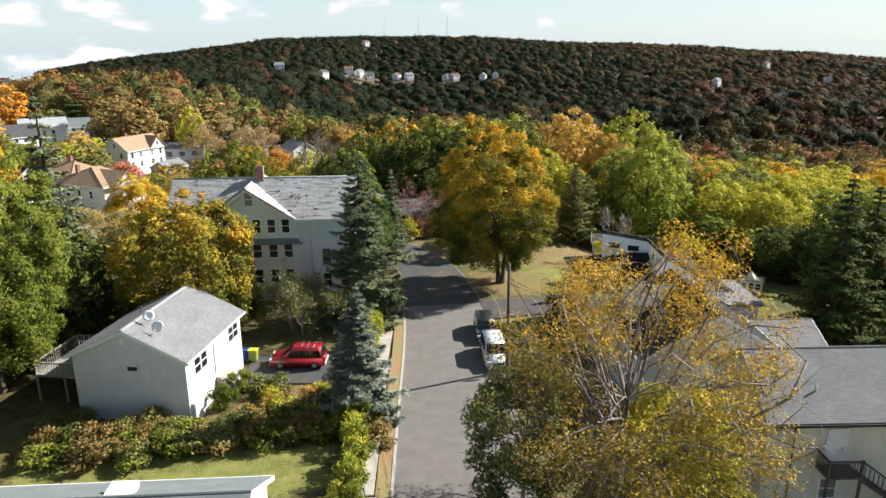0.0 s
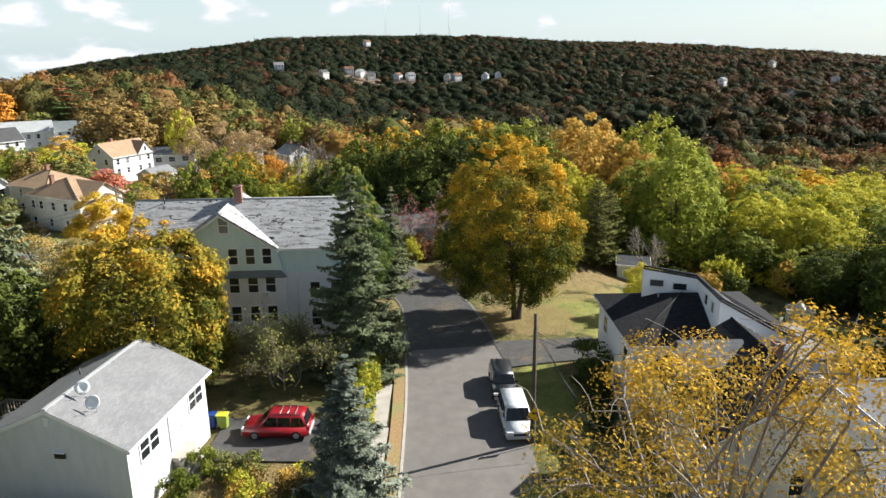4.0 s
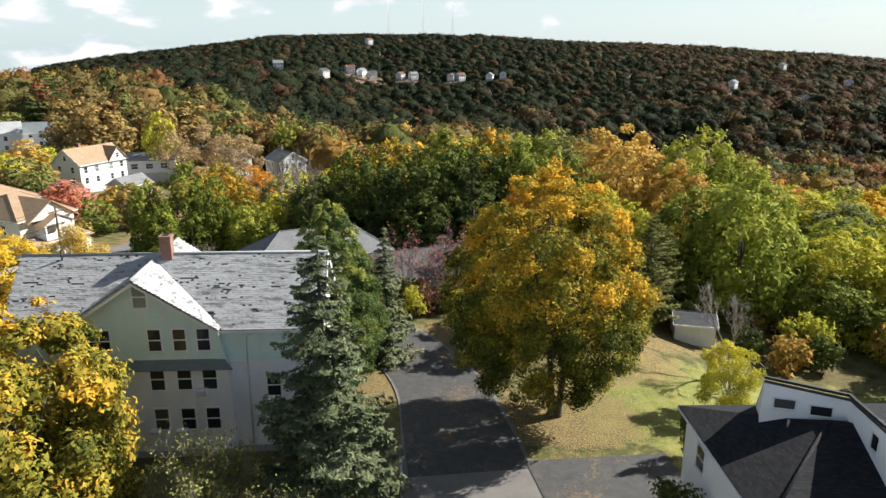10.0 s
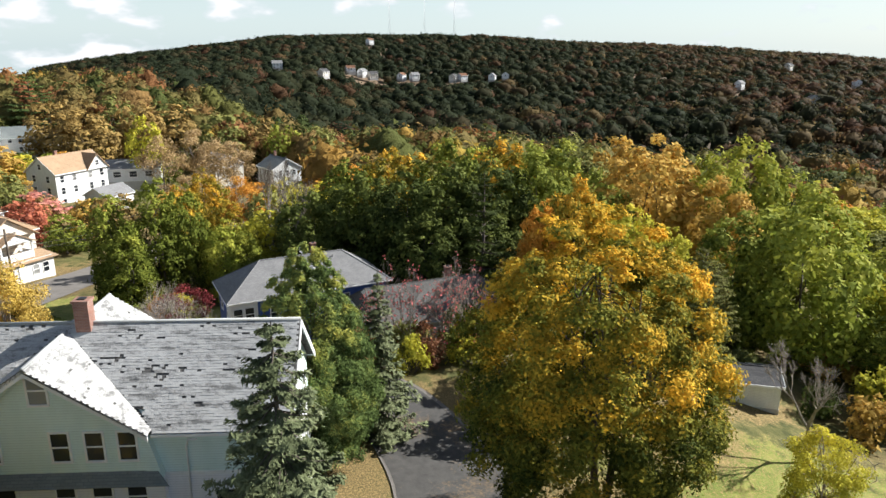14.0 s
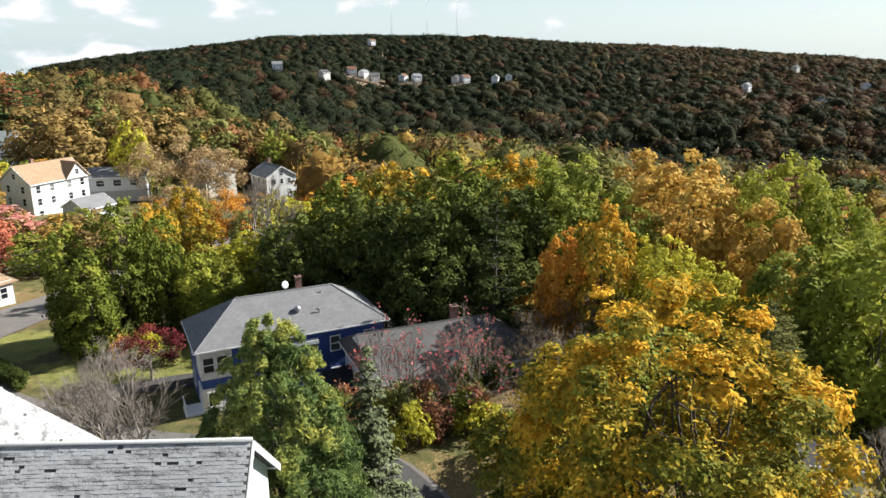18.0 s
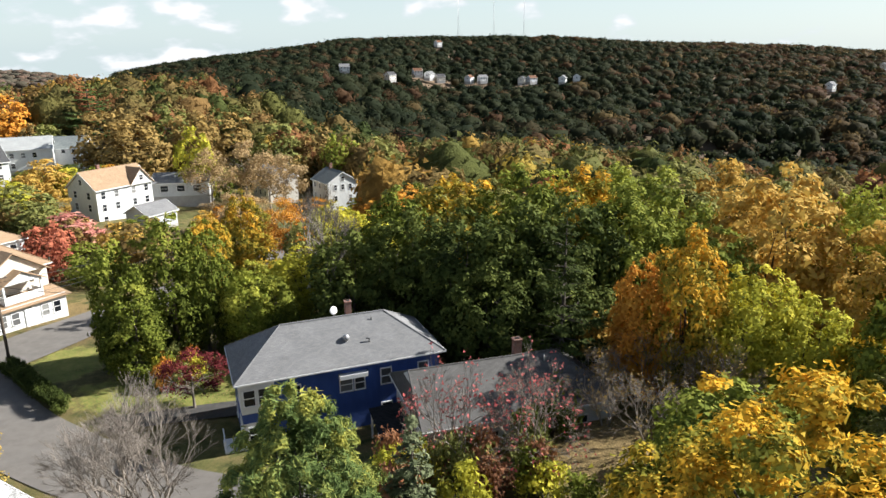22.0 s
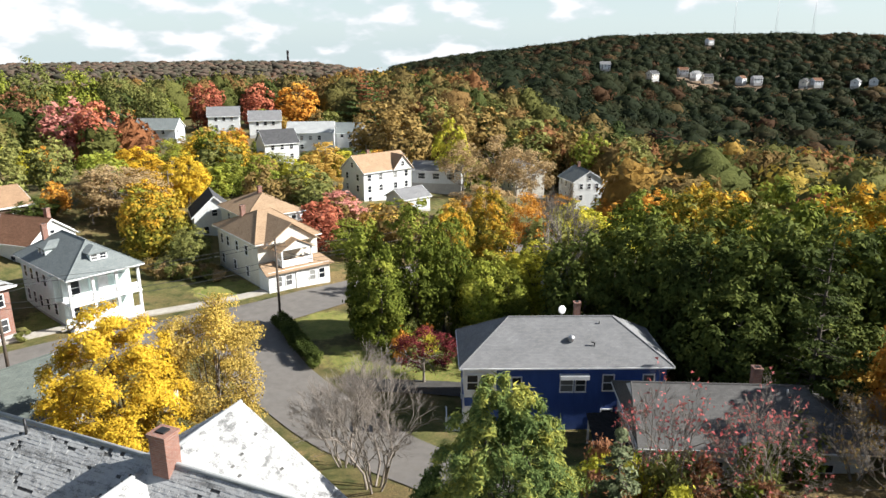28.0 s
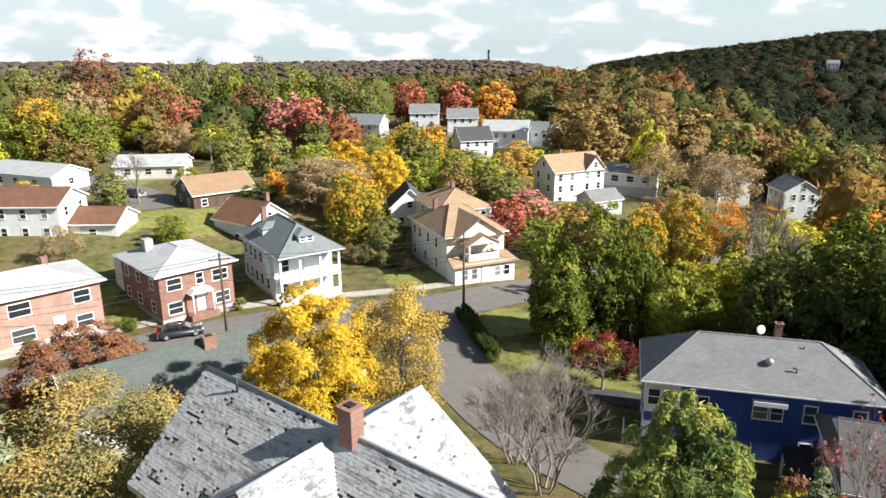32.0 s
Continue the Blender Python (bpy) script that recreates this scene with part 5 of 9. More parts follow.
def blue_house():
    h = thing("blue_house", -12.9, 95.4, -5.0, 25.8, "two-storey blue house with white trim and a grey hip roof", "house")
    L, D, e, r = 16.0, 6.8, 6.0, 8.9
    boxes("wall", [(-L / 2, L / 2, -D / 2, D / 2, -1.5, e)], M["blue_siding"], h, "deep blue clapboard wall")
    hip_roof(L, D, e, r, M["roof_grey"], h, 0.45, 8.6, label="grey shingle hip roof")
    boxes("corner_bay", [(-L / 2 - 0.05, -L / 2 + 2.5, -D / 2 - 0.05, -D / 2 + 2.0, 3.4, 5.8), (-L / 2 - 0.05, -L / 2 + 1.7, -D / 2 - 0.05, -D / 2 + 2.0, 0.4, 2.6)], M["white_paint"], h, "white window bay")
    for u, z, w, hh in ((-7.4, 4.7, 0.8, 1.25), (-6.3, 4.7, 0.8, 1.25), (-7.2, 1.6, 0.8, 1.2), (3.4, 4.6, 0.8, 1.3), (3.4, 1.6, 0.8, 1.2), (6.6, 4.6, 0.8, 1.3), (-3.9, 4.5, 0.7, 1.2)):
        add_window(h, facade(L + 0.1, D + 0.1, "f", u, z), w, hh)
    add_window(h, facade(L, D, "f", 0.1, 4.4), 0.95, 1.1)
    add_window(h, facade(L, D, "f", 1.2, 4.4), 0.75, 1.1)
    boxes("awning", [(-0.5, 1.8, -D / 2 - 0.5, -D / 2, 5.05, 5.4)], M["white_paint"], h)
    for u in (-1.5, 1.5):
        add_window(h, facade(L, D, "l", u, 4.6), 0.85, 1.3)
        add_window(h, facade(L, D, "l", u, 1.6), 0.85, 1.3)
    st = boxes("porch", [(-L / 2 - 1.5, -L / 2, -D / 2 + 0.2, -D / 2 + 2.2, -0.6, 0.4)], M["white_paint"], h, "small white porch")
    for q in range(9):
        boxes("baluster", [(-L / 2 - 1.45, -L / 2 - 1.4, -D / 2 + 0.3 + q * 0.22, -D / 2 + 0.35 + q * 0.22, 0.4, 1.3)], M["white_paint"], st)
    boxes("rail", [(-L / 2 - 1.48, -L / 2 - 1.38, -D / 2 + 0.2, -D / 2 + 2.2, 1.3, 1.38)], M["white_paint"], st)
    v = tube("roof_turbine", [(0.6, -1.9, 7.2), (0.6, -1.9, 7.6)], 0.14, M["metal"], h)
    bm = bmesh.new()
    bmesh.ops.create_uvsphere(bm, u_segments=14, v_segments=8, radius=0.3, matrix=Matrix.Translation((0.6, -1.9, 7.75)))
    part("turbine_head", bm, M["metal"], v, smooth=True)
    tube("vent_pipe", [(2.4, -2.3, 7.0), (2.4, -2.3, 7.55), (2.15, -2.3, 7.6)], 0.06, M["dark_metal"], h)
    chimney(h, 1.6, 1.2, 7.5, 9.7, 0.5, 0.5)
    tube("vent_pipe", [(3.1, -0.6, 8.1), (3.1, -0.6, 8.7)], 0.05, M["dark_metal"], h)
    d = thing("satellite_dish", 0, 0, 0, 0, "grey satellite dish on the blue house", "satellite dish", "roof dishes")
    d.matrix_basis = h.matrix_basis @ pose(0.2, 0.5, 8.7)
    tube("mast", [(0, 0, 0), (0, 0, 0.45)], 0.03, M["metal"], d)
    bm = bmesh.new()
    bmesh.ops.create_uvsphere(bm, u_segments=14, v_segments=8, radius=0.36, matrix=pose(0, -0.05, 0.6, 75, 0, 20) @ Matrix.Diagonal((1, 1, 0.18, 1)))
    part("reflector", bm, M["dish"], d, smooth=True)
    g = thing("grey_house", 1.0, 91.6, -5.0, 22.0, "grey house with a broad shingle roof and a covered entry", "house")
    L, D, e, r = 14.6, 8.6, 5.0, 7.5
    boxes("wall", [(-L / 2, L / 2, -D / 2, D / 2, -1.5, e)], M["grey_siding"], g)
    hip_roof(L, D, e, r, M["roof_mid"], g, 0.45, ends=(-7.4, 4.2))
    prism("gable_panel", [(-D / 2, e), (D / 2, e), (0, r - 0.05)], -L / 2 - 0.02, -L / 2 + 0.2, M["white_siding"], g).matrix_basis = pose(-L / 2, 0, 0, 0, 0, 90) @ pose(0, L / 2, 0)
    for u, z in ((-5.5, 3.4), (-2.5, 3.4), (1.0, 3.4), (4.6, 3.4), (-2.5, 1.2), (3.0, 1.2)):
        add_window(g, facade(L, D, "f", u, z), 0.9, 1.2)
    bm = bmesh.new()
    slab_into(bm, (-L / 2 - 2.6, -D / 2 + 0.2, 3.0), (-L / 2, -D / 2 + 0.2, 3.2), (-L / 2, D / 2 - 1.5, 3.6), (-L / 2 - 2.6, D / 2 - 1.5, 3.4), 0.14)
    part("entry_roof", bm, M["roof_black"], g, "black lean-to roof over the entry")
    for y in (-D / 2 + 0.4, 0.0, D / 2 - 1.8):
        boxes("post", [(-L / 2 - 2.5, -L / 2 - 2.35, y - 0.07, y + 0.07, -1, 3.15)], M["white_paint"], g)
    chimney(g, 1.8, 1.4, 6.5, 8.2, 0.6, 0.6)
    tube("vent_pipe", [(3.1, -0.8, 7.0), (3.1, -0.8, 7.6)], 0.06, M["metal"], g)
    s = simple_house(25.6, 75.6, -14, 3.6, 3.4, 2.3, 2.9, "white_siding", "roof_dark", "small white shed with a dark flat roof", over=0.25, z=-2.4)
    add_door(s, facade(3.6, 3.4, "r", 0.2, 0.1), 0.9, 1.9)
    sh = simple_house(-21.5, 128, 20, 5, 4, 3.0, 4.4, "white_siding", "roof_dark", "small white outbuilding behind the trees", rows=(("f", 1.7, 0.8, 1.0, (-1, 1)),))


blue_house()


# ---- houses along the street ----
def brick_house(x, y, rot, L, D, label, wall):
    h = simple_house(x, y, rot, L, D, 5.6, 7.3, wall, "roof_light", label, "hip", z=-4.8, group="brick houses", over=0.6)
    return h


B1 = brick_house(-80.2, 66.4, 84, 14.5, 9.0, "two-storey pinkish brick house with a pale hip roof", "brick_pink")
for u, z, w in ((-5.4, 4.3, 1.5), (-0.7, 4.3, 2.0), (5.3, 4.3, 1.6), (-5.4, 1.5, 1.5), (-0.7, 1.5, 2.1), (5.3, 1.5, 1.6)):
    add_window(B1, facade(14.5, 9.0, "f", u, z), w, 1.35)
for u in (-2.5, 2.5):
    for z in (1.5, 4.2):
        add_window(B1, facade(14.5, 9.0, "r", u, z), 1.0, 1.2)
add_door(B1, facade(14.5, 9.0, "f", 2.8, 0.5), 1.0, 2.1)
boxes("step", [(1.8, 3.8, -4.5 - 1.2 + 0.3 * i, -4.5, -0.4, 0.15 + 0.16 * i) for i in range(3)], M["concrete"], B1)
chimney(B1, 3.5, 1.0, 6.5, 8.0, 0.6, 0.6)
boxes("band", [(-7.3, 7.3, -4.56, -4.5, -0.2, 0.5)], M["foundation"], B1)
B2 = brick_house(-76.2, 82.8, 84, 8.8, 11.4, "two-storey red brick house with white windows and a pale hip roof", "brick")
for u, z, w in ((-2.7, 4.3, 1.6), (2.8, 4.3, 1.8), (0.3, 4.4, 0.8), (-2.8, 1.5, 1.6), (2.9, 1.5, 1.7)):
    add_window(B2, facade(8.8, 11.4, "f", u, z), w, 1.3)
for u in (-4, -0.5, 3.5):
    for z in (1.5, 4.2):
        add_window(B2, facade(8.8, 11.4, "l", u, z), 1.0, 1.2)
add_door(B2, facade(8.8, 11.4, "f", 0.3, 0.5), 1.0, 2.1)
prism("porch_hood", [(-1.5, 2.9), (1.5, 2.9), (0.9, 3.5), (-0.9, 3.5)], -6.9, -5.7, M["white_paint"], B2, "white porch hood")
for u in (-1.2, 1.2):
    tube("porch_column", [(0.1 + u, -6.7, 0), (0.1 + u, -6.7, 2.95)], 0.09, M["white_paint"], B2)
boxes("porch_floor", [(-1.6, 1.8, -7.1, -5.7, -0.6, 0.45)], M["brick"], B2)
boxes("stair_head", [(-2.6, -1.6, 2.0, 3.2, 6.4, 7.9)], M["grey_paint"], B2)
boxes("rear_wall", [(-4.45, -1.0, 5.7, 8.2, -0.5, 5.0)], M["white_siding"], B2)

BAL = simple_house(-71.9, 95.9, 74, 7.6, 11.6, 6.2, 9.2, "mint_siding", "roof_slate", "pale mint-white two-family house with stacked porches and a blue-grey hip roof", "hip", z=-5.0, over=0.5, porch=2.5,
                   rows=(("l", 4.6, 0.8, 1.35, (-4.4, -2.6, -0.8, 1.2, 3.4)), ("l", 1.7, 0.8, 1.35, (-4.4, -2.6, -0.8, 1.2, 3.4)), ("f", 4.4, 0.9, 1.5, (-2.4,)), ("f", 1.6, 0.9, 1.5, (-2.4,))))
boxes("porch_deck", [(-4.0, 4.0, -8.20, -5.80, 2.95, 3.15), (-4.0, 4.0, -8.20, -5.80, -0.6, 0.25)], M["white_paint"], BAL, "white porch floor")
boxes("porch_ceiling", [(-4.0, 4.0, -8.30, -5.80, 5.95, 6.16)], M["white_paint"], BAL)
for x in (-3.8, -1.3, 1.3, 3.8):
    for z0, z1 in ((0.25, 2.95), (3.15, 6.0)):
        boxes("porch_column", [(x - 0.14, x + 0.14, -8.10, -7.82, z0, z1)], M["white_paint"], BAL)
for z0 in (0.3, 3.2):
    for x0, x1 in ((-3.8, -1.3), (-1.3, 1.3), (1.3, 3.8)):
        boxes("porch_rail", [(x0, x1, -8.02, -7.90, z0 + 0.8, z0 + 0.9), (x0, x1, -8.00, -7.92, z0 + 0.05, z0 + 0.8)], M["white_paint"], BAL)
boxes("porch_wall", [(-1.0, 3.8, -5.90, -5.70, 3.2, 5.9), (-1.0, 3.8, -5.90, -5.70, 0.3, 2.9)], M["green_siding"], BAL)
add_door(BAL, pose(0.6, -5.90, 3.2), 0.95, 2.1)
add_door(BAL, pose(0.6, -5.90, 0.3), 0.95, 2.1)
def dormer(house, m, w, h, d, wall, roof):
    """A small hipped dormer facing local -y of the pose m, running back into the slope."""
    dm = boxes("dormer", [(-w / 2, w / 2, 0, d, -0.9, h)], M[wall], house)
    dm.matrix_basis = m
    bm = bmesh.new()
    o, t = 0.22, 0.1
    lo = [bm.verts.new(v) for v in ((-w / 2 - o, -o, h - t), (w / 2 + o, -o, h - t), (w / 2 + o, d, h - t), (-w / 2 - o, d, h - t))]
    hi = [bm.verts.new(v.co + Vector((0, 0, t))) for v in lo]
    a, b = bm.verts.new((0, w * 0.45, h + w * 0.32)), bm.verts.new((0, d, h + w * 0.32))
    bm.faces.new(lo[::-1])
    for i in range(4):
        bm.faces.new((lo[i], lo[(i + 1) % 4], hi[(i + 1) % 4], hi[i]))
    bm.faces.new((hi[0], hi[1], a)); bm.faces.new((hi[1], hi[2], b, a)); bm.faces.new((hi[2], hi[3], b)); bm.faces.new((hi[3], hi[0], a, b))
    part("dormer_roof", bm, M[roof], dm)
    for u in (-w / 4, w / 4):
        add_window(dm, pose(u, 0, h * 0.5), w * 0.34, h * 0.6)


dormer(BAL, pose(0.0, -7.2, 7.35), 1.9, 0.95, 2.0, "mint_siding", "roof_slate")
dormer(BAL, pose(-3.0, 0.6, 6.95, 0, 0, -90), 2.0, 1.05, 2.0, "mint_siding", "roof_slate")
boxes("side_bay", [(-4.4, -3.8, -5.2, -3.8, 3.1, 6.0)], M["mint_siding"], BAL)
chimney(BAL, -1.4, 3.5, 7.6, 10.0, 0.6, 0.6)

TAN = simple_house(-60.6, 117.2, 64, 8.6, 13.0, 6.0, 8.9, "cream_siding", "roof_tan", "cream house with a tan roof and a two-level front porch", "hip", z=-5.2, over=0.5, ends=(-1.0, 1.0),
                   rows=(("l", 4.5, 0.8, 1.3, (-5, -3, 0, 3)), ("l", 1.6, 0.8, 1.3, (-5, -1, 3)), ("f", 1.5, 0.9, 1.3, (-3.4, 3.4))))
prism("front_gable", [(-3.6, 5.9), (3.6, 5.9), (0, 8.3)], -7.6, -1.0, M["cream_siding"], TAN)
for s in (-1, 1):
    bm = bmesh.new()
    q = [(s * 4.1, -8.0, 5.75), (s * 4.1, -1.0, 5.75), (0, -1.0, 8.55), (0, -8.0, 8.55)]
    slab_into(bm, *(q if s == 1 else [q[1], q[0], q[3], q[2]]), 0.12)
    part("front_roof", bm, M["roof_tan"], TAN)
boxes("porch_room", [(-4.4, 4.4, -9.4, -6.7, -0.6, 2.9)], M["white_siding"], TAN, "white enclosed porch")
bm = bmesh.new()
slab_into(bm, (-4.9, -9.9, 2.75), (4.9, -9.9, 2.75), (4.4, -6.75, 3.5), (-4.4, -6.75, 3.5), 0.12)
part("porch_roof", bm, M["roof_tan"], TAN)
boxes("balcony_wall", [(-2.2, 2.2, -8.9, -8.8, 3.1, 4.0), (-2.2, -2.1, -8.9, -6.75, 3.1, 4.0), (2.1, 2.2, -8.9, -6.75, 3.1, 4.0)], M["white_paint"], TAN)
prism("balcony_gable", [(-2.4, 5.3), (2.4, 5.3), (0, 6.5)], -9.0, -6.7, M["white_siding"], TAN)
for x in (-2.1, 2.1):
    boxes("balcony_post", [(x - 0.1, x + 0.1, -8.95, -8.75, 3.1, 5.35)], M["white_paint"], TAN)
for s in (-1, 1):
    bm = bmesh.new()
    q = [(s * 2.7, -9.2, 5.2), (s * 2.7, -6.7, 5.2), (0, -6.7, 6.65), (0, -9.2, 6.65)]
    slab_into(bm, *(q if s == 1 else [q[1], q[0], q[3], q[2]]), 0.1)
    part("balcony_roof", bm, M["roof_tan"], TAN)
add_door(TAN, pose(0, -9.42, 0.1), 0.95, 2.1)
for u in (-3.0, -1.6, 1.8, 3.2):
    add_window(TAN, pose(u, -9.4, 1.5), 0.8, 1.3)
chimney(TAN, -2.2, 2.2, 7.2, 9.4, 0.6, 0.6)

ROWS2 = (("f", 4.3, 0.8, 1.25, (-3, 0, 3)), ("f", 1.6, 0.8, 1.25, (-3, 0, 3)), ("r", 4.3, 0.8, 1.25, (-2, 2)), ("r", 1.6, 0.8, 1.25, (-2, 2)), ("l", 4.3, 0.8, 1.25, (-2, 2)), ("l", 1.6, 0.8, 1.25, (-2, 2)))
simple_house(-90.0, 103.2, 6, 8.4, 7.6, 4.2, 6.8, "white_siding", "roof_brown", "white house with a red-brown gable roof", rows=(("r", 4.9, 0.7, 0.9, (0,)), ("r", 1.8, 0.8, 1.2, (-2, 2)), ("f", 1.8, 0.8, 1.2, (-2, 1))), z=-4.2, chim=(1.5, 2.0, 5.5, 7.8))
simple_house(-105.0, 106.5, 78, 10.5, 9, 3.4, 5.6, "brown_siding", "roof_orange", "dark brown plank house with an orange-brown roof", rows=(("f", 2.0, 0.9, 1.1, (-3.5, 3)), ("l", 1.9, 0.8, 1.0, (-2, 2)), ("l", 4.0, 0.7, 0.8, (0,))), z=-1.2)
simple_house(-70.8, 128.8, 62, 9, 11, 5.4, 8.0, "white_siding", "roof_tan", "cream house with a tan roof behind its neighbour", "hip", rows=ROWS2, z=-5.0, chim=(0, 0, 7, 9))
simple_house(-82.0, 130.0, -42, 7.5, 6.5, 4.2, 7.2, "white_siding", "roof_dark", "small white house with a charcoal gable roof", rows=(("f", 2.0, 0.8, 1.2, (-2, 1)), ("r", 4.6, 0.8, 1.0, (0,)), ("r", 1.8, 0.8, 1.2, (-1.5, 1.5))), z=-5.5)
simple_house(-143, 92.5, 18, 17, 8, 3.0, 4.6, "white_siding", "roof_light", "long white bungalow with a pale roof", rows=(("f", 1.7, 1.2, 1.1, (-5, -1, 4)), ("r", 1.7, 1.0, 1.0, (0,))), z=-0.2)
simple_house(-136, 112, 45, 13, 8, 2.9, 4.4, "cream_siding", "roof_light", "white bungalow with a low pale roof", rows=(("f", 1.7, 1.2, 1.1, (-4, 0, 4)),), z=-0.3)
simple_house(-107.5, 79.5, 40, 10, 8, 5.4, 7.2, "white_siding", "roof_brown", "two-storey white house with a brown roof", rows=ROWS2, z=-1.2)
simple_house(-102, 86, 40, 7, 7, 2.8, 4.4, "white_siding", "roof_brown", "white garage with a brown roof", rows=(("f", 1.5, 1.0, 1.0, (0,)),), z=-1.6)
PINKH = simple_house(-77.5, 177.0, 66, 13, 8.5, 7.4, 10.4, "white_siding", "roof_tan", "large white three-storey house with a tan roof", rows=(("f", 6.1, 0.9, 1.3, (-5, -2, 2, 5)), ("f", 3.7, 0.9, 1.3, (-5, -2, 2, 5)), ("f", 1.3, 0.9, 1.3, (-5, 2)), ("r", 6.1, 0.9, 1.3, (-2.5, 0.5, 3)), ("r", 3.7, 0.9, 1.3, (-2.5, 0.5, 3)), ("r", 1.3, 0.9, 1.3, (-2.5, 3)), ("l", 6.1, 0.9, 1.3, (-2, 2)), ("l", 3.7, 0.9, 1.3, (-2, 2)), ("l", 8.6, 0.8, 1.0, (0,))), z=-8.3, chim=(-2, 0.5, 9, 11.4))
prism("front_gable", [(1.2, 7.3), (6.4, 7.3), (3.8, 10.2)], -4.6, 0.0, M["white_siding"], PINKH)
for s_ in (-1, 1):
    bm = bmesh.new()
    q_ = [(3.8 + s_ * 3.0, -4.9, 7.1), (3.8 + s_ * 3.0, 0.0, 7.1), (3.8, 0.0, 10.4), (3.8, -4.9, 10.4)]
    slab_into(bm, *(q_ if s_ == 1 else [q_[1], q_[0], q_[3], q_[2]]), 0.12)
    part("front_roof", bm, M["roof_tan"], PINKH)
add_window(PINKH, pose(3.8, -4.6, 8.4), 0.8, 1.0)
simple_house(-66.5, 171, 66, 7, 6, 3.0, 4.6, "grey_siding", "roof_grey", "grey garage with a low roof", z=-8.2)
simple_house(-39.5, 212, -52, 9, 8, 7.2, 9.6, "white_siding", "roof_slate", "white two-storey house with a dark grey roof", rows=(("r", 6.0, 0.8, 1.2, (-2, 0, 2)), ("r", 3.3, 0.8, 1.2, (-2, 2)), ("f", 6.0, 0.8, 1.2, (-3, 0, 3)), ("f", 3.3, 0.8, 1.2, (-3, 0, 3)), ("r", 8.0, 0.8, 1.0, (0,))), z=-13.5, chim=(-2, 0, 9, 11))
simple_house(-56.0, 216, -50, 10, 8, 6.6, 8.8, "cream_siding", "roof_light", "cream house with a pale roof among bare trees", rows=(("r", 5.3, 0.9, 1.2, (-2, 1)), ("f", 5.3, 0.9, 1.2, (-3, 0, 3)), ("f", 2.6, 0.9, 1.2, (-3, 0, 3))), z=-12.5)
simple_house(-71, 196, 15, 12, 8, 3.4, 5.0, "grey_siding", "roof_grey", "low grey bungalow with dark windows", rows=(("f", 2.1, 1.6, 1.3, (-3.5, 0, 3.5)), ("r", 2.0, 1.2, 1.2, (0,))), z=-7.0)
for x, y, rot, L, D, e, r, w, rf, lab in (
        (-177, 193, 40, 9, 8, 5.6, 8.4, "white_siding", "roof_dark", "white house with a dark gable roof"),
        (-164, 198, 25, 12, 8, 4.8, 7.4, "grey_siding", "roof_slate", "pale house with a slate-grey roof"),
        (-155, 170, 60, 8, 6, 3.6, 5.8, "cream_siding", "roof_brown", "small cream house with a brown roof"),
        (-165, 227, 40, 10, 8, 5.0, 7.6, "white_siding", "roof_grey", "white gabled house among trees"),
        (-148, 227, 40, 10, 8, 5.0, 7.6, "white_siding", "roof_grey", "white gabled house among trees"),
        (-117, 193, 55, 9, 8, 5.0, 8.0, "white_siding", "roof_dark", "white house with a charcoal gable roof"),
        (-120, 213, 30, 13, 9, 5.5, 8.0, "white_siding", "roof_light", "white house with a pale grey roof"),
        (-115, 223, 20, 11, 8, 4.6, 7.2, "white_siding", "roof_slate", "white house with a blue-grey roof"),
        (-103, 219, 45, 10, 8, 4.6, 7.2, "grey_siding", "roof_slate", "pale blue house with a slate roof"),
        (-292, 168, 30, 15, 9, 5.4, 7.8, "white_siding", "roof_light", "large white house on the wooded rise")):
    simple_house(x, y, rot, L, D, e, r, w, rf, lab, rows=(("f", 4.0 if e > 4.5 else 2, 0.9, 1.2, (-2.5, 0, 2.5)), ("f", 1.5, 0.9, 1.2, (-2.5, 2.5)), ("r", 4.0 if e > 4.5 else 2, 0.9, 1.2, (-1.8, 1.8)), ("r", 1.5, 0.9, 1.2, (-1.8, 1.8))), group="hamlet houses", z=ground_z(x, y) + 0.5)
simple_house(-47.5, 66.3, 78, 15, 9, 4.2, 6.4, "tan_siding", "roof_green", "low house with a grey-green roof and a brick chimney", rows=(("f", 2, 0.9, 1.2, (-4, 0, 4)),), z=-3.4, chim=(3.0, -0.8, 4.8, 7.0, 1.0, 0.8))
# scattered white houses on the far hillside
for k, (az, d, zz) in enumerate(((-11.3, 720, 0), (-7.9, 690, 0), (-5.9, 770, 0), (-5.0, 775, 0), (-4.2, 780, 0), (-2.0, 810, 0), (-1.0, 812, 0), (2.0, 800, 0), (2.7, 803, 0), (5.0, 795, 0), (26.2, 1032, 0), (30.4, 905, 0), (23.0, 813, 0), (27.7, 732, 0), (-4.4, 1070, 0), (6.0, 800, 0))):
    x, y = d * math.sin(radians(az)), d * math.cos(radians(az))
    simple_house(x, y, 20 + 37 * k % 70, 9, 7, 4.6, 7.0, ("white_siding", "cream_siding", "grey_siding")[k % 3], ("roof_grey", "roof_dark", "roof_brown")[k % 3], "white house on the far wooded hillside", rows=(("f", 3.4, 1.0, 1.3, (-3, 0, 3)), ("f", 1.2, 1.0, 1.3, (-3, 3)), ("l", 3.4, 1.0, 1.3, (0,))), group="hillside houses", z=ground_z(x, y) + 5.5)

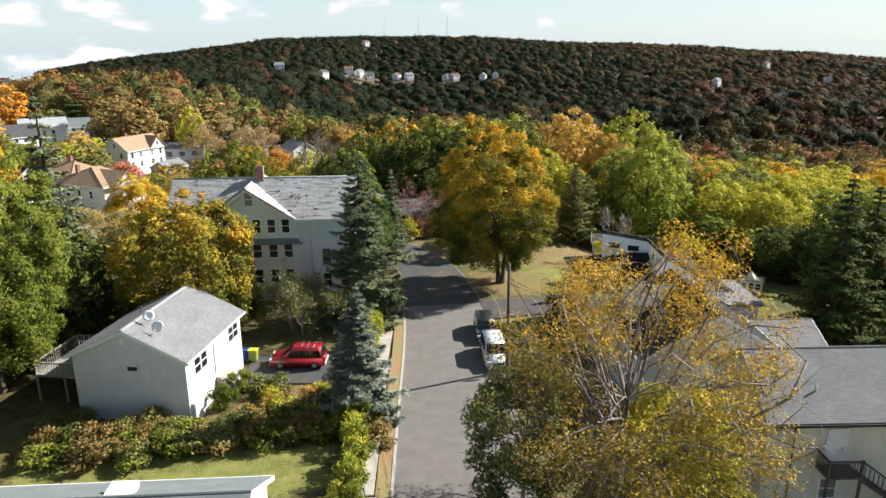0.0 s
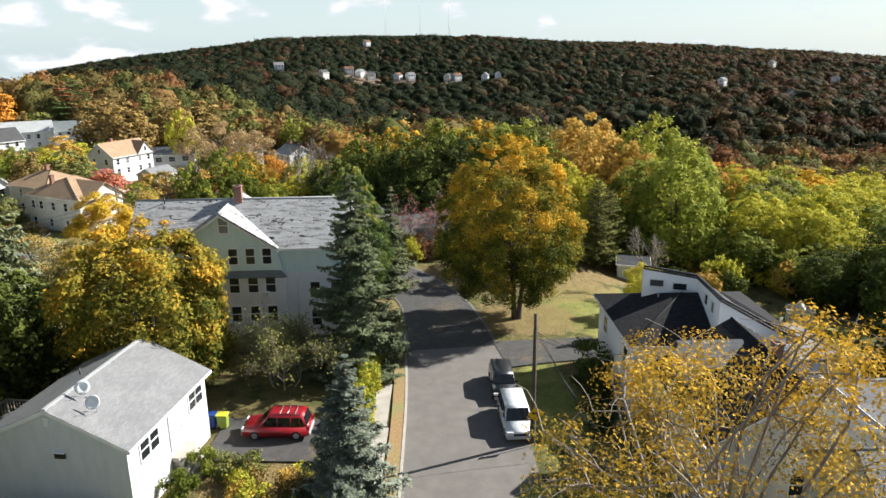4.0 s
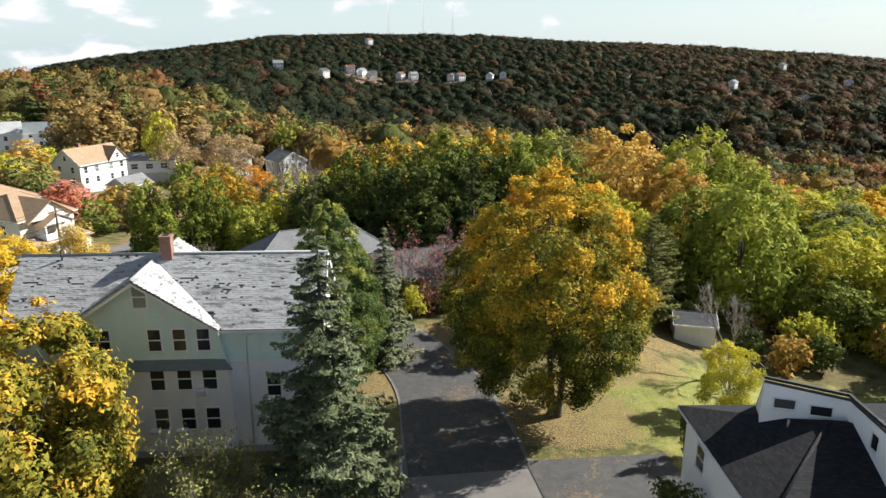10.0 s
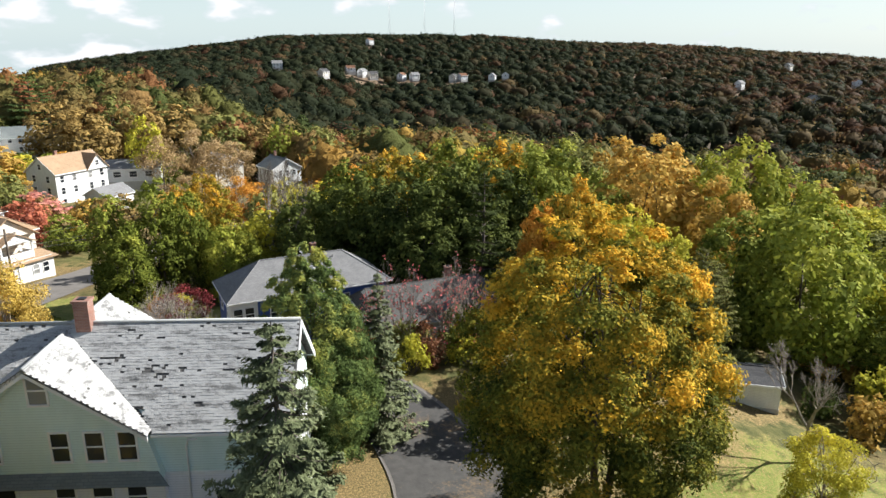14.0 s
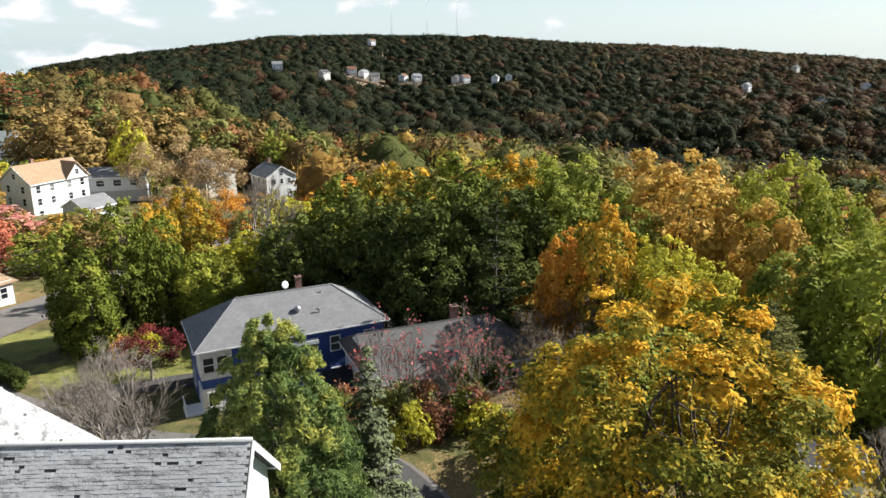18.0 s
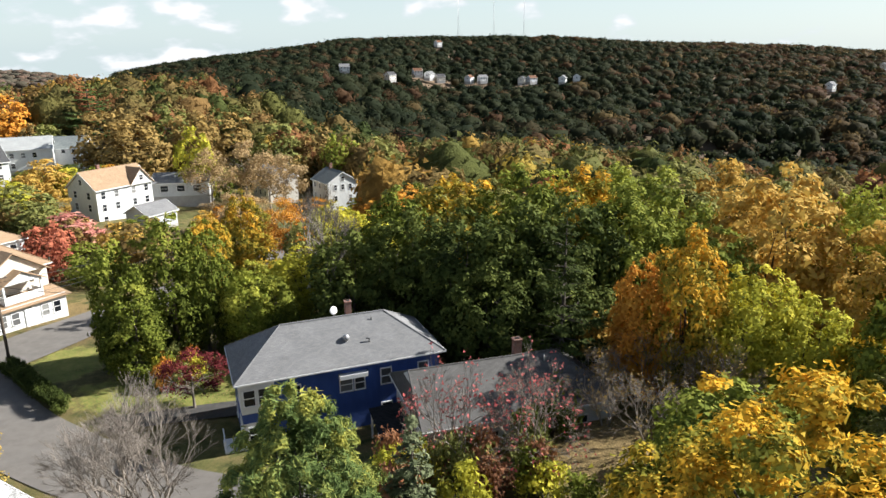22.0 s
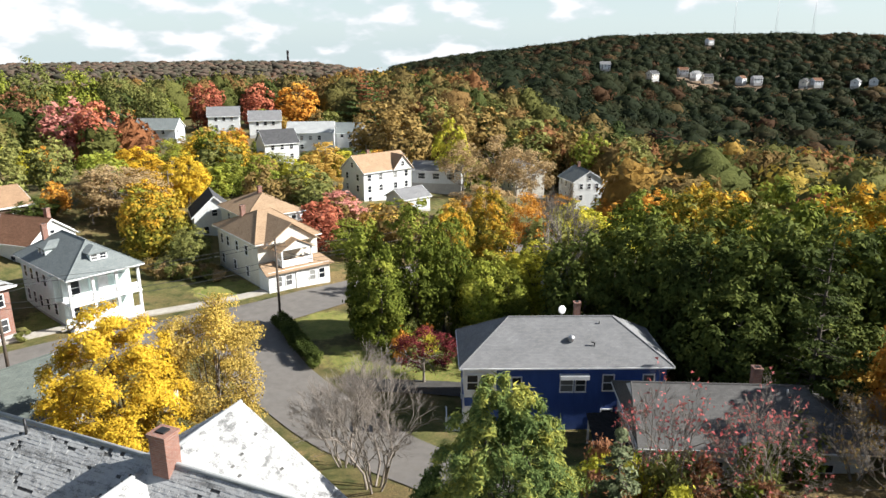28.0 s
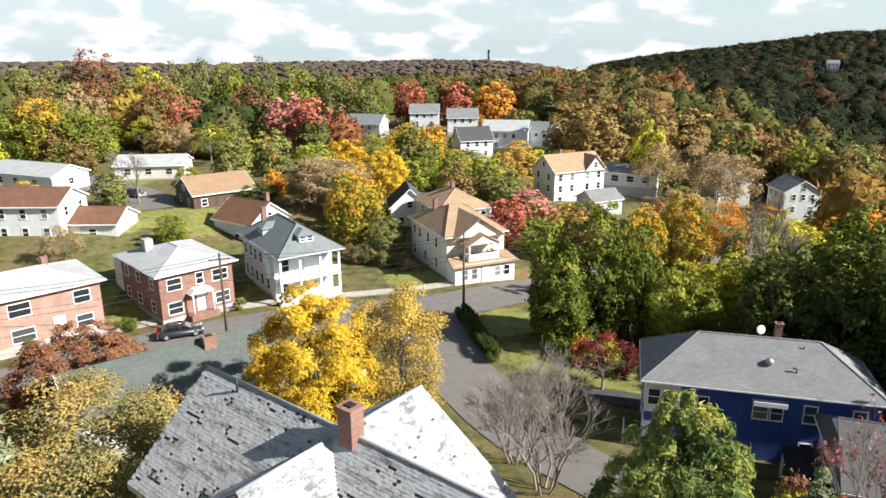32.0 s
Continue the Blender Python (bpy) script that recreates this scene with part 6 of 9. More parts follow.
# ---- trees ----
def leaf_mesh(name, C, N, S, rng, mat, aspect=0.72, tint=None, fine=False):
    """One small leaf or spray at each centre C, facing N, of length S: four-cornered, or three-cornered if fine."""
    n = len(C)
    N = N / np.linalg.norm(N, axis=1)[:, None]
    T = np.cross(N, rng.normal(size=(n, 3)))
    T /= np.linalg.norm(T, axis=1)[:, None]
    B = np.cross(N, T)
    S = np.broadcast_to(np.asarray(S, float), (n,))[:, None]
    k = 3 if fine else 4
    w = aspect * rng.uniform(0.4, 0.62, (n, 1))
    lift = N * S * 0.1
    if fine:
        V = np.stack([C - T * S * 0.5 - B * S * w, C + T * S * 0.62, C - T * S * rng.uniform(0.0, 0.3, (n, 1)) + B * S * w + lift], 1)
    else:
        V = np.stack([C - T * S * 0.5, C - B * S * w + lift + T * S * 0.06, C + T * S * 0.5, C + B * S * w + lift + T * S * 0.06], 1)
    me = bpy.data.meshes.new(name)
    me.vertices.add(n * k); me.loops.add(n * k); me.polygons.add(n)
    me.vertices.foreach_set("co", V.astype(np.float32).ravel())
    me.loops.foreach_set("vertex_index", np.arange(n * k, dtype=np.int32))
    me.polygons.foreach_set("loop_start", np.arange(n, dtype=np.int32) * k)
    a = me.attributes.new("tint", 'FLOAT', 'FACE')
    a.data.foreach_set("value", np.asarray(np.full(n, 0.5) if tint is None else tint, np.float32))
    me.materials.append(mat)
    me.update(calc_edges=True)
    return me


def unit(rng, n):
    v = rng.normal(size=(n, 3))
    return v / np.linalg.norm(v, axis=1)[:, None]


def round_dirs(rng, n, low):
    z, a = rng.uniform(low, 1.0, n), rng.uniform(0, math.tau, n)
    w = np.sqrt(np.clip(1 - z ** 2, 0.0004, 1))
    return np.stack([np.cos(a) * w, np.sin(a) * w, z], 1)


def lobed(rng, u, boughs=20, sprays=70, low=-0.55, rise=0.48):
    """Radii, normals and boughs' tones of a round crown in the directions u, swollen by boughs and by smaller sprays."""
    n = len(u)
    rad, grad, tone = np.full(n, 1.0 - rise * 0.85), np.zeros((n, 3)), np.zeros(n)
    for m, amp, wid, share in ((boughs, rise, 1.5 / boughs, 0.62), (sprays, rise * 0.45, 1.3 / sprays, 0.38)):
        L = unit(rng, m)
        L[:, 2] = np.linspace(low, 0.97, m) + rng.normal(0, 0.08, m)
        g = np.arange(m) * 2.39996 + rng.normal(0, 0.5, m)
        lw = np.sqrt(np.clip(1 - L[:, 2] ** 2, 0.02, 1))
        L[:, 0], L[:, 1] = np.cos(g) * lw, np.sin(g) * lw
        L /= np.linalg.norm(L, axis=1)[:, None]
        size = amp * rng.uniform(0.5, 1.25, m)
        D = u @ L.T
        E = size * np.exp(-(1 - D) / wid)
        k = E.argmax(1)
        e = E[np.arange(n), k]
        rad += e
        grad += (L[k] - D[np.arange(n), k][:, None] * u) * (e / wid)[:, None]
        tone += share * rng.uniform(0, 1, m)[k]
    rad /= np.percentile(rad, 85)
    N = u - 0.9 * grad / rad[:, None]
    return rad, N / np.linalg.norm(N, axis=1)[:, None], tone


def clumps(rng, R, z0, z1, nc, lean=0.0, rag=1.0):
    """Centres and radii of the leafy tufts of an open crown between z0 and z1: great boughs, each set with smaller tufts."""
    nl = max(7, nc // 6)
    d = unit(rng, nl)
    d[:, 2] = np.linspace(-0.8, 0.97, nl) + rng.normal(0, 0.08, nl)
    g = np.arange(nl) * 2.39996 + rng.normal(0, 0.35, nl)
    w = np.sqrt(np.clip(1 - d[:, 2] ** 2, 0.02, 1))
    d[:, 0], d[:, 1] = np.cos(g) * w, np.sin(g) * w
    f = rng.uniform(0.46, 0.68, (nl, 1)) * rag
    lob = d * f * np.array([R, R, (z1 - z0) / 2]) + np.array([lean, 0, (z0 + z1) / 2])
    rl = R * rng.uniform(0.28, 0.46, nl)
    k = np.concatenate([np.arange(nl), rng.choice(nl, nc - nl, p=rl ** 2 / (rl ** 2).sum())]) if nc > nl else np.arange(nl)
    e = unit(rng, len(k)) + d[k] * 0.55 + np.array([0, 0, 0.25])
    e /= np.linalg.norm(e, axis=1)[:, None]
    c = lob[k] + e * rl[k][:, None] * rng.uniform(0.35, 0.95, (len(k), 1)) * np.array([1, 1, 0.85])
    return c, R * rng.uniform(0.14, 0.28, len(k))


def leaves_on(rng, c, r, n, size, flat=0.78):
    k = rng.choice(len(c), n, p=r ** 2 / (r ** 2).sum())
    d = unit(rng, n)
    d[:, 2] = d[:, 2] + 0.22
    d /= np.linalg.norm(d, axis=1)[:, None]
    C = c[k] + d * r[k][:, None] * np.array([1, 1, flat]) * np.where(rng.uniform(size=(n, 1)) < 0.85, rng.uniform(0.78, 1.08, (n, 1)), rng.uniform(0.3, 0.8, (n, 1)))
    N = d * 0.9 + unit(rng, n) * 0.6 + np.array([0, 0, 0.2])
    return C, N, size * rng.uniform(0.7, 1.35, n)


def limb(bm, rng, a, b, r0, r1, sides=5, bend=0.12, k=4):
    a, b = Vector(a), Vector(b)
    L = (b - a).length
    pts, rad = [], []
    off = Vector(rng.normal(size=3)) * L * bend
    for i in range(k + 1):
        t = i / k
        p = a.lerp(b, t) + off * math.sin(t * math.pi) + Vector((0, 0, L * 0.10 * math.sin(t * math.pi)))
        pts.append(p)
        rad.append(r0 + (r1 - r0) * t ** 0.8)
    tube_into(bm, pts, rad, sides, cap=False)
    return pts


def trunk_mesh(name, rng, R, z0, z1, tr, c, mat, nlimb=10, fork=False, twigs=0):
    bm = bmesh.new()
    top = z0 + (z1 - z0) * 0.55
    stems = [(0, 0)] if not fork else [(-0.35, 0.1), (0.4, -0.1)]
    heads = []
    for sx, sy in stems:
        q = []
        n = 7
        for i in range(n + 1):
            t = i / n
            q.append(Vector((sx * (0.4 + 2.2 * t) + rng.normal() * 0.05 * t * R * 0.3, sy * (0.4 + 2 * t) + rng.normal() * 0.05 * t * R * 0.3, -0.4 + (top + 0.4) * t)))
        rad = [tr * (1.55 if i == 0 else 1.12 - 0.95 * i / n + 0.03) / (1 if not fork else 1.3) for i in range(n + 1)]
        tube_into(bm, q, rad, 9, cap=False)
        heads.append((q, rad))
    order = np.argsort(-np.linalg.norm(c - c.mean(0), axis=1))[:nlimb]
    for j, i in enumerate(order):
        q, rad = heads[j % len(heads)]
        s = min(len(q) - 2, 3 + j % 4)
        pts = limb(bm, rng, q[s], c[i], rad[s] * 0.55, 0.03 * max(1, tr * 4))
        for _ in range(twigs):
            p = pts[rng.integers(2, 5)]
            e = p + Vector(unit(rng, 1)[0]) * R * 0.28
            e.z = max(e.z, z0 * 0.8)
            limb(bm, rng, p, e, 0.035, 0.01, 3, 0.1, 3)
    return bm_fast(name, bm, mat)


def bm_fast(name, bm, mat):
    me = bpy.data.meshes.new(name)
    bm.to_mesh(me); bm.free()
    me.materials.append(mat)
    for p in me.polygons:
        p.use_smooth = True
    return me


PROTO = {}


def boughs(rng, R, z0, H, nb, n, size, lean=0.0):
    """Leaves of a closed crown: many leafy boughs, each a ragged dome, on an uneven egg-shaped outline, with dark gaps between."""
    k = np.arange(nb)
    up = np.linspace(-0.72, 0.98, nb) + rng.normal(0, 0.05, nb)
    up = np.clip(up, -0.8, 1.0)
    a = k * 2.39996 + rng.normal(0, 0.3, nb)
    w = np.sqrt(np.clip(1 - up ** 2, 0.0, 1))
    u = np.stack([np.cos(a) * w, np.sin(a) * w, up], 1)
    swell = 1 + 0.07 * np.sin(a * 1.0 + rng.uniform(0, 6)) * w + 0.06 * np.sin(a * 2.0 + 3 * up + rng.uniform(0, 6))
    half = (H - z0) / 2
    area = 4 * math.pi * ((R ** 3.2 + 2 * (R * half) ** 1.6) / 3) ** 0.625
    rb = rng.uniform(0.65, 1.35, nb) * 1.05 * math.sqrt(area / nb / math.pi)
    rb *= 0.8 + 0.3 * w
    mid = z0 + (H - z0) * 0.45
    f = rng.uniform(0.76, 1.04, nb) * swell
    tall = np.where(up > 0, H - mid, mid - z0)
    c = np.stack([u[:, 0] * (R * f - rb * 0.8), u[:, 1] * (R * f - rb * 0.8), up * (tall * np.minimum(f, 1.0) - rb * 0.6)], 1)
    c[:, :2] *= (1 - 0.2 * np.clip(-up, 0, 1))[:, None] * (1 + 0.16 * np.clip(up, 0, 1))[:, None]
    c += np.array([0, 0, mid])
    pick = rng.choice(nb, n, p=rb ** 2 / (rb ** 2).sum())
    d = unit(rng, n) + 0.75 * u[pick] + np.array([0, 0, 0.45])
    d /= np.linalg.norm(d, axis=1)[:, None]
    # each bough is broken into sprays
    ph = rng.uniform(0, 6.28, (nb, 3))[pick]
    spray = 1 + 0.2 * np.sin(5 * d[:, 0] + ph[:, 0]) * np.sin(5 * d[:, 1] + ph[:, 1]) + 0.14 * np.sin(11 * d[:, 2] + ph[:, 2])
    deep = rng.uniform(size=n)
    rad = rb[pick] * spray * np.where(deep < 0.6, rng.uniform(0.85, 1.08, n), rng.uniform(0.3, 1.35, n))
    C = c[pick] + d * rad[:, None] * np.array([1, 1, 0.78])
    core = rng.uniform(size=n) < 0.1
    C[core] = np.array([0, 0, mid]) + (C[core] - np.array([0, 0, mid])) * rng.uniform(0.45, 0.85, (core.sum(), 1))
    wide = R / np.percentile(np.hypot(C[:, 0], C[:, 1]), 97)
    hi, lo = np.percentile(C[:, 2], 99.7), np.percentile(C[:, 2], 1)
    for q in (C, c):
        q[:, :2] *= wide
        q[:, 2] = z0 + (q[:, 2] - lo) / (hi - lo) * (H - z0)
        q[:, 0] += lean
    N = d + unit(rng, n) * 0.6 + np.array([0, 0, 0.1])
    # Tone rises with height: turned tops, and light from above put into colour.
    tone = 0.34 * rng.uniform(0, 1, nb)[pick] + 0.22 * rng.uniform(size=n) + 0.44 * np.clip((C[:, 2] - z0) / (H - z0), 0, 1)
    return C, N, size * rng.uniform(0.7, 1.35, n), tone, c


def broadleaf(key, seed, R, H, z0, n, size, nc=34, tr=0.25, nlimb=10, fork=False, bark="bark", lean=0.0, rag=1.0, twigs=0, top=0.0, full=True, fine=True, tuft=1.0, slim=0.72):
    """A leafy tree; full: a closed round crown, else an open one of separate tufts."""
    rng = np.random.default_rng(seed)
    if full:
        C, N, S, tone, c = boughs(rng, R, z0, H, nc, n, size, lean)
        c = c * np.array([0.8, 0.8, 0.84])
    else:
        c, r = clumps(rng, R, z0, H, nc, lean, rag)
        C, N, S = leaves_on(rng, c, r * tuft, n, size)
        # Upper tufts take lighter tones: turned leaf, plus top light in the colour.
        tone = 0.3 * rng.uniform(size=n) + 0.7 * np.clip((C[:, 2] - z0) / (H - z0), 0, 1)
    if top:
        for q in (C, c):
            q[:, :2] *= (1 - top * np.clip((q[:, 2:3] - z0) / (H - z0) - 0.3, 0, 1))
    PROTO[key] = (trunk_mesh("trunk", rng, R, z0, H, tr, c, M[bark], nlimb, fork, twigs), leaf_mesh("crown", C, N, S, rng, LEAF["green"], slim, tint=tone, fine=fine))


def conifer(key, seed, R, H, n, size, z0=0.6, droop=0.25, power=0.85, whorls=26, per=9, ragged=0.25):
    """A spruce: whorls of drooping branches hung with short needle sprays."""
    rng = np.random.default_rng(seed)
    bm = bmesh.new()
    tube_into(bm, [(0, 0, -0.3), (0, 0, H * 0.5), (0, 0, H * 0.98)], [0.022 * H, 0.012 * H, 0.02], 7, cap=False)
    Cs, Ns, Ss = [], [], []
    total = whorls * per
    for w in range(whorls):
        f = (w + rng.uniform(-0.3, 0.3)) / whorls
        z = z0 + (H - z0) * f
        rr = R * max(0.03, 1 - f) ** power
        for b in range(per):
            a = rng.uniform(0, math.tau)
            ln = rr * rng.uniform(1 - ragged * 1.6, 1 + ragged)
            m = max(4, int(n / total * (0.35 + 1.3 * (1 - f))))
            t = rng.uniform(0.08, 1, m) ** 0.7
            side = rng.normal(0, 0.16, m) * ln * (1.1 - 0.7 * t)
            hx, hy = math.cos(a), math.sin(a)
            x = hx * t * ln - hy * side
            y = hy * t * ln + hx * side
            zz = z - droop * ln * np.sin(t * 1.9) + 0.12 * ln * t ** 3 - np.abs(rng.normal(0, 0.06, m)) * (0.4 + ln * 0.2) - 0.35 * np.abs(side)
            Cs.append(np.stack([x, y, zz], 1))
            Ns.append(np.stack([hx * 0.55 + rng.normal(0, 0.28, m) - hy * side * 0.5, hy * 0.55 + rng.normal(0, 0.28, m) + hx * side * 0.5, rng.uniform(0.5, 1.2, m)], 1))
            Ss.append(size * rng.uniform(0.6, 1.3, m) * (0.6 + 0.5 * (1 - f)))
            if ln > 0.5:
                tube_into(bm, [(0, 0, z), (hx * ln * 0.5, hy * ln * 0.5, z - droop * ln * 0.8), (hx * ln * 0.9, hy * ln * 0.9, z - droop * ln * 0.95)], [0.03 + 0.012 * ln, 0.02, 0.008], 3, cap=False)
    PROTO[key] = (bm_fast("trunk", bm, M["bark"]), leaf_mesh("crown", np.concatenate(Cs), np.concatenate(Ns), np.concatenate(Ss), rng, LEAF["spruce"], 0.36, fine=True))


def bare(key, seed, H, R, depth=5, n=0, size=0.22, bark="bark_grey", stems=1, loose=1.3, high=0.0, spread=0.45, tufted=1.0, thick=1.0):
    """A leafless tree, forking again and again; n leaves still hang on it."""
    rng = np.random.default_rng(seed)
    bm, twig = bmesh.new(), bmesh.new()
    tips = []

    def grow(p, d, ln, r, lev):
        e = p + d * ln
        mid = p.lerp(e, 0.5) + Vector(rng.normal(size=3)) * ln * 0.05
        tube_into(bm if lev > 2 else twig, [p, mid, e], [r, r * 0.82, r * 0.62], 6 if lev > 2 else 3, cap=False)
        if lev == 0:
            tips.append(e)
            return
        if lev < 3:
            tips.append(e)
        for _ in range(3 if lev > 1 else 8):
            q = (d + Vector(unit(rng, 1)[0]) * (0.62 if lev < depth else 0.75) + Vector((0, 0, 0.14))).normalized()
            s = rng.uniform(0.55, 1.0)
            grow(p + (e - p) * s if s > 0.6 else e, q, ln * rng.uniform(0.6, 0.84), r * 0.6, lev - 1)

    for s in range(stems):
        a = s * 2.4 + 0.5
        d = Vector((math.cos(a) * spread * (stems > 1), math.sin(a) * spread * (stems > 1), 1)).normalized()
        grow(Vector((0.18 * math.cos(a), 0.18 * math.sin(a), -0.2)), d, H * (0.3 if stems < 2 else 0.2), 0.0155 * thick * H / stems ** 0.4, depth)
    me, tw = bm_fast("trunk", bm, M[bark]), bm_fast("twig_crown", twig, M[bark])
    top = max(v.co.z for v in tw.vertices)
    rad = np.percentile([math.hypot(v.co.x, v.co.y) for v in tw.vertices], 96)
    sc = Matrix.Diagonal((R / rad, R / rad, H / top, 1))
    me.transform(sc)
    tw.transform(sc)
    cm = None
    if n:
        P = np.array([sc @ t for t in tips])
        k = rng.choice(len(P), n, p=(lambda q: q / q.sum())((0.25 + (P[:, 2] / H) ** 2 * high) * np.where(rng.uniform(size=len(P)) < tufted, 1.0, 0.08)))
        C = P[k] + rng.normal(0, size * loose, (n, 3))
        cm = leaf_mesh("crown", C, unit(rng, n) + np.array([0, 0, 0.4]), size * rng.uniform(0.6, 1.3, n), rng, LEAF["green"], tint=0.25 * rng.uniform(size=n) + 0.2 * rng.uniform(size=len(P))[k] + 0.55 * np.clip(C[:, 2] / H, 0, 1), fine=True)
    PROTO[key] = (me, cm, tw)


def shrub(key, seed, R, H, n, size, nc=16):
    rng = np.random.default_rng(seed)
    c, r = clumps(rng, R, 0.0, H, nc)
    c[:, 2] = np.clip(c[:, 2], 0.15 * H, None)
    C, N, S = leaves_on(rng, c, r * 1.15, n, size)
    C += rng.normal(0, 0.14, C.shape)
    C[:, 2] = np.abs(C[:, 2])
    bm = bmesh.new()
    for i in range(6):
        limb(bm, rng, (0.1 * math.cos(i), 0.1 * math.sin(i), -0.2), c[i], 0.05, 0.012, 4)
    PROTO[key] = (bm_fast("stem", bm, M["bark"]), leaf_mesh("crown", C, N, S, rng, LEAF["green"], fine=True))


def plant(name, key, x, y, leafs, label, h=None, wide=None, rot=None, z=None, group="", category="tree", proto_h=None):
    """A tree of a kind at a place; h, wide: its true height and crown radius."""
    tm, cm = PROTO[key][:2]
    R0, H0 = SIZE[key]
    rot = (x * 37.7 + y * 91.3) % 360 if rot is None else rot
    s = (1 if wide is None else wide / R0, 1 if h is None else h / H0)
    ob = thing(name, x, y, ground_z(x, y) if z is None else z, rot, label, category, group)
    ob.scale = (s[0], s[0], s[1])
    link(tm.name.split(".")[0], tm, ob)
    if len(PROTO[key]) > 2:
        link("twig_crown", PROTO[key][2], ob)
    if cm is not None:
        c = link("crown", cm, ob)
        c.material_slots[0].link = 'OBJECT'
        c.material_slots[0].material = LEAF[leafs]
    return ob


SIZE = {}


def kind(fn, key, seed, R, H, *a, **k):
    fn(key, seed, R, H, *a, **k)
    SIZE[key] = (R, H)


kind(broadleaf, "maple_big", 11, 6.4, 18, 3.0, 130000, 0.18, nc=340, tr=0.3, nlimb=22, fork=True, twigs=1, lean=-1.3)
kind(broadleaf, "maple_round", 12, 6.4, 12.5, 1.2, 52000, 0.25, nc=210, tr=0.28, nlimb=14)
kind(broadleaf, "yellow_tall", 14, 4.4, 14.5, 1.0, 80000, 0.155, nc=220, tr=0.22, nlimb=10, top=0.12)
kind(broadleaf, "thin_gold", 15, 4.2, 14.5, 1.5, 27000, 0.15, nc=170, tuft=0.85, tr=0.2, nlimb=30, twigs=3, bark="bark_grey", full=False)
for i in range(5):
    kind(broadleaf, "mid%d" % i, 20 + i, 5.0, 13, 0.6, 9000, 0.43, nc=(100, 84, 120, 92, 110)[i], tr=0.24, nlimb=6)
for i in range(3):
    kind(broadleaf, "tall%d" % i, 30 + i, 4.6, 17, 1.5, 9000, 0.43, nc=100 + 12 * i, tr=0.26, nlimb=6, top=0.3)
for i in range(2):
    kind(broadleaf, "sparse%d" % i, 40 + i, 4.6, 12.5, 2.5, 3300, 0.32, nc=70, tr=0.2, nlimb=16, twigs=3, rag=1.1, bark="bark_grey", full=False)
for i in range(4):
    kind(broadleaf, "far%d" % i, 50 + i, 5.0, 13, 0.4, 1700, 0.84, nc=48 + 5 * i, tr=0.22, nlimb=4)
for i in range(3):
    kind(broadleaf, "back%d" % i, 55 + i, 5.0, 13, 0.4, 4200, 0.5, nc=60 + 8 * i, tr=0.22, nlimb=4)
kind(conifer, "spruce_big", 60, 4.0, 16.5, 74000, 0.36, droop=0.32, power=0.64, whorls=30, per=11, z0=0.9, ragged=0.3)
kind(conifer, "spruce_small", 61, 2.7, 9.8, 38000, 0.29, droop=0.1, power=0.82, whorls=26, per=11, ragged=0.28)
kind(conifer, "spruce_mid", 62, 2.6, 11, 12000, 0.38, droop=0.2, whorls=24, per=8)
kind(broadleaf, "pine_big", 63, 4.4, 14, 0.8, 110000, 0.27, nc=380, tr=0.2, nlimb=10, top=0.8, slim=0.2)
kind(conifer, "pine_far", 64, 5.0, 17, 7000, 0.65, droop=-0.05, power=0.6, whorls=16, per=8, z0=2.0, ragged=0.4)
kind(conifer, "cedar", 65, 2.6, 10.5, 22000, 0.3, droop=-0.35, power=0.45, whorls=26, per=10, z0=0.3)


def kind_bare(key, seed, R, H, **k):
    bare(key, seed, H, R, **k)
    SIZE[key] = (R, H)


kind(broadleaf, "walnut", 13, 7.0, 15.5, 1.2, 36000, 0.125, nc=260, tuft=0.62, tr=0.26, nlimb=90, twigs=4, rag=1.22, bark="bark_grey", full=False)
kind(broadleaf, "thin_bush", 16, 3.4, 9, 0.3, 13000, 0.17, nc=150, tuft=0.75, tr=0.12, nlimb=30, twigs=3, bark="bark_grey", full=False)
kind_bare("bare_small", 70, 3.4, 7.0, depth=5, stems=6, thick=0.85)
kind_bare("bare_tall", 71, 3.6, 12.0, depth=5)
kind_bare("bare_red", 72, 3.8, 8.5, depth=5, n=420, size=0.22, stems=4, loose=0.9, tufted=0.1, thick=0.7)
kind_bare("bare_shrub", 73, 4.0, 5.2, depth=5, n=6500, size=0.14, stems=5, loose=1.8, thick=0.8)
for i in range(3):
    kind(shrub, "shrub%d" % i, 80 + i, 1.1, 1.5, 820, 0.2)
kind(shrub, "bush", 84, 1.3, 2.4, 2600, 0.19, nc=22)

# the trees that the path passes
plant("maple_tree", "maple_big", 9.2, 57.8, "maple", "large forked maple turning from green to gold", 17.1, 6.5, rot=0)
plant("maple_tree", "maple_round", -19.8, 44.8, "maple2", "round maple with orange-gold and green leaves", 12.8, 6.6)
plant("walnut_tree", "walnut", 10.9, 16.2, "walnut", "half-bare tree with golden leaves on grey boughs", 16.4, 7.6)
plant("thin_tree", "thin_bush", 6.2, 18.2, "olive", "thin tree with olive leaves on grey stems", 10.0, 3.8)
plant("thin_tree", "thin_bush", 13.4, 15.2, "lime", "thin tree with yellow-green leaves on grey stems", 10.5, 3.6)
plant("spruce_tree", "spruce_big", -5.0, 47.6, "spruce", "tall grey-green spruce with drooping boughs", 16.3, 4.0)
plant("spruce_tree", "spruce_small", -3.7, 29.0, "bluespruce", "blue spruce beside the driveway", 10.0, 3.0)
plant("spruce_tree", "spruce_mid", -3.0, 67.5, "spruce", "slender dark spruce at the bend of the road", 11.5, 2.6)
plant("pine_tree", "pine_big", -6.9, 64.6, "pine", "bushy pine with yellowing needles", 13.4, 4.5)
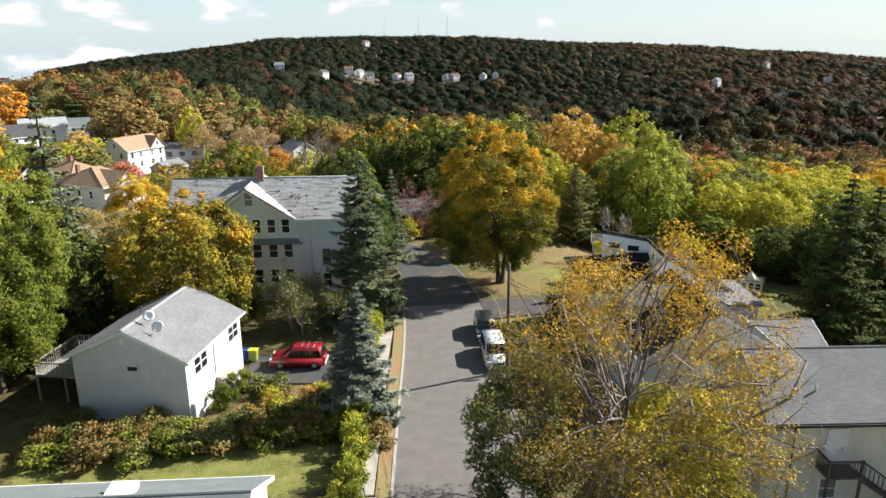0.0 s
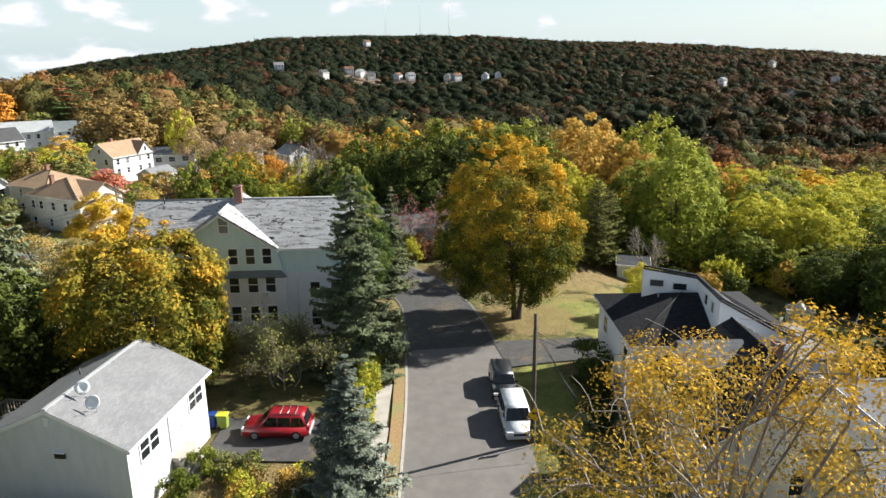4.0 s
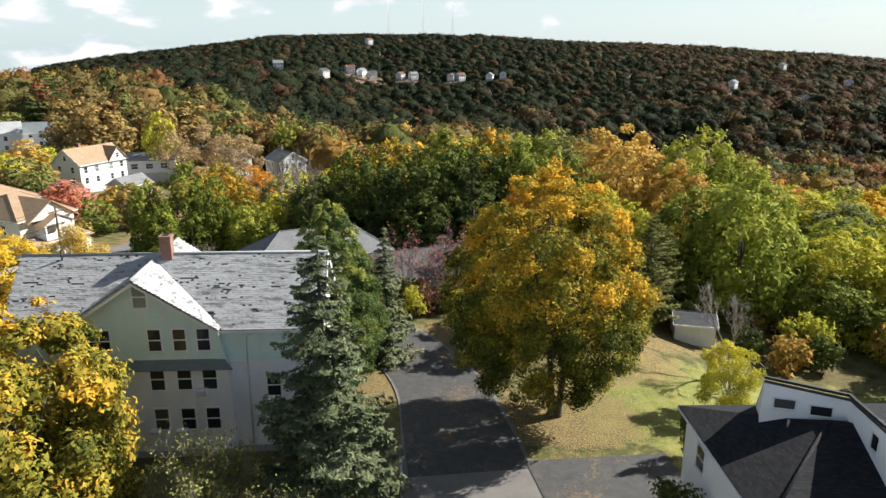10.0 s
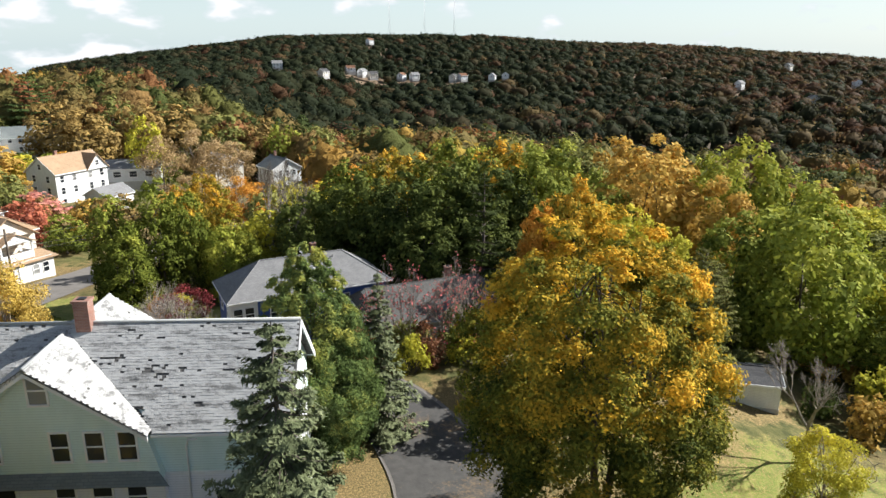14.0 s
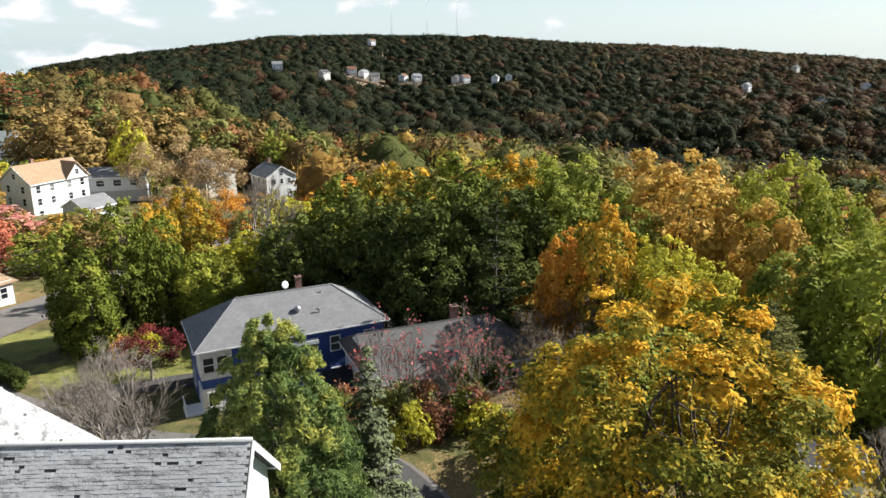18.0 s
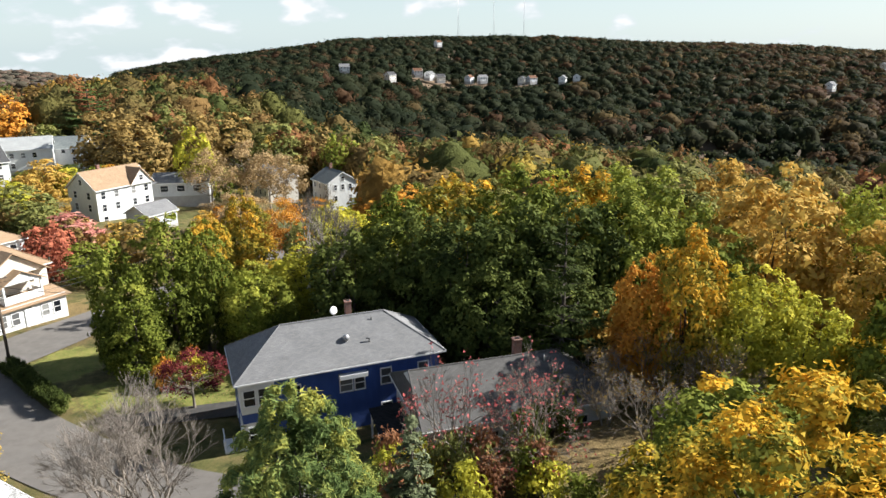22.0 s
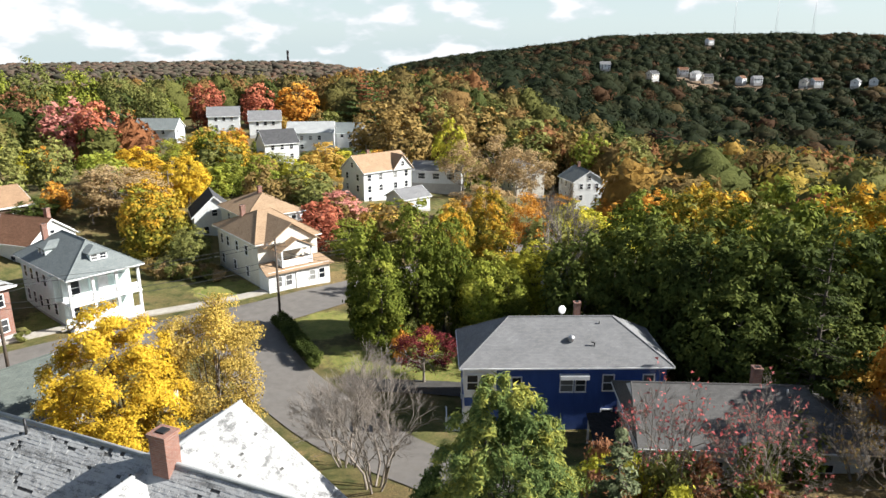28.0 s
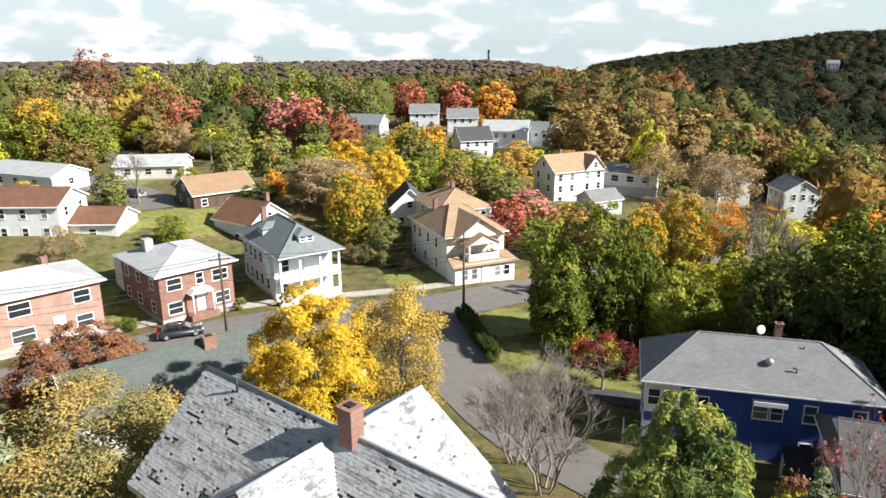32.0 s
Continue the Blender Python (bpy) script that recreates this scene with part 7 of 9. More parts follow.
plant("gold_tree", "yellow_tall", -33.8, 69.5, "yellow", "tall tree in full yellow autumn leaf", 13.0, 4.6)
plant("gold_tree", "thin_gold", -31.4, 75.5, "pale_gold", "thinning pale gold tree on grey boughs", 14.0, 4.0)
plant("cedar_tree", "cedar", 21.3, 76.5, "cedar", "olive-green columnar cedar beside the lawn", 11.0, 2.5)
plant("cedar_tree", "cedar", 23.2, 78.5, "cedar", "olive-green columnar cedar beside the lawn", 9.6, 2.3)
plant("bare_tree", "bare_small", -19.8, 76.5, "green", "leafless grey tree with many stems", 9.5, 5.0)
# Added tree, mostly hidden by the maple, to throw shade on the bend.
plant("olive_tree", "mid3", 8.5, 69, "olive", "olive-leaved tree added behind the maple to shade the road", 6.5, 3.2)
plant("bare_tree", "bare_small", -24.0, 79.5, "green", "leafless grey tree with many stems", 7.5, 3.4)
plant("red_tree", "bare_red", -2.2, 80.0, "rose", "nearly bare tree with a few red leaves", 9.0, 3.8)
plant("red_tree", "bare_red", 2.6, 81.5, "rose", "nearly bare tree with a few red leaves", 8.5, 3.6)
plant("burgundy_tree", "sparse1", -25.6, 95.6, "crimson", "small burgundy-leaved maple on the lawn", 5.4, 2.9)
plant("crab_apple", "bare_shrub", -10.3, 44.4, "olive", "thinning grey-brown crab apple tree", 5.8, 4.4)
plant("red_brown_tree", "maple_round", -54.5, 62.5, "russet", "low red-brown tree beside the street", 8.0, 5.0)
plant("orange_tree", "thin_gold", -33.0, 54.5, "mixed", "half-bare tree with olive and orange leaves", 10.6, 5.2)
plant("orange_tree", "thin_gold", -27.5, 51.5, "mixed", "half-bare tree with olive and tan leaves", 10.0, 4.0)
plant("small_maple", "thin_bush", 21.6, 58.6, "lime", "small tree with pale yellow-green leaves", 6.8, 2.3)
plant("bare_tree", "bare_tall", 25.2, 66.5, "green", "leafless twiggy tree near the shed", 8.5, 3.0)
for k, (x, y, h, w, lf) in enumerate(((-35.3, 103, 13.0, 3.3, "green"), (-31.6, 105.5, 14.8, 3.5, "green"), (-29.0, 107.5, 13.6, 3.0, "green"), (-33.4, 101, 9.5, 2.9, "green"), (-24.8, 108, 9.3, 3.1, "green_light"), (-22.6, 110, 7.6, 2.6, "green"), (-33, 119, 12.2, 3.2, "maple2"), (-28, 121, 10, 3.2, "maple2"))):
    plant("broadleaf_tree", ("tall%d" % (k % 3)) if k % 2 else "mid%d" % (k % 4), x, y, lf, "leafy %s tree by the street corner" % {"green": "dark green", "green_light": "green", "maple2": "orange and green", "gold": "golden"}[lf], h, w, group="corner trees")
plant("bare_tree", "bare_tall", -17.5, 113, "green", "tall leafless grey tree", 16, 3.4)
plant("bare_tree", "bare_tall", -22.5, 124, "green", "tall leafless grey tree", 16, 3.6)

# ---- woods and gardens ----
rw = np.random.default_rng(5)
# the wood ahead, tree by tree: (x, y, height, radius, leaves, form)
for x, y, top, w, lf in (
        # the face of the wood behind the blue house, its shade put into darker leaves
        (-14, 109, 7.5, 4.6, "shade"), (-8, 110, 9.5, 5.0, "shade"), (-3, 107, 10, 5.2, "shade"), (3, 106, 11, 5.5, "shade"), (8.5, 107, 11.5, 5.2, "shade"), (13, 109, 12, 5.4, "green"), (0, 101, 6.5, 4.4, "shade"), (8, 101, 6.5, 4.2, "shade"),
        (-10, 119, 10, 5.5, "green"), (-4, 121, 11, 6, "maple2"), (3, 119, 12.5, 6.2, "green"), (10, 121, 12, 6.2, "maple2"), (17, 117, 12.5, 6.2, "green"), (21.5, 127, 11.5, 7, "olive"),
        (27.5, 110, 14, 7.4, "tan"), (33, 102.5, 10.5, 4.8, "tan"), (38, 109, 13.8, 6.2, "green_light"), (42.5, 107, 10.5, 5.2, "green_light"), (20, 105, 9, 5, "green"),
        (14.8, 93.5, 12, 3.6, "maple2"), (12, 94.5, 9.5, 3.0, "orange"), (19.5, 93, 9.3, 3.6, "lime"), (23.5, 92.5, 7.5, 3.5, "lime"), (27, 91, 5, 3, "yellow"), (17, 96.5, 7, 4, "green"),
        (34, 85.5, 12.6, 6.3, "green_light"), (29.3, 88, 9.8, 4.6, "green"), (13, 76, 8.5, 4.6, "green"), (10, 99, 3.5, 3.4, "tan"),
        # towards the east, where the ground falls
        (44, 83, 6.5, 4.6, "lime"), (50, 82, 5.5, 4.6, "lime"), (55, 88, 6, 5, "lime"), (40.5, 79.5, 3, 4, "green"), (47, 76, 1, 4.2, "green"), (54, 78, 3, 5, "lime"), (46.5, 70, 3, 3.8, "shade"), (53, 68, 6, 4.6, "shade"), (60, 72, 7, 5.4, "green"),
        (47, 57, 7, 4.4, "shade"), (52, 48, 8, 5, "orange"), (57, 58, 10, 5.4, "shade"), (50, 94, 5, 5, "green_light"), (64, 90, 3, 5.5, "green"), (74, 95, 2.5, 6, "green_light"),
        (58, 118, 4, 6, "lime"), (66, 122, 3, 6.5, "green_light"), (76, 129, 1, 6.5, "gold"), (84, 137, 0, 7.5, "lime"), (95, 142, -1, 7, "lime"), (70, 105, 3, 6, "lime"), (62, 100, 4, 5.5, "green_light"), (80, 112, 2, 6.5, "lime"), (92, 120, 1, 7, "gold"), (104, 130, 0, 7, "lime"), (56, 104, 4.5, 5.5, "olive"), (115, 150, -2, 7.5, "tan"), (52, 126, 5, 6.5, "tan"), (48, 117, 6, 6, "olive"), (62, 133, 2, 7, "orange"),
        # the back of the wood
        (-8, 138, 6, 5.5, "olive"), (0, 137, 7.5, 6, "olive"), (9, 135, 9, 6.5, "green_light"), (17, 140, 9, 7, "green_light"), (29, 130, 11, 7, "tan"), (37, 135, 8, 6.5, "olive"), (44, 130, 7, 6.5, "green_light"), (-16, 128, 5, 5, "lime"), (-22, 118, 3, 4.4, "lime"), (-17, 119, 5.5, 4.4, "olive"), (-24, 143, 3, 5, "lime"), (-14, 158, 2.5, 6, "orange"), (-4, 156, 3.5, 6, "maple2")):
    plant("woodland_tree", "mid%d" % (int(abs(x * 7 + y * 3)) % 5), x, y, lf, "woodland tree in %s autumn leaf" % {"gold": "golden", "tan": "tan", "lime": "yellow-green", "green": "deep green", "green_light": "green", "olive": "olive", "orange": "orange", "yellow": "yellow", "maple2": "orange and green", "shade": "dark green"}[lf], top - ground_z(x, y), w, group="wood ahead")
for x, y, h, w in ((8.5, 88.5, 6.5, 3.4), (12.5, 91.5, 7, 3.6), (16, 88, 6.5, 3.2), (10.5, 84.5, 6, 3)):
    plant("bare_tree", "bare_red", x, y, "brown", "bare greyish tree with a few russet leaves", h, w, group="bare thicket")
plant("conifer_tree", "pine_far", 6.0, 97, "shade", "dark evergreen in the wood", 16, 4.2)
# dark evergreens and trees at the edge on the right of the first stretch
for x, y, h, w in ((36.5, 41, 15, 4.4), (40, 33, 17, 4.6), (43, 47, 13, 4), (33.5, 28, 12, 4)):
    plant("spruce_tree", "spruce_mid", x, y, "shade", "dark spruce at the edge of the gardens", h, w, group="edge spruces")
for x, y, h, w, lf in ((-31.2, 34, 19.5, 5.6, "green"), (-35.8, 30.5, 17, 5.4, "green"), (-36, 37, 15, 5.4, "green"), (-31, 39.5, 11, 4.2, "shade"), (-34, 22, 14, 5, "green"), (-29, 18.5, 9, 3.8, "green_light"), (-39, 47, 13, 5, "olive"), (-30, 43.5, 10, 4.4, "shade")):
    plant("broadleaf_tree", "maple_big" if h > 16 else "mid%d" % (int(abs(x)) % 4), x, y, lf, "large leafy tree beside the white house", h, w, group="garden trees")
plant("spruce_tree", "spruce_mid", -32.8, 47.8, "spruce", "tall dark spruce behind the garden trees", 22, 4.4)

# houses of the village: trees before them stay low enough to leave them in view
HOUSES = [(o.location.x, o.location.y, o.location.z) for o in scene.objects if o.name.startswith("house") and o.parent is None and o.location.y < 400]


def free_height(x, y, w):
    """How tall a tree may stand before the houses behind it, seen from the path's end."""
    dx, dy = x - 0.3, y - 42
    d, a = math.hypot(dx, dy), math.atan2(dx, dy)
    top = 99.0
    for hx, hy, hz in HOUSES:
        D, A = math.hypot(hx - 0.3, hy - 42), math.atan2(hx - 0.3, hy - 42)
        if D > d and abs(A - a) < (w + 4.5) / d:
            top = min(top, 25.3 + (hz + 1.2 - 25.3) / D * d)
    return top - ground_z(x, y)


# trees between the street and the hamlet
for x, y, h, w, lf, ky in (
        (-69, 148, 8.8, 5.2, "pink", "far0"), (-62, 132, 8, 3.8, "red", "far1"), (-70.5, 113, 6, 3.0, "olive", "mid2"),
        (-92, 135, 9.2, 4.1, "yellow", "mid1"), (-105, 136, 7.8, 4.9, "gold", "mid0"), (-92, 146, 7.6, 3.5, "green", "mid3"), (-88, 150, 8.6, 3.6, "green", "far2"), (-78, 151, 9.3, 5, "olive", "far3"), (-100, 152, 9, 4.5, "olive", "far0"), (-108, 165, 9.8, 4.8, "maple2", "far1"), (-100, 111, 8.4, 3.9, "shade", "mid0"),
        (-150.7, 157, 15, 7.4, "pink", "far1"), (-142, 158, 15, 6, "red", "far2"), (-160, 165, 13, 6, "brown", "far3"), (-117, 127, 9, 4.4, "olive", "far1"),
        (-125, 253, 20, 9, "pine", "pine_far"), (-112, 236, 17, 7, "pine", "pine_far"), (-68.3, 197.5, 17.5, 4.8, "lime", "far0"), (-88, 209, 16, 8, "brown", "far2"), (-100, 215, 16, 7.5, "brown", "far3"), (-104, 238, 15, 8, "brown", "far1"), (-80, 222, 18, 7.5, "brown", "far1"), (-92, 236, 18, 8, "olive", "far0"), (-75, 238, 18, 8, "brown", "far2"),
        (-60, 232, 18, 7.5, "olive", "far3"), (-50, 240, 18, 7.5, "brown", "far0"), (-42, 232, 17, 6, "green", "far1"), (-30, 228, 17, 6.5, "olive", "far2"), (-52, 199, 14, 6, "buff", "sparse1"), (-46, 192, 14, 6, "buff", "sparse0"), (-59, 203, 15, 6, "buff", "sparse0"), (-62, 190, 14, 5.5, "buff", "sparse1"), (-43, 205, 10, 5, "orange", "sparse0"),
        (-28, 190, 11, 5, "lime", "far3"), (-20, 180, 12, 5, "lime", "far0"), (-23, 170, 12, 5, "orange", "far1"), (-33, 150, 12, 4.6, "orange", "sparse0"), (-37, 141, 12.4, 3.8, "maple2", "mid1"), (-29, 138, 10.5, 3.8, "orange", "sparse1"), (-43, 160, 11, 5, "buff", "sparse1"), (-50, 170, 11, 5, "buff", "sparse0"), (-58, 150, 9, 4.4, "green", "mid2"), (-24, 130, 10, 4, "olive", "far3"),
        (-175, 230, 15, 6.8, "red", "far1"), (-162, 241, 15, 6.4, "red", "far2"), (-152, 250, 15, 8, "orange", "far0"), (-160, 262, 15, 7, "brown", "far3"), (-153, 180, 10, 6, "olive", "far1"), (-139, 182, 9.5, 5, "olive", "far0"), (-128, 176, 9.5, 5, "yellow", "far2"), (-119, 186, 11, 6, "maple2", "far3"), (-110, 182, 11, 5, "olive", "far1"), (-104, 190, 11, 5, "green", "far0"), (-95, 182, 11, 5, "tan", "far2"), (-98, 196, 12, 5, "shade", "far3"),
        (-148, 126, 9, 5, "buff", "sparse0"), (-153, 137, 8, 5, "lime", "far2"), 
        (-109, 104, 6, 2.6, "green", "mid1"), (-90, 90, 5, 2.4, "green", "mid0"), (-118, 74, 9, 4, "buff", "sparse0"), (-120, 65, 11, 5, "olive", "far1"), (-104, 64, 11, 4.6, "buff", "sparse1"), (-91, 76, 6.5, 3, "buff", "sparse0")):
    h = max(3.0, min(h, free_height(x, y, w) + 0.8)) if h < 14 else h
    plant("autumn_tree", ky, x, y, lf, "%s-leaved tree among the houses" % {"pink": "pinkish-red", "red": "russet-red", "brown": "brown", "olive": "olive", "tan": "tan", "buff": "pale buff", "gold": "gold", "orange": "orange", "maple2": "orange and green", "green": "green", "pine": "dark-needled", "lime": "yellow-green", "shade": "dark green", "yellow": "yellow", "green_light": "light green"}[lf], h, w, group="village trees")

plant("bare_tree", "bare_tall", -112, 96.5, "buff", "leafless grey tree on the back lawn", 9.5, 4.2)

# the tall trees at the wood's edge behind the hamlet
for k, (x, y, top, w, lf) in enumerate((
        (-222, 118, 19.5, 7.5, "olive"), (-192, 112, 17.7, 6.0, "brown"), (-214, 137, 24.2, 8.0, "russet"), (-218, 129, 20.5, 7.0, "olive"), (-189, 121, 16.0, 6.5, "buff"), (-211, 144, 17.9, 6.5, "olive"),
        (-208, 150, 19.4, 6.5, "lime"), (-205, 156, 20.3, 7.0, "olive"), (-201, 162, 21.2, 7.0, "olive"), (-197, 170, 20.1, 7.5, "green"), (-191, 178, 21.4, 8.0, "olive"), (-184, 188, 19.5, 7.5, "green"),
        (-177, 196, 17.3, 7.0, "olive"), (-171, 203, 15.4, 6.0, "olive"), (-180, 140, 17.2, 6.0, "brown"), (-181, 137, 14.1, 6.0, "russet"), (-168, 158, 15.0, 6.5, "russet"), (-160, 134, 13.4, 5.5, "red"),
        (-173, 105, 14.1, 7.0, "maple2"), (-172, 110, 13.0, 7.0, "green"), (-170, 115, 11.8, 6.5, "green"), (-175, 100, 11.9, 6.0, "green"))):
    plant("tall_tree", "back%d" % (k % 3), x, y, lf, "tall tree in %s autumn leaf at the wood's edge" % {"olive": "olive", "brown": "brown", "russet": "russet", "lime": "yellow-green", "buff": "pale buff", "green": "green", "maple2": "orange and green", "red": "red"}[lf], top - ground_z(x, y), w, group="wood behind the hamlet", category="tree")

plant("autumn_tree", "mid3", -77.5, 113, "maple2", "broad orange-brown and green tree behind the two-family house", 11.5, 5.0, group="village trees")
plant("autumn_tree", "thin_bush", -91, 119, "buff", "broad nearly leafless buff-grey tree among the houses", 10.5, 8.0, group="village trees")

# smaller trees that fill the gardens between the houses, clear of roofs and roads
def clear_of(x, y, r):
    for hx, hy, hz in HOUSES:
        d = math.hypot(hx - 0.3, hy - 42)
        fx, fy = (0.3 - hx) / d, (42 - hy) / d
        t = min(max((x - hx) * fx + (y - hy) * fy, 0), 17)
        if math.hypot(x - hx - fx * t, y - hy - fy * t) < r + 5.5:
            return False
    for line in (ROAD, STREET):
        for (ax, ay, w), (bx, by, _) in zip(line, line[1:]):
            t = min(max(((x - ax) * (bx - ax) + (y - ay) * (by - ay)) / ((bx - ax) ** 2 + (by - ay) ** 2), 0), 1)
            if math.hypot(x - ax - t * (bx - ax), y - ay - t * (by - ay)) < w + r * 0.8 + 1:
                return False
    return True


MIXED = ("olive", "green", "tan", "olive", "brown", "green_light", "orange", "lime", "brown", "green")
WORDS = {"olive": "olive", "green": "green", "tan": "tan", "lime": "yellow-green", "brown": "brown", "green_light": "light green", "orange": "orange", "gold": "gold"}
made, SPOTS = 0, []
for _ in range(3500):
    x, y = rw.uniform(-215, -48), rw.uniform(62, 275)
    if math.hypot(x, y - 42) > 255 or math.atan2(-x, y - 42) > 1.36 or made > 130:
        continue
    w = rw.uniform(2.2, 4.6)
    if x > -112 and y < 112 and w > 3.0 or not clear_of(x, y, w):
        continue
    h = min(w * rw.uniform(1.9, 2.6), free_height(x, y, w))
    if h < 2.2 or any(math.hypot(x - a, y - b) < 0.8 * (w + c) for a, b, c in SPOTS):
        continue
    w = min(w, h * 0.55)
    SPOTS.append((x, y, w))
    made += 1
    plant("garden_tree", ("far%d" % (made % 4)) if made % 7 else "sparse%d" % (made % 2), x, y, MIXED[made % 10], "%s-leaved tree in the gardens" % WORDS[MIXED[made % 10]], h, w, group="village trees")

# shrubs: the bank before the white house, hedge along the road, gardens
for k in range(110):
    x = -24.5 + 22.0 * rw.uniform()
    y = 26.3 + rw.normal() * 1.1 + 0.04 * (x + 14) + (1.2 if x > -12 else 0)
    plant("shrub", "shrub%d" % (k % 3), x, y, ("olive", "brown", "olive", "green", "olive", "green", "brown")[k % 7], "shrub of mixed olive and brown leaves on the bank", 0.6 + rw.uniform() * 1.0, 0.7 + rw.uniform() * 0.7, group="bank shrubs", category="shrub")
for k in range(22):
    plant("shrub", "shrub%d" % (k % 3), -11.5 + 8.0 * rw.uniform(), 28.5 + 5 * rw.uniform(), ("olive", "tan", "brown", "lime")[k % 4], "dry garden shrub beside the driveway", 0.7 + rw.uniform() * 0.8, 0.7 + rw.uniform() * 0.5, group="garden shrubs", category="shrub")
for k in range(16):
    plant("hedge_bush", "bush", -4.1 + 0.12 * rw.normal() + (0.4 if k > 12 else 0), 37.8 + k * 0.72, ("lime", "lime", "green_light")[k % 3], "clipped yellow-green hedge bush along the pavement", 1.9 + 0.2 * rw.uniform(), 0.95, group="roadside hedge", category="hedge")
for k in range(18):
    plant("shrub", "shrub%d" % (k % 3), -3.7 + 0.35 * rw.normal(), 16 + k * 0.75, ("green_light", "lime", "green")[k % 3], "straggly green shrub along the pavement", 1.5 + 0.9 * rw.uniform(), 0.9, group="roadside shrubs", category="shrub")
for x, y, h, w, lf in ((-13.6, 30.6, 1.9, 0.95, "green"), (-13.0, 33.2, 1.8, 0.9, "green"), (13.7, 45.0, 3.0, 1.7, "shade"), (12.9, 41.8, 1.8, 1.6, "shade"), (12.3, 38.0, 1.5, 1.4, "shade"), (-73.2, 74.6, 1.2, 1.3, "green"), (-76.4, 66.0, 1.2, 1.3, "green"), (-71.5, 80.8, 1.0, 0.9, "green"), (-68.6, 86.2, 1.0, 0.8, "olive"), (16.6, 52.4, 3.4, 0.7, "shade"), (17.8, 52.0, 3.0, 0.7, "shade")):
    plant("round_bush", "bush", x, y, lf, "dense rounded evergreen bush beside a wall", h, w, category="bush")
for k in range(26):
    x, y = -8 + 14 * rw.uniform(), 76.5 + 7.5 * rw.uniform()
    plant("shrub", "shrub%d" % (k % 3), x, y, ("lime", "russet", "green", "olive", "green", "russet")[k % 6], "overgrown shrub before the grey house", 1.6 + 1.6 * rw.uniform(), 1.1 + 0.7 * rw.uniform(), group="front shrubs", category="shrub")
for k in range(14):
    plant("hedge_bush", "bush", -46.2 + k * 0.72, 101.0 - k * 0.53, "shade", "dark clipped hedge bush at the corner", 1.7, 0.9, group="corner hedge", category="hedge")
for k in range(18):
    x, y = -33 + 9 * rw.uniform(), 99 + 7 * rw.uniform()
    plant("shrub", "shrub%d" % (k % 3), x, y, ("green", "olive", "orange", "lime")[k % 4], "undergrowth shrub below the corner trees", 1.5 + 1.3 * rw.uniform(), 1.2, group="corner shrubs", category="shrub")
for k in range(12):
    plant("shrub", "shrub%d" % (k % 3), -72.5 + 0.8 * k + 0.3 * rw.normal(), 107.2 + 0.3 * k + 0.5 * rw.normal(), ("brown", "olive", "buff")[k % 3], "dry shrub between two gardens", 1.4 + 0.9 * rw.uniform(), 1.0 + 0.4 * rw.uniform(), group="garden boundary shrubs", category="shrub")
for k in range(40):
    x, y = 4 + 55 * rw.uniform(), 72 + 20 * rw.uniform()
    if x < 26 and y < 80 or 16 < x < 30 and y < 76:
        continue
    plant("shrub", "shrub%d" % (k % 3), x, y, ("green", "olive", "lime", "shade", "tan")[k % 5], "undergrowth shrub at the wood's edge", 2 + 1.8 * rw.uniform(), 1.6 + 0.8 * rw.uniform(), group="wood edge shrubs", category="shrub")


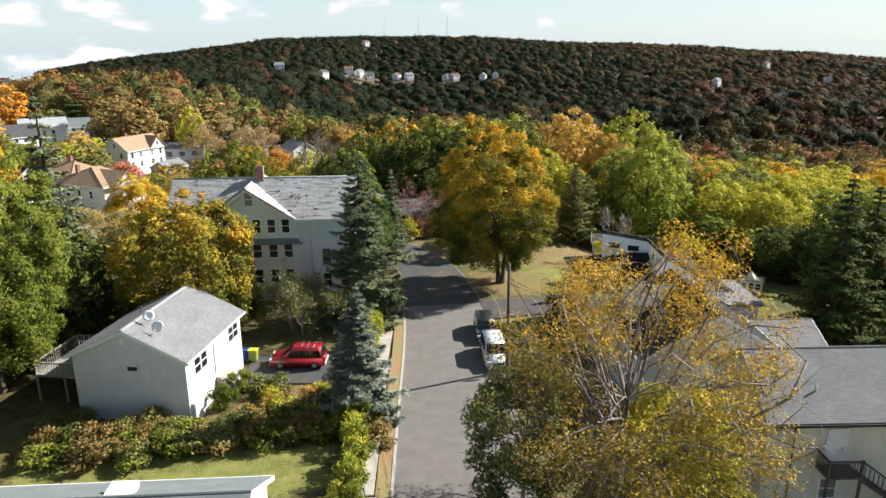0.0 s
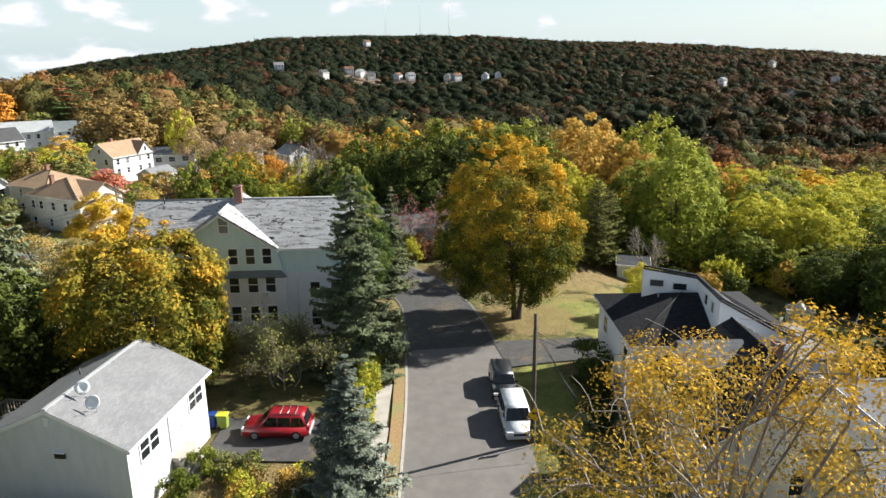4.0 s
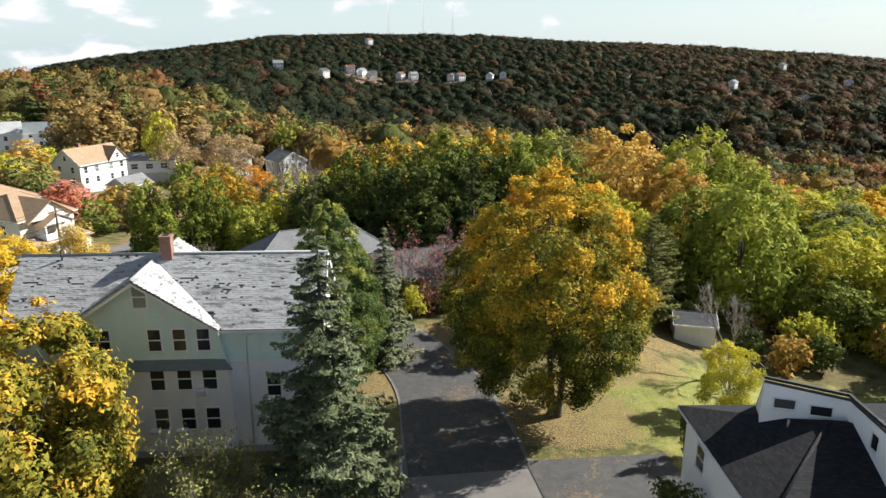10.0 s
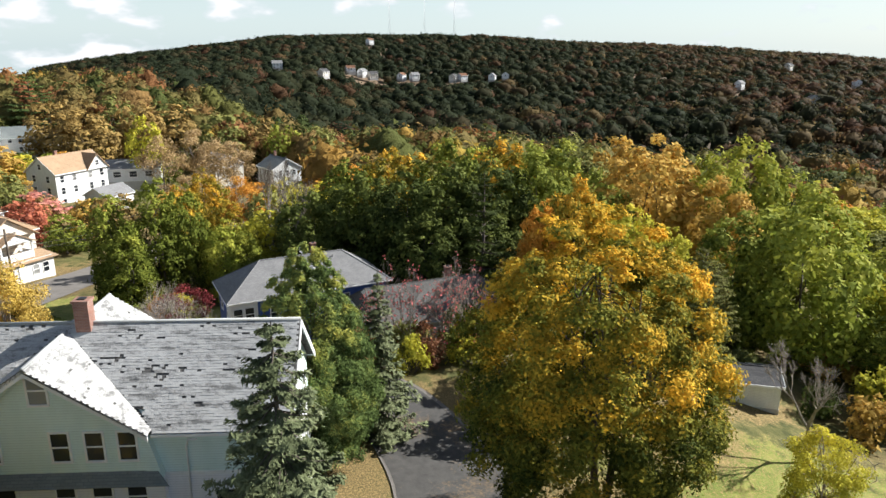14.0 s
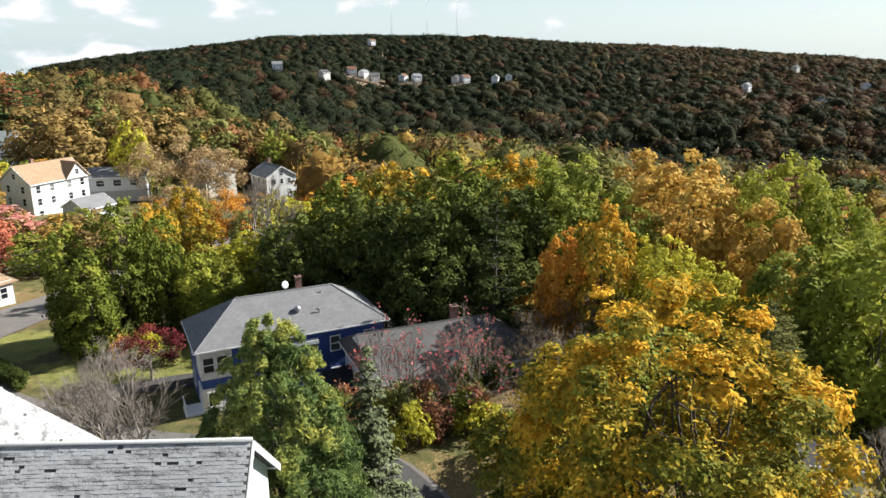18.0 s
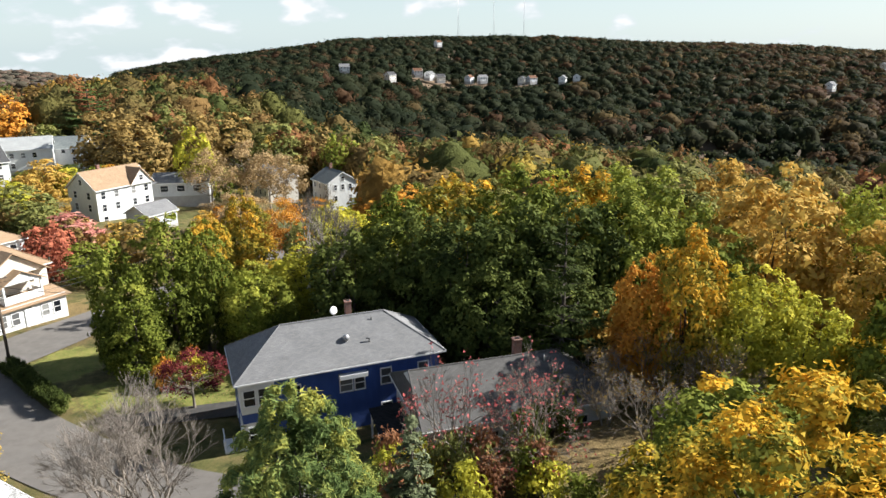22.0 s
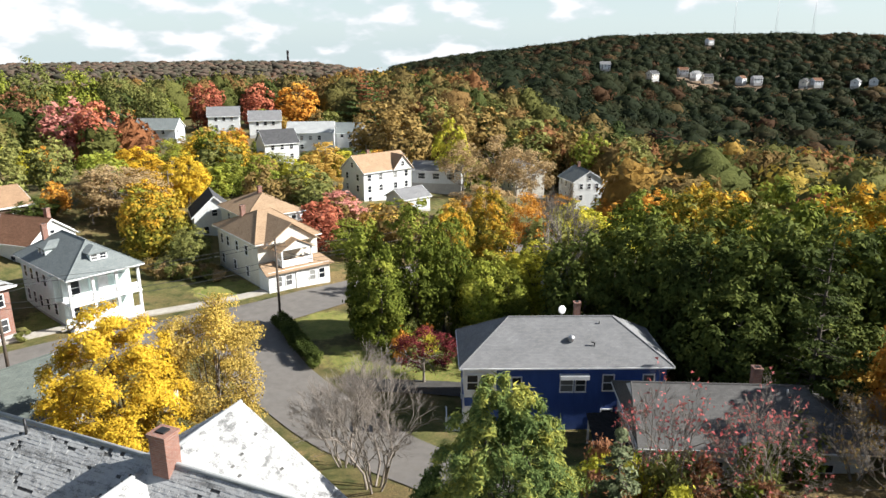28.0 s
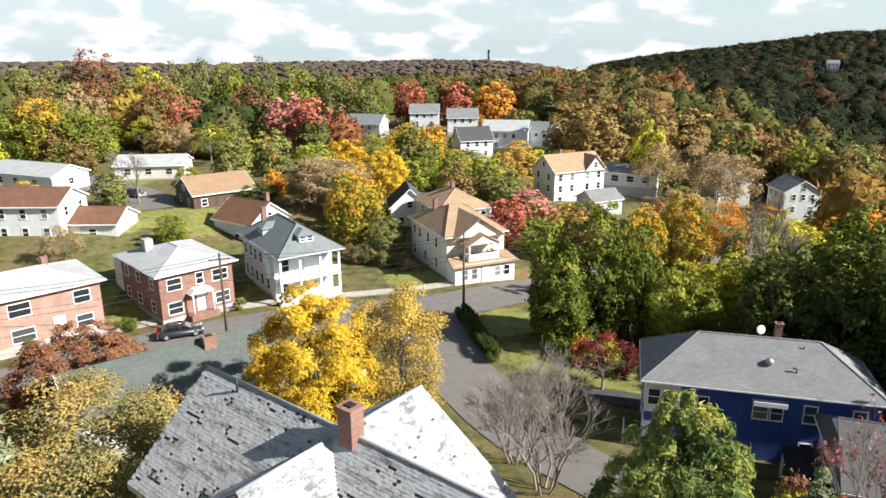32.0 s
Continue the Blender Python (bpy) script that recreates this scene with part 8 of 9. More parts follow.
def woods(name, label, xy, h, rings, segs, tufts, size, seed, tints, mat="woods", tall=1.1, wide=1.0, core=0.92):
    """Distant woods as one mass: for each tree a lobed crown, with leafy tufts on it, standing on the ground."""
    rng = np.random.default_rng(seed)
    k = len(xy)
    patch = 0.5 + 0.25 * np.sin(xy[:, 0] * 0.021 + 1.3 * np.sin(xy[:, 1] * 0.013)) + 0.25 * np.sin(xy[:, 1] * 0.027 + 1.7 * np.sin(xy[:, 0] * 0.017 + 2))
    H = h * rng.uniform(0.55, 1.2, k) * (0.85 + 0.3 * patch)
    R = H * rng.uniform(0.36, 0.58, k) * wide
    el = np.linspace(-0.5, 1.46, rings + 1)
    E, A = np.meshgrid(el, np.arange(segs) / segs * math.tau, indexing="ij")
    A = A + (np.arange(rings + 1) % 2)[:, None] * math.pi / segs
    grid = np.stack([np.cos(E) * np.cos(A), np.cos(E) * np.sin(A), np.sin(E)], -1).reshape(-1, 3)
    ng = len(grid)
    forms, sprays = [], []
    for _ in range(12):
        u = np.concatenate([grid, round_dirs(rng, tufts, -0.2)])
        rad, nn, _t = lobed(rng, u, 17, 44, -0.5, 0.42)
        q = u * (rad * rng.uniform(0.95, 1.05, len(u)))[:, None]
        q[:len(grid)] *= core
        q[:, 2] = 0.75 + q[:, 2] * np.where(q[:, 2] > 0, tall, 1.5)
        forms.append(q)
        sprays.append(nn)
    pick, a = rng.integers(0, 12, k), rng.uniform(0, math.tau, k)
    ca, sa = np.cos(a)[:, None], np.sin(a)[:, None]
    turn = lambda q: np.stack([q[..., 0] * ca - q[..., 1] * sa, q[..., 0] * sa + q[..., 1] * ca, q[..., 2]], -1)
    P, N = turn(np.stack(forms)[pick]), turn(np.stack(sprays)[pick])
    base = np.stack([xy[:, 0], xy[:, 1], gz(xy[:, 0], xy[:, 1])], 1)
    C = base[:, None, :] + P * np.stack([R, R, H / 2.0], 1)[:, None, :]
    # Tints turn tan and lighter eastward; the hill's sunlit side is in the colour.
    t = np.clip(rng.choice(tints, k) + rng.normal(0, 0.03, k) + 0.22 * (patch - 0.5) + 0.34 * np.clip((xy[:, 0] - 60) / 320, 0, 1), 0, 1)
    V = C[:, :ng].reshape(-1, 3)
    i = np.arange(ng).reshape(rings + 1, segs)
    j = np.roll(i, -1, 1)
    F = np.stack([i[:-1], j[:-1], j[1:], i[1:]], -1).reshape(-1, 4)
    F = (F[None] + (np.arange(k) * ng)[:, None, None]).reshape(-1, 4)
    nf = rings * segs
    T = np.repeat(t, nf)
    if tufts:
        c, m = C[:, ng:].reshape(-1, 3), k * tufts
        n_ = N[:, ng:].reshape(-1, 3) + unit(rng, m) * 0.45
        n_ /= np.linalg.norm(n_, axis=1)[:, None]
        a1 = np.cross(n_, unit(rng, m))
        a1 /= np.linalg.norm(a1, axis=1)[:, None]
        a2 = np.cross(n_, a1)
        s = size * rng.uniform(0.5, 1.2, (m, 1))
        c = c + n_ * s * 0.25
        w = rng.uniform(0.4, 0.8, (m, 3, 1))
        V = np.concatenate([V, np.stack([c - a1 * s * w[:, 0] - a2 * s * 0.3, c + a1 * s * w[:, 1] - a2 * s * 0.2, c + a2 * s * w[:, 2]], 1).reshape(-1, 3)])
        T = np.concatenate([T, np.repeat(t, tufts)])
    me = bpy.data.meshes.new(name)
    m = k * tufts
    me.vertices.add(len(V)); me.loops.add(len(F) * 4 + m * 3); me.polygons.add(len(F) + m)
    me.vertices.foreach_set("co", V.astype(np.float32).ravel())
    me.loops.foreach_set("vertex_index", np.concatenate([F.ravel(), np.arange(m * 3) + k * ng]).astype(np.int32))
    me.polygons.foreach_set("loop_start", np.concatenate([np.arange(len(F)) * 4, len(F) * 4 + np.arange(m) * 3]).astype(np.int32))
    me.polygons.foreach_set("use_smooth", np.arange(len(F) + m) < k * nf)
    me.attributes.new("tint", 'FLOAT', 'FACE').data.foreach_set("value", T.astype(np.float32))
    me.materials.append(M[mat])
    me.update(calc_edges=True)
    return tagged(new(name, me), label, "woods", kind="stuff")


def scatter(seed, x0, x1, y0, y1, step, keep):
    rng = np.random.default_rng(seed)
    X, Y = np.meshgrid(np.arange(x0, x1, step), np.arange(y0, y1, step))
    P = np.stack([X.ravel(), Y.ravel()], 1) + rng.uniform(-0.75, 0.75, (X.size, 2)) * step
    return P[keep(P[:, 0], P[:, 1])]


TINTS = [0.05, 0.1, 0.14, 0.18, 0.22, 0.26, 0.3, 0.33, 0.36, 0.4, 0.43, 0.47, 0.5, 0.55, 0.62, 0.7, 0.8, 0.9]
ahead = lambda x, y, a: np.abs(np.degrees(np.arctan2(x - 0, y - 10))) < a
west_az = lambda x, y: np.degrees(np.arctan2(x, y - 42))
near = scatter(1, -260, 330, 132, 330, 9.0, lambda x, y: ahead(x, y, 60) & (y > 144 + 0.35 * np.clip(-x - 10, 0, 400) + 0.3 * np.clip(x - 40, 0, 70)) & ~((x < -20) & (x > -200) & (y < 236 + 0.25 * (-x - 60))))
woods("near_woods", "autumn woods falling into the valley", near, 15.5, 4, 9, 240, 1.3, 3, TINTS + [0.47, 0.55, 0.62, 0.68, 0.74, 0.8], "woods_near", core=0.92)
west = scatter(2, -420, -120, 20, 380, 9.8, lambda x, y: (west_az(x, y) > -88) & (np.hypot(x, y - 42) > 178) & ~((x > -205) & (y > 165) & (y < 275)) & ~((x > -215) & (y < 135)) & ~((np.abs(x + 292) < 14) & (np.abs(y - 168) < 12)))
woods("west_woods", "autumn woods on the western rise", west, 15, 4, 9, 190, 1.3, 4, TINTS, "woods_near", core=0.92)
ridge = scatter(8, -2500, -900, 300, 2300, 24, lambda x, y: (np.hypot(x, y) > 1950) & (np.hypot(x, y) < 2620) & (west_az(x, y) > -86) & (west_az(x, y) < -26))
woods("ridge_woods", "brown woods on the far western ridge", ridge, 15, 3, 7, 0, 2.0, 9, TINTS, "woods_ridge", tall=0.6, wide=1.9, core=1.0)
valley = scatter(3, -620, 620, 330, 640, 13, lambda x, y: ahead(x, y, 50))
woods("valley_woods", "autumn woods on the valley floor, in the hill's shaded colours", valley, 16, 3, 7, 60, 1.9, 5, TINTS, tall=0.85, wide=1.25, core=0.86)
HILLSIDE = [(o.location.x, o.location.y) for o in scene.objects if o.name.startswith("house") and o.parent is None and o.location.y > 400]


def glades(P):
    """Leaves the gardens of the hillside houses open on their downhill side."""
    keep = np.ones(len(P), bool)
    for hx, hy in HILLSIDE:
        d = math.hypot(hx, hy)
        fx, fy = -hx / d, -hy / d
        along, side = (P[:, 0] - hx) * fx + (P[:, 1] - hy) * fy, (P[:, 0] - hx) * fy - (P[:, 1] - hy) * fx
        keep &= ~((along > -9) & (along < 40) & (np.abs(side) < 10))
    return P[keep]


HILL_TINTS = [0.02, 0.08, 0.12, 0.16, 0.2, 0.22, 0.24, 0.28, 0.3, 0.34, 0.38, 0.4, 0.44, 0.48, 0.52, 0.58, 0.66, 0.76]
far = scatter(6, -1100, 1100, 640, 1420, 11.5, lambda x, y: ahead(x, y, 37) & (np.degrees(np.arctan2(x, y)) > -28))
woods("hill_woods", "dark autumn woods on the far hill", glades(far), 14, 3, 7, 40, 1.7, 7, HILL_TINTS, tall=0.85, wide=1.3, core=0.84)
wmid = scatter(10, -1500, -260, 40, 1200, 17, lambda x, y: (west_az(x, y) > -86) & (west_az(x, y) < -30) & (np.hypot(x, y) > 440) & (np.hypot(x, y) < 640))
woods("west_mid_woods", "olive and rust woods beyond the western rise", wmid, 13, 3, 7, 40, 2.8, 11, TINTS)

# ---- vehicles, poles, bins and other loose things ----
def car(x, y, z, rot, paint, label, kind_="suv", length=4.5, width=1.82, h=1.7, rack=False):
    c = thing("car", x, y, z, rot, label, "car")
    a, w = length / 2, width / 2
    if kind_ == "suv":
        low = [(-a, 0.35), (-a + 0.05, 0.75), (-a + 0.12, 1.0), (a - 1.25, 1.02), (a - 0.2, 0.88), (a, 0.7), (a, 0.35), (a - 0.3, 0.25), (-a + 0.3, 0.25)]
        cab = [(-a + 0.1, 1.0), (-a + 0.35, h - 0.05), (-a + 0.7, h), (a - 2.0, h), (a - 1.75, h - 0.06), (a - 1.1, 1.0)]
    else:
        low = [(-a, 0.35), (-a + 0.03, 0.8), (-a + 0.5, 0.95), (a - 1.3, 0.93), (a - 0.2, 0.75), (a, 0.6), (a, 0.33), (a - 0.3, 0.25), (-a + 0.3, 0.25)]
        cab = [(-a + 0.45, 0.93), (-a + 1.15, h - 0.03), (-a + 1.5, h), (a - 2.2, h), (a - 1.9, h - 0.06), (a - 1.15, 0.92)]
    def shell(name, out, taper, mat, wide, lab=""):
        bm = bmesh.new()
        zs = [q[1] for q in out]
        lo, hi = min(zs), max(zs)
        rows = []
        for s in (-1, 1):
            rows.append([bm.verts.new((px, s * wide * (1 - taper * (pz - lo) / (hi - lo)), pz)) for px, pz in out])
        bm.faces.new(rows[0]); bm.faces.new(rows[1][::-1])
        k = len(out)
        for i in range(k):
            bm.faces.new((rows[0][i], rows[1][i], rows[1][(i + 1) % k], rows[0][(i + 1) % k]))
        bmesh.ops.recalc_face_normals(bm, faces=bm.faces)
        bmesh.ops.bevel(bm, geom=list(bm.edges), offset=0.05, segments=2, affect='EDGES')
        return part(name, bm, mat, c, lab, smooth=True)
    shell("body", low, 0.06, paint, w)
    shell("cabin", cab, 0.17, paint, w * 0.95)
    # glass: side panes, windscreen and rear pane a little proud of the cabin
    z0, z1 = 1.04 if kind_ == "suv" else 0.97, h - 0.12
    t0, t1 = cab[0], cab[-1]
    def at(zz, front):
        lo_, hi_ = (cab[-1], cab[-2]) if front else (cab[0], cab[1])
        f = (zz - lo_[1]) / (hi_[1] - lo_[1])
        return lo_[0] + (hi_[0] - lo_[0]) * f
    yw = lambda zz: w * 0.95 * (1 - 0.17 * (zz - cab[0][1]) / (h - cab[0][1])) + 0.012
    for s in (-1, 1):
        xs = [at(z0, False) + 0.12, (at(z0, False) + at(z0, True)) / 2 - 0.55, (at(z0, False) + at(z0, True)) / 2 + 0.35, at(z0, True) - 0.12]
        for q in range(3):
            bm = bmesh.new()
            x0, x1 = xs[q] + 0.04, xs[q + 1] - 0.04
            u0, u1 = max(x0, at(z1, False) + 0.12), min(x1, at(z1, True) - 0.12)
            vs = [bm.verts.new(v) for v in ((x0, s * yw(z0), z0), (x1, s * yw(z0), z0), (u1, s * yw(z1), z1), (u0, s * yw(z1), z1))]
            vs2 = [bm.verts.new((v.co.x, v.co.y - s * 0.03, v.co.z)) for v in vs]
            bm.faces.new(vs); bm.faces.new(vs2[::-1])
            for i in range(4):
                bm.faces.new((vs[i], vs[(i + 1) % 4], vs2[(i + 1) % 4], vs2[i]))
            part("side_window", bm, M["car_glass"], c)
    for front in (True, False):
        bm = bmesh.new()
        o = 0.02 if front else -0.02
        vs = [bm.verts.new(v) for v in ((at(z0, front) + o, -yw(z0) * 0.9, z0), (at(z0, front) + o, yw(z0) * 0.9, z0), (at(z1, front) + o, yw(z1) * 0.88, z1), (at(z1, front) + o, -yw(z1) * 0.88, z1))]
        vs2 = [bm.verts.new((v.co.x - o * 2, v.co.y, v.co.z)) for v in vs]
        bm.faces.new(vs); bm.faces.new(vs2[::-1])
        for i in range(4):
            bm.faces.new((vs[i], vs[(i + 1) % 4], vs2[(i + 1) % 4], vs2[i]))
        part("windscreen" if front else "rear_window", bm, M["car_glass"], c)
    for sx in (-a + 0.85, a - 0.85):
        for s in (-1, 1):
            wh = link("wheel", None, c)
            wh.matrix_basis = pose(sx, s * (w - 0.1), 0.34, 90, 0, 0)
            bm = bmesh.new()
            bmesh.ops.create_cone(bm, cap_ends=True, segments=18, radius1=0.34, radius2=0.34, depth=0.22)
            bmesh.ops.bevel(bm, geom=[e for e in bm.edges if len(e.link_faces) == 2 and e.calc_face_angle() > 1.0], offset=0.04, segments=2, affect='EDGES')
            part("tyre", bm, M["rubber"], wh)
            bm = bmesh.new()
            bmesh.ops.create_cone(bm, cap_ends=True, segments=14, radius1=0.2, radius2=0.2, depth=0.24)
            part("rim", bm, M["metal"], wh)
    for s in (-1, 1):
        boxes("headlight", [(a - 0.16, a + 0.01, s * w * 0.75 - 0.2, s * w * 0.75 + 0.2, 0.66, 0.82)], M["lamp_clear"], c)
        boxes("tail_light", [(-a - 0.01, -a + 0.12, s * w * 0.82 - 0.1, s * w * 0.82 + 0.1, 0.7, 1.0)], M["lamp_red"], c)
        boxes("mirror", [(a - 1.5, a - 1.38, s * (w + 0.02) - 0.06, s * (w + 0.02) + 0.06, 1.0, 1.15)], paint, c)
    boxes("bumper", [(a - 0.1, a + 0.05, -w * 0.92, w * 0.92, 0.32, 0.55)], M["grey_paint"], c, bevel=0.02)
    boxes("rear_bumper", [(-a - 0.05, -a + 0.1, -w * 0.92, w * 0.92, 0.32, 0.55)], M["grey_paint"], c, bevel=0.02)
    boxes("grille", [(a - 0.02, a + 0.02, -0.5, 0.5, 0.55, 0.72)], M["dark_metal"], c)
    if rack:
        for s in (-1, 1):
            tube("roof_rail", [(-a + 0.6, s * 0.6, h + 0.05), (a - 2.1, s * 0.6, h + 0.05)], 0.025, M["dark_metal"], c)
        for q in (-a + 0.9, -a + 1.4, -a + 1.9):
            tube("roof_bar", [(q, -0.6, h + 0.06), (q, 0.6, h + 0.06)], 0.02, M["metal"], c)
    return c


car(-9.4, 37.6, ground_z(-9.4, 37.6) + 0.12, 178, M["car_red"], "red estate car with a roof rack on the driveway", rack=True, length=4.45)
car(6.6, 38.2, 0.08, -88, M["car_white"], "white sport-utility car parked at the roadside", length=4.8, width=1.95, h=1.78)
car(6.3, 43.4, 0.08, -90, M["car_dark"], "dark pickup-like car parked at the roadside", length=4.6, h=1.65)
car(-66.6, 77.4, -4.85, 66, M["car_dark"], "black saloon car parked along the street", "saloon", 4.7, 1.85, 1.45)
car(-78.0, 89.6, -4.8, 150, M["car_dark"], "dark car on the driveway between houses", "saloon", 4.5, 1.8, 1.45)
car(-118.5, 98.5, ground_z(-118.5, 98.5) + 0.15, 20, M["car_dark"], "dark car on the parking court", "saloon", 4.6, 1.8, 1.45)
car(-50.5, 160, ground_z(-50.5, 160) + 0.1, 70, M["car_red"], "red car parked near the trees", "saloon", 4.4, 1.8, 1.45)
car(-26.5, 200.5, ground_z(-26.5, 200.5) + 0.1, 10, M["car_white"], "white car parked before the white house", "saloon", 4.5, 1.8, 1.45)


def bin_(x, y, mat, lid, label):
    b = thing("wheelie_bin", x, y, ground_z(x, y) + 0.1, 85, label, "bin", "household bins")
    bm = bmesh.new()
    lo = [bm.verts.new(v) for v in ((-0.24, -0.27, 0.04), (0.24, -0.27, 0.04), (0.24, 0.27, 0.04), (-0.24, 0.27, 0.04))]
    hi = [bm.verts.new(v) for v in ((-0.3, -0.34, 1.0), (0.3, -0.34, 1.0), (0.3, 0.36, 1.0), (-0.3, 0.36, 1.0))]
    bm.faces.new(lo[::-1]); bm.faces.new(hi)
    for i in range(4):
        bm.faces.new((lo[i], lo[(i + 1) % 4], hi[(i + 1) % 4], hi[i]))
    bmesh.ops.bevel(bm, geom=list(bm.edges), offset=0.03, segments=2, affect='EDGES')
    part("body", bm, M[mat], b)
    boxes("lid", [(-0.33, 0.33, -0.38, 0.42, 1.0, 1.07)], M[lid], b, bevel=0.02)
    tube("handle", [(-0.25, 0.44, 0.98), (0.25, 0.44, 0.98)], 0.02, M[mat], b)
    for s in (-0.26, 0.26):
        bm = bmesh.new()
        bmesh.ops.create_cone(bm, cap_ends=True, segments=14, radius1=0.12, radius2=0.12, depth=0.06, matrix=pose(s, 0.3, 0.1, 0, 90, 0))
        part("wheel", bm, M["rubber"], b)


bin_(-13.3, 38.5, "bin_green", "bin_yellow", "green wheeled bin with a yellow lid")
bin_(-14.1, 38.6, "bin_blue", "bin_blue", "blue wheeled bin beside the driveway")


def pole(x, y, h, arm=True, rot=0, label="dark wooden utility pole with a crossarm", z=None, lamp=False):
    z = ground_z(x, y) if z is None else z
    p = thing("utility_pole", x, y, z, rot, label, "utility pole", "utility poles")
    tube("post", [(0, 0, -0.5), (0.02, 0, h * 0.5), (0, 0, h)], [0.17, 0.14, 0.11], M["pole_wood"], p)
    if arm:
        boxes("crossarm", [(-1.1, 1.1, -0.16, -0.06, h - 0.7, h - 0.58)], M["pole_wood"], p)
        for q in (-1.0, -0.45, 0.45, 1.0):
            tube("insulator", [(q, -0.11, h - 0.58), (q, -0.11, h - 0.4)], 0.04, M["grey_paint"], p, sides=6)
    return p


POLES = [(-62.3, 80.4, 9.6), (-46.3, 101.2, 10.2), (-72.2, 55, 9.6)]
for x, y, h in POLES:
    pole(x, y, h, rot=60, z=-5.0)
pole(7.4, 35.9, 9.1, False, label="dark wooden utility pole beside the road sign")
pole(-85.5, 124.5, 10.5, rot=10, z=-4.5)
pole(-175, 225, 11, rot=30)
pole(-30.5, 104, 9.0, False, z=-5.0, label="dark wooden utility pole below the trees")


def wire(a, b, sag=0.6, r=0.022):
    a, b = Vector(a), Vector(b)
    pts = [a.lerp(b, i / 10) - Vector((0, 0, sag * 4 * (i / 10) * (1 - i / 10))) for i in range(11)]
    w = tube("cable", pts, r, M["cable"], sides=4)
    tagged(w, "thin black overhead cable between poles", "cable", "overhead cables")


for (x0, y0, h0), (x1, y1, h1) in ((POLES[0], POLES[1]), (POLES[2], POLES[0])):
    for o, dz in ((-1.0, -0.4), (1.0, -0.4), (0.0, -2.4), (0.0, -3.0)):
        wire((x0 + o * 0.5, y0 + o * 0.86 * -0.5, -5 + h0 + dz), (x1 + o * 0.5, y1 - o * 0.43, -5 + h1 + dz))
for o, dz in ((0.0, -1.0), (0.3, -2.2), (-0.2, -2.8)):
    wire((-46.3 + o, 101.2, 5.2 + dz), (-38, 146, 0.5 + dz))
wire((-46.3, 101.2, 4.0), (-30.5, 104, 3.4), 0.8)
wire((-62.3, 80.4, 3.2), (-70.5, 95, 0.8), 0.5)
wire((-62.3, 80.4, 3.0), (-73.5, 79, 0.5), 0.5)
wire((7.4, 35.9, 7.5), (15.0, 39.0, 4.9), 0.5, 0.018)
for o in (-0.15, 0.15, 0.4):
    wire((7.4, 35.9, 8.2 - o), (10.5 + o * 3, 4, 8.6), 0.9, 0.018)
wire((7.4, 35.9, 7.9), (15.6, 36.4, 5.0), 0.5, 0.018)


def road_sign():
    s = thing("road_sign", 7.55, 35.55, 0, 0, "yellow diamond road sign with a black left-turn arrow", "road sign")
    tube("post", [(0, 0.03, -0.3), (0, 0.03, 2.75)], 0.035, M["metal"], s)
    bm = bmesh.new()
    box_into(bm, -0.38, 0.38, -0.02, 0.0, -0.38, 0.38, 0.01)
    bmesh.ops.rotate(bm, verts=bm.verts, cent=(0, 0, 0), matrix=Euler((0, radians(45), 0)).to_matrix())
    b = part("panel", bm, M["sign_yellow"], s)
    b.matrix_basis = pose(0, 0, 2.35)
    prism("arrow", [(0.06, -0.2), (0.16, -0.2), (0.16, 0.12), (-0.1, 0.12), (-0.1, 0.2), (-0.28, 0.07), (-0.1, -0.06), (-0.1, 0.02), (0.06, 0.02)], -0.028, -0.021, M["sign_black"], b, "black arrow turning left")


road_sign()


def backboard():
    b = thing("board_on_post", -31.0, 71.0, ground_z(-31, 71), 40, "white board on a dark post among yellow trees", "board")
    tube("post", [(0, 0.1, -0.3), (0, 0.1, 7.4)], 0.09, M["pole_wood"], b)
    boxes("board", [(-0.5, 0.5, -0.04, 0.02, 6.2, 7.6)], M["white_paint"], b, bevel=0.02)


backboard()


def mast(x, y, h):
    m = thing("radio_mast", x, y, ground_z(x, y), 0, "slender grey lattice radio mast on the hill", "mast", "radio masts")
    for k in range(3):
        a = k * math.tau / 3
        tube("leg", [(2.0 * math.cos(a), 2.0 * math.sin(a), -2), (0.25 * math.cos(a), 0.25 * math.sin(a), h)], [0.22, 0.14], M["white_paint"], m, sides=4)
    for k in range(12):
        z = h * k / 12
        q = 2.0 * (1 - k / 12) + 0.25
        tube("brace", [(q, 0, z), (-q * 0.5, q * 0.86, z + h / 24), (-q * 0.5, -q * 0.86, z + h / 18), (q, 0, z + h / 12)], 0.1, M["grey_paint"], m, sides=3)
    tube("antenna", [(0, 0, h - 3), (0, 0, h + 6)], 0.16, M["white_paint"], m, sides=5)


for px, yy, h in ((-64, 1262, 68), (-5, 1262, 66), (45, 1258, 72)):
    mast(px, yy, h)
tw = thing("hill_tower", -1690, 2300, ground_z(-1690, 2300), 0, "dark slim tower on the far ridge", "tower")
tube("shaft", [(0, 0, -5), (0, 0, 40)], [4.5, 4], M["dark_metal"], tw)
tube("top", [(0, 0, 40), (0, 0, 48)], [5, 4.2], M["dark_metal"], tw)


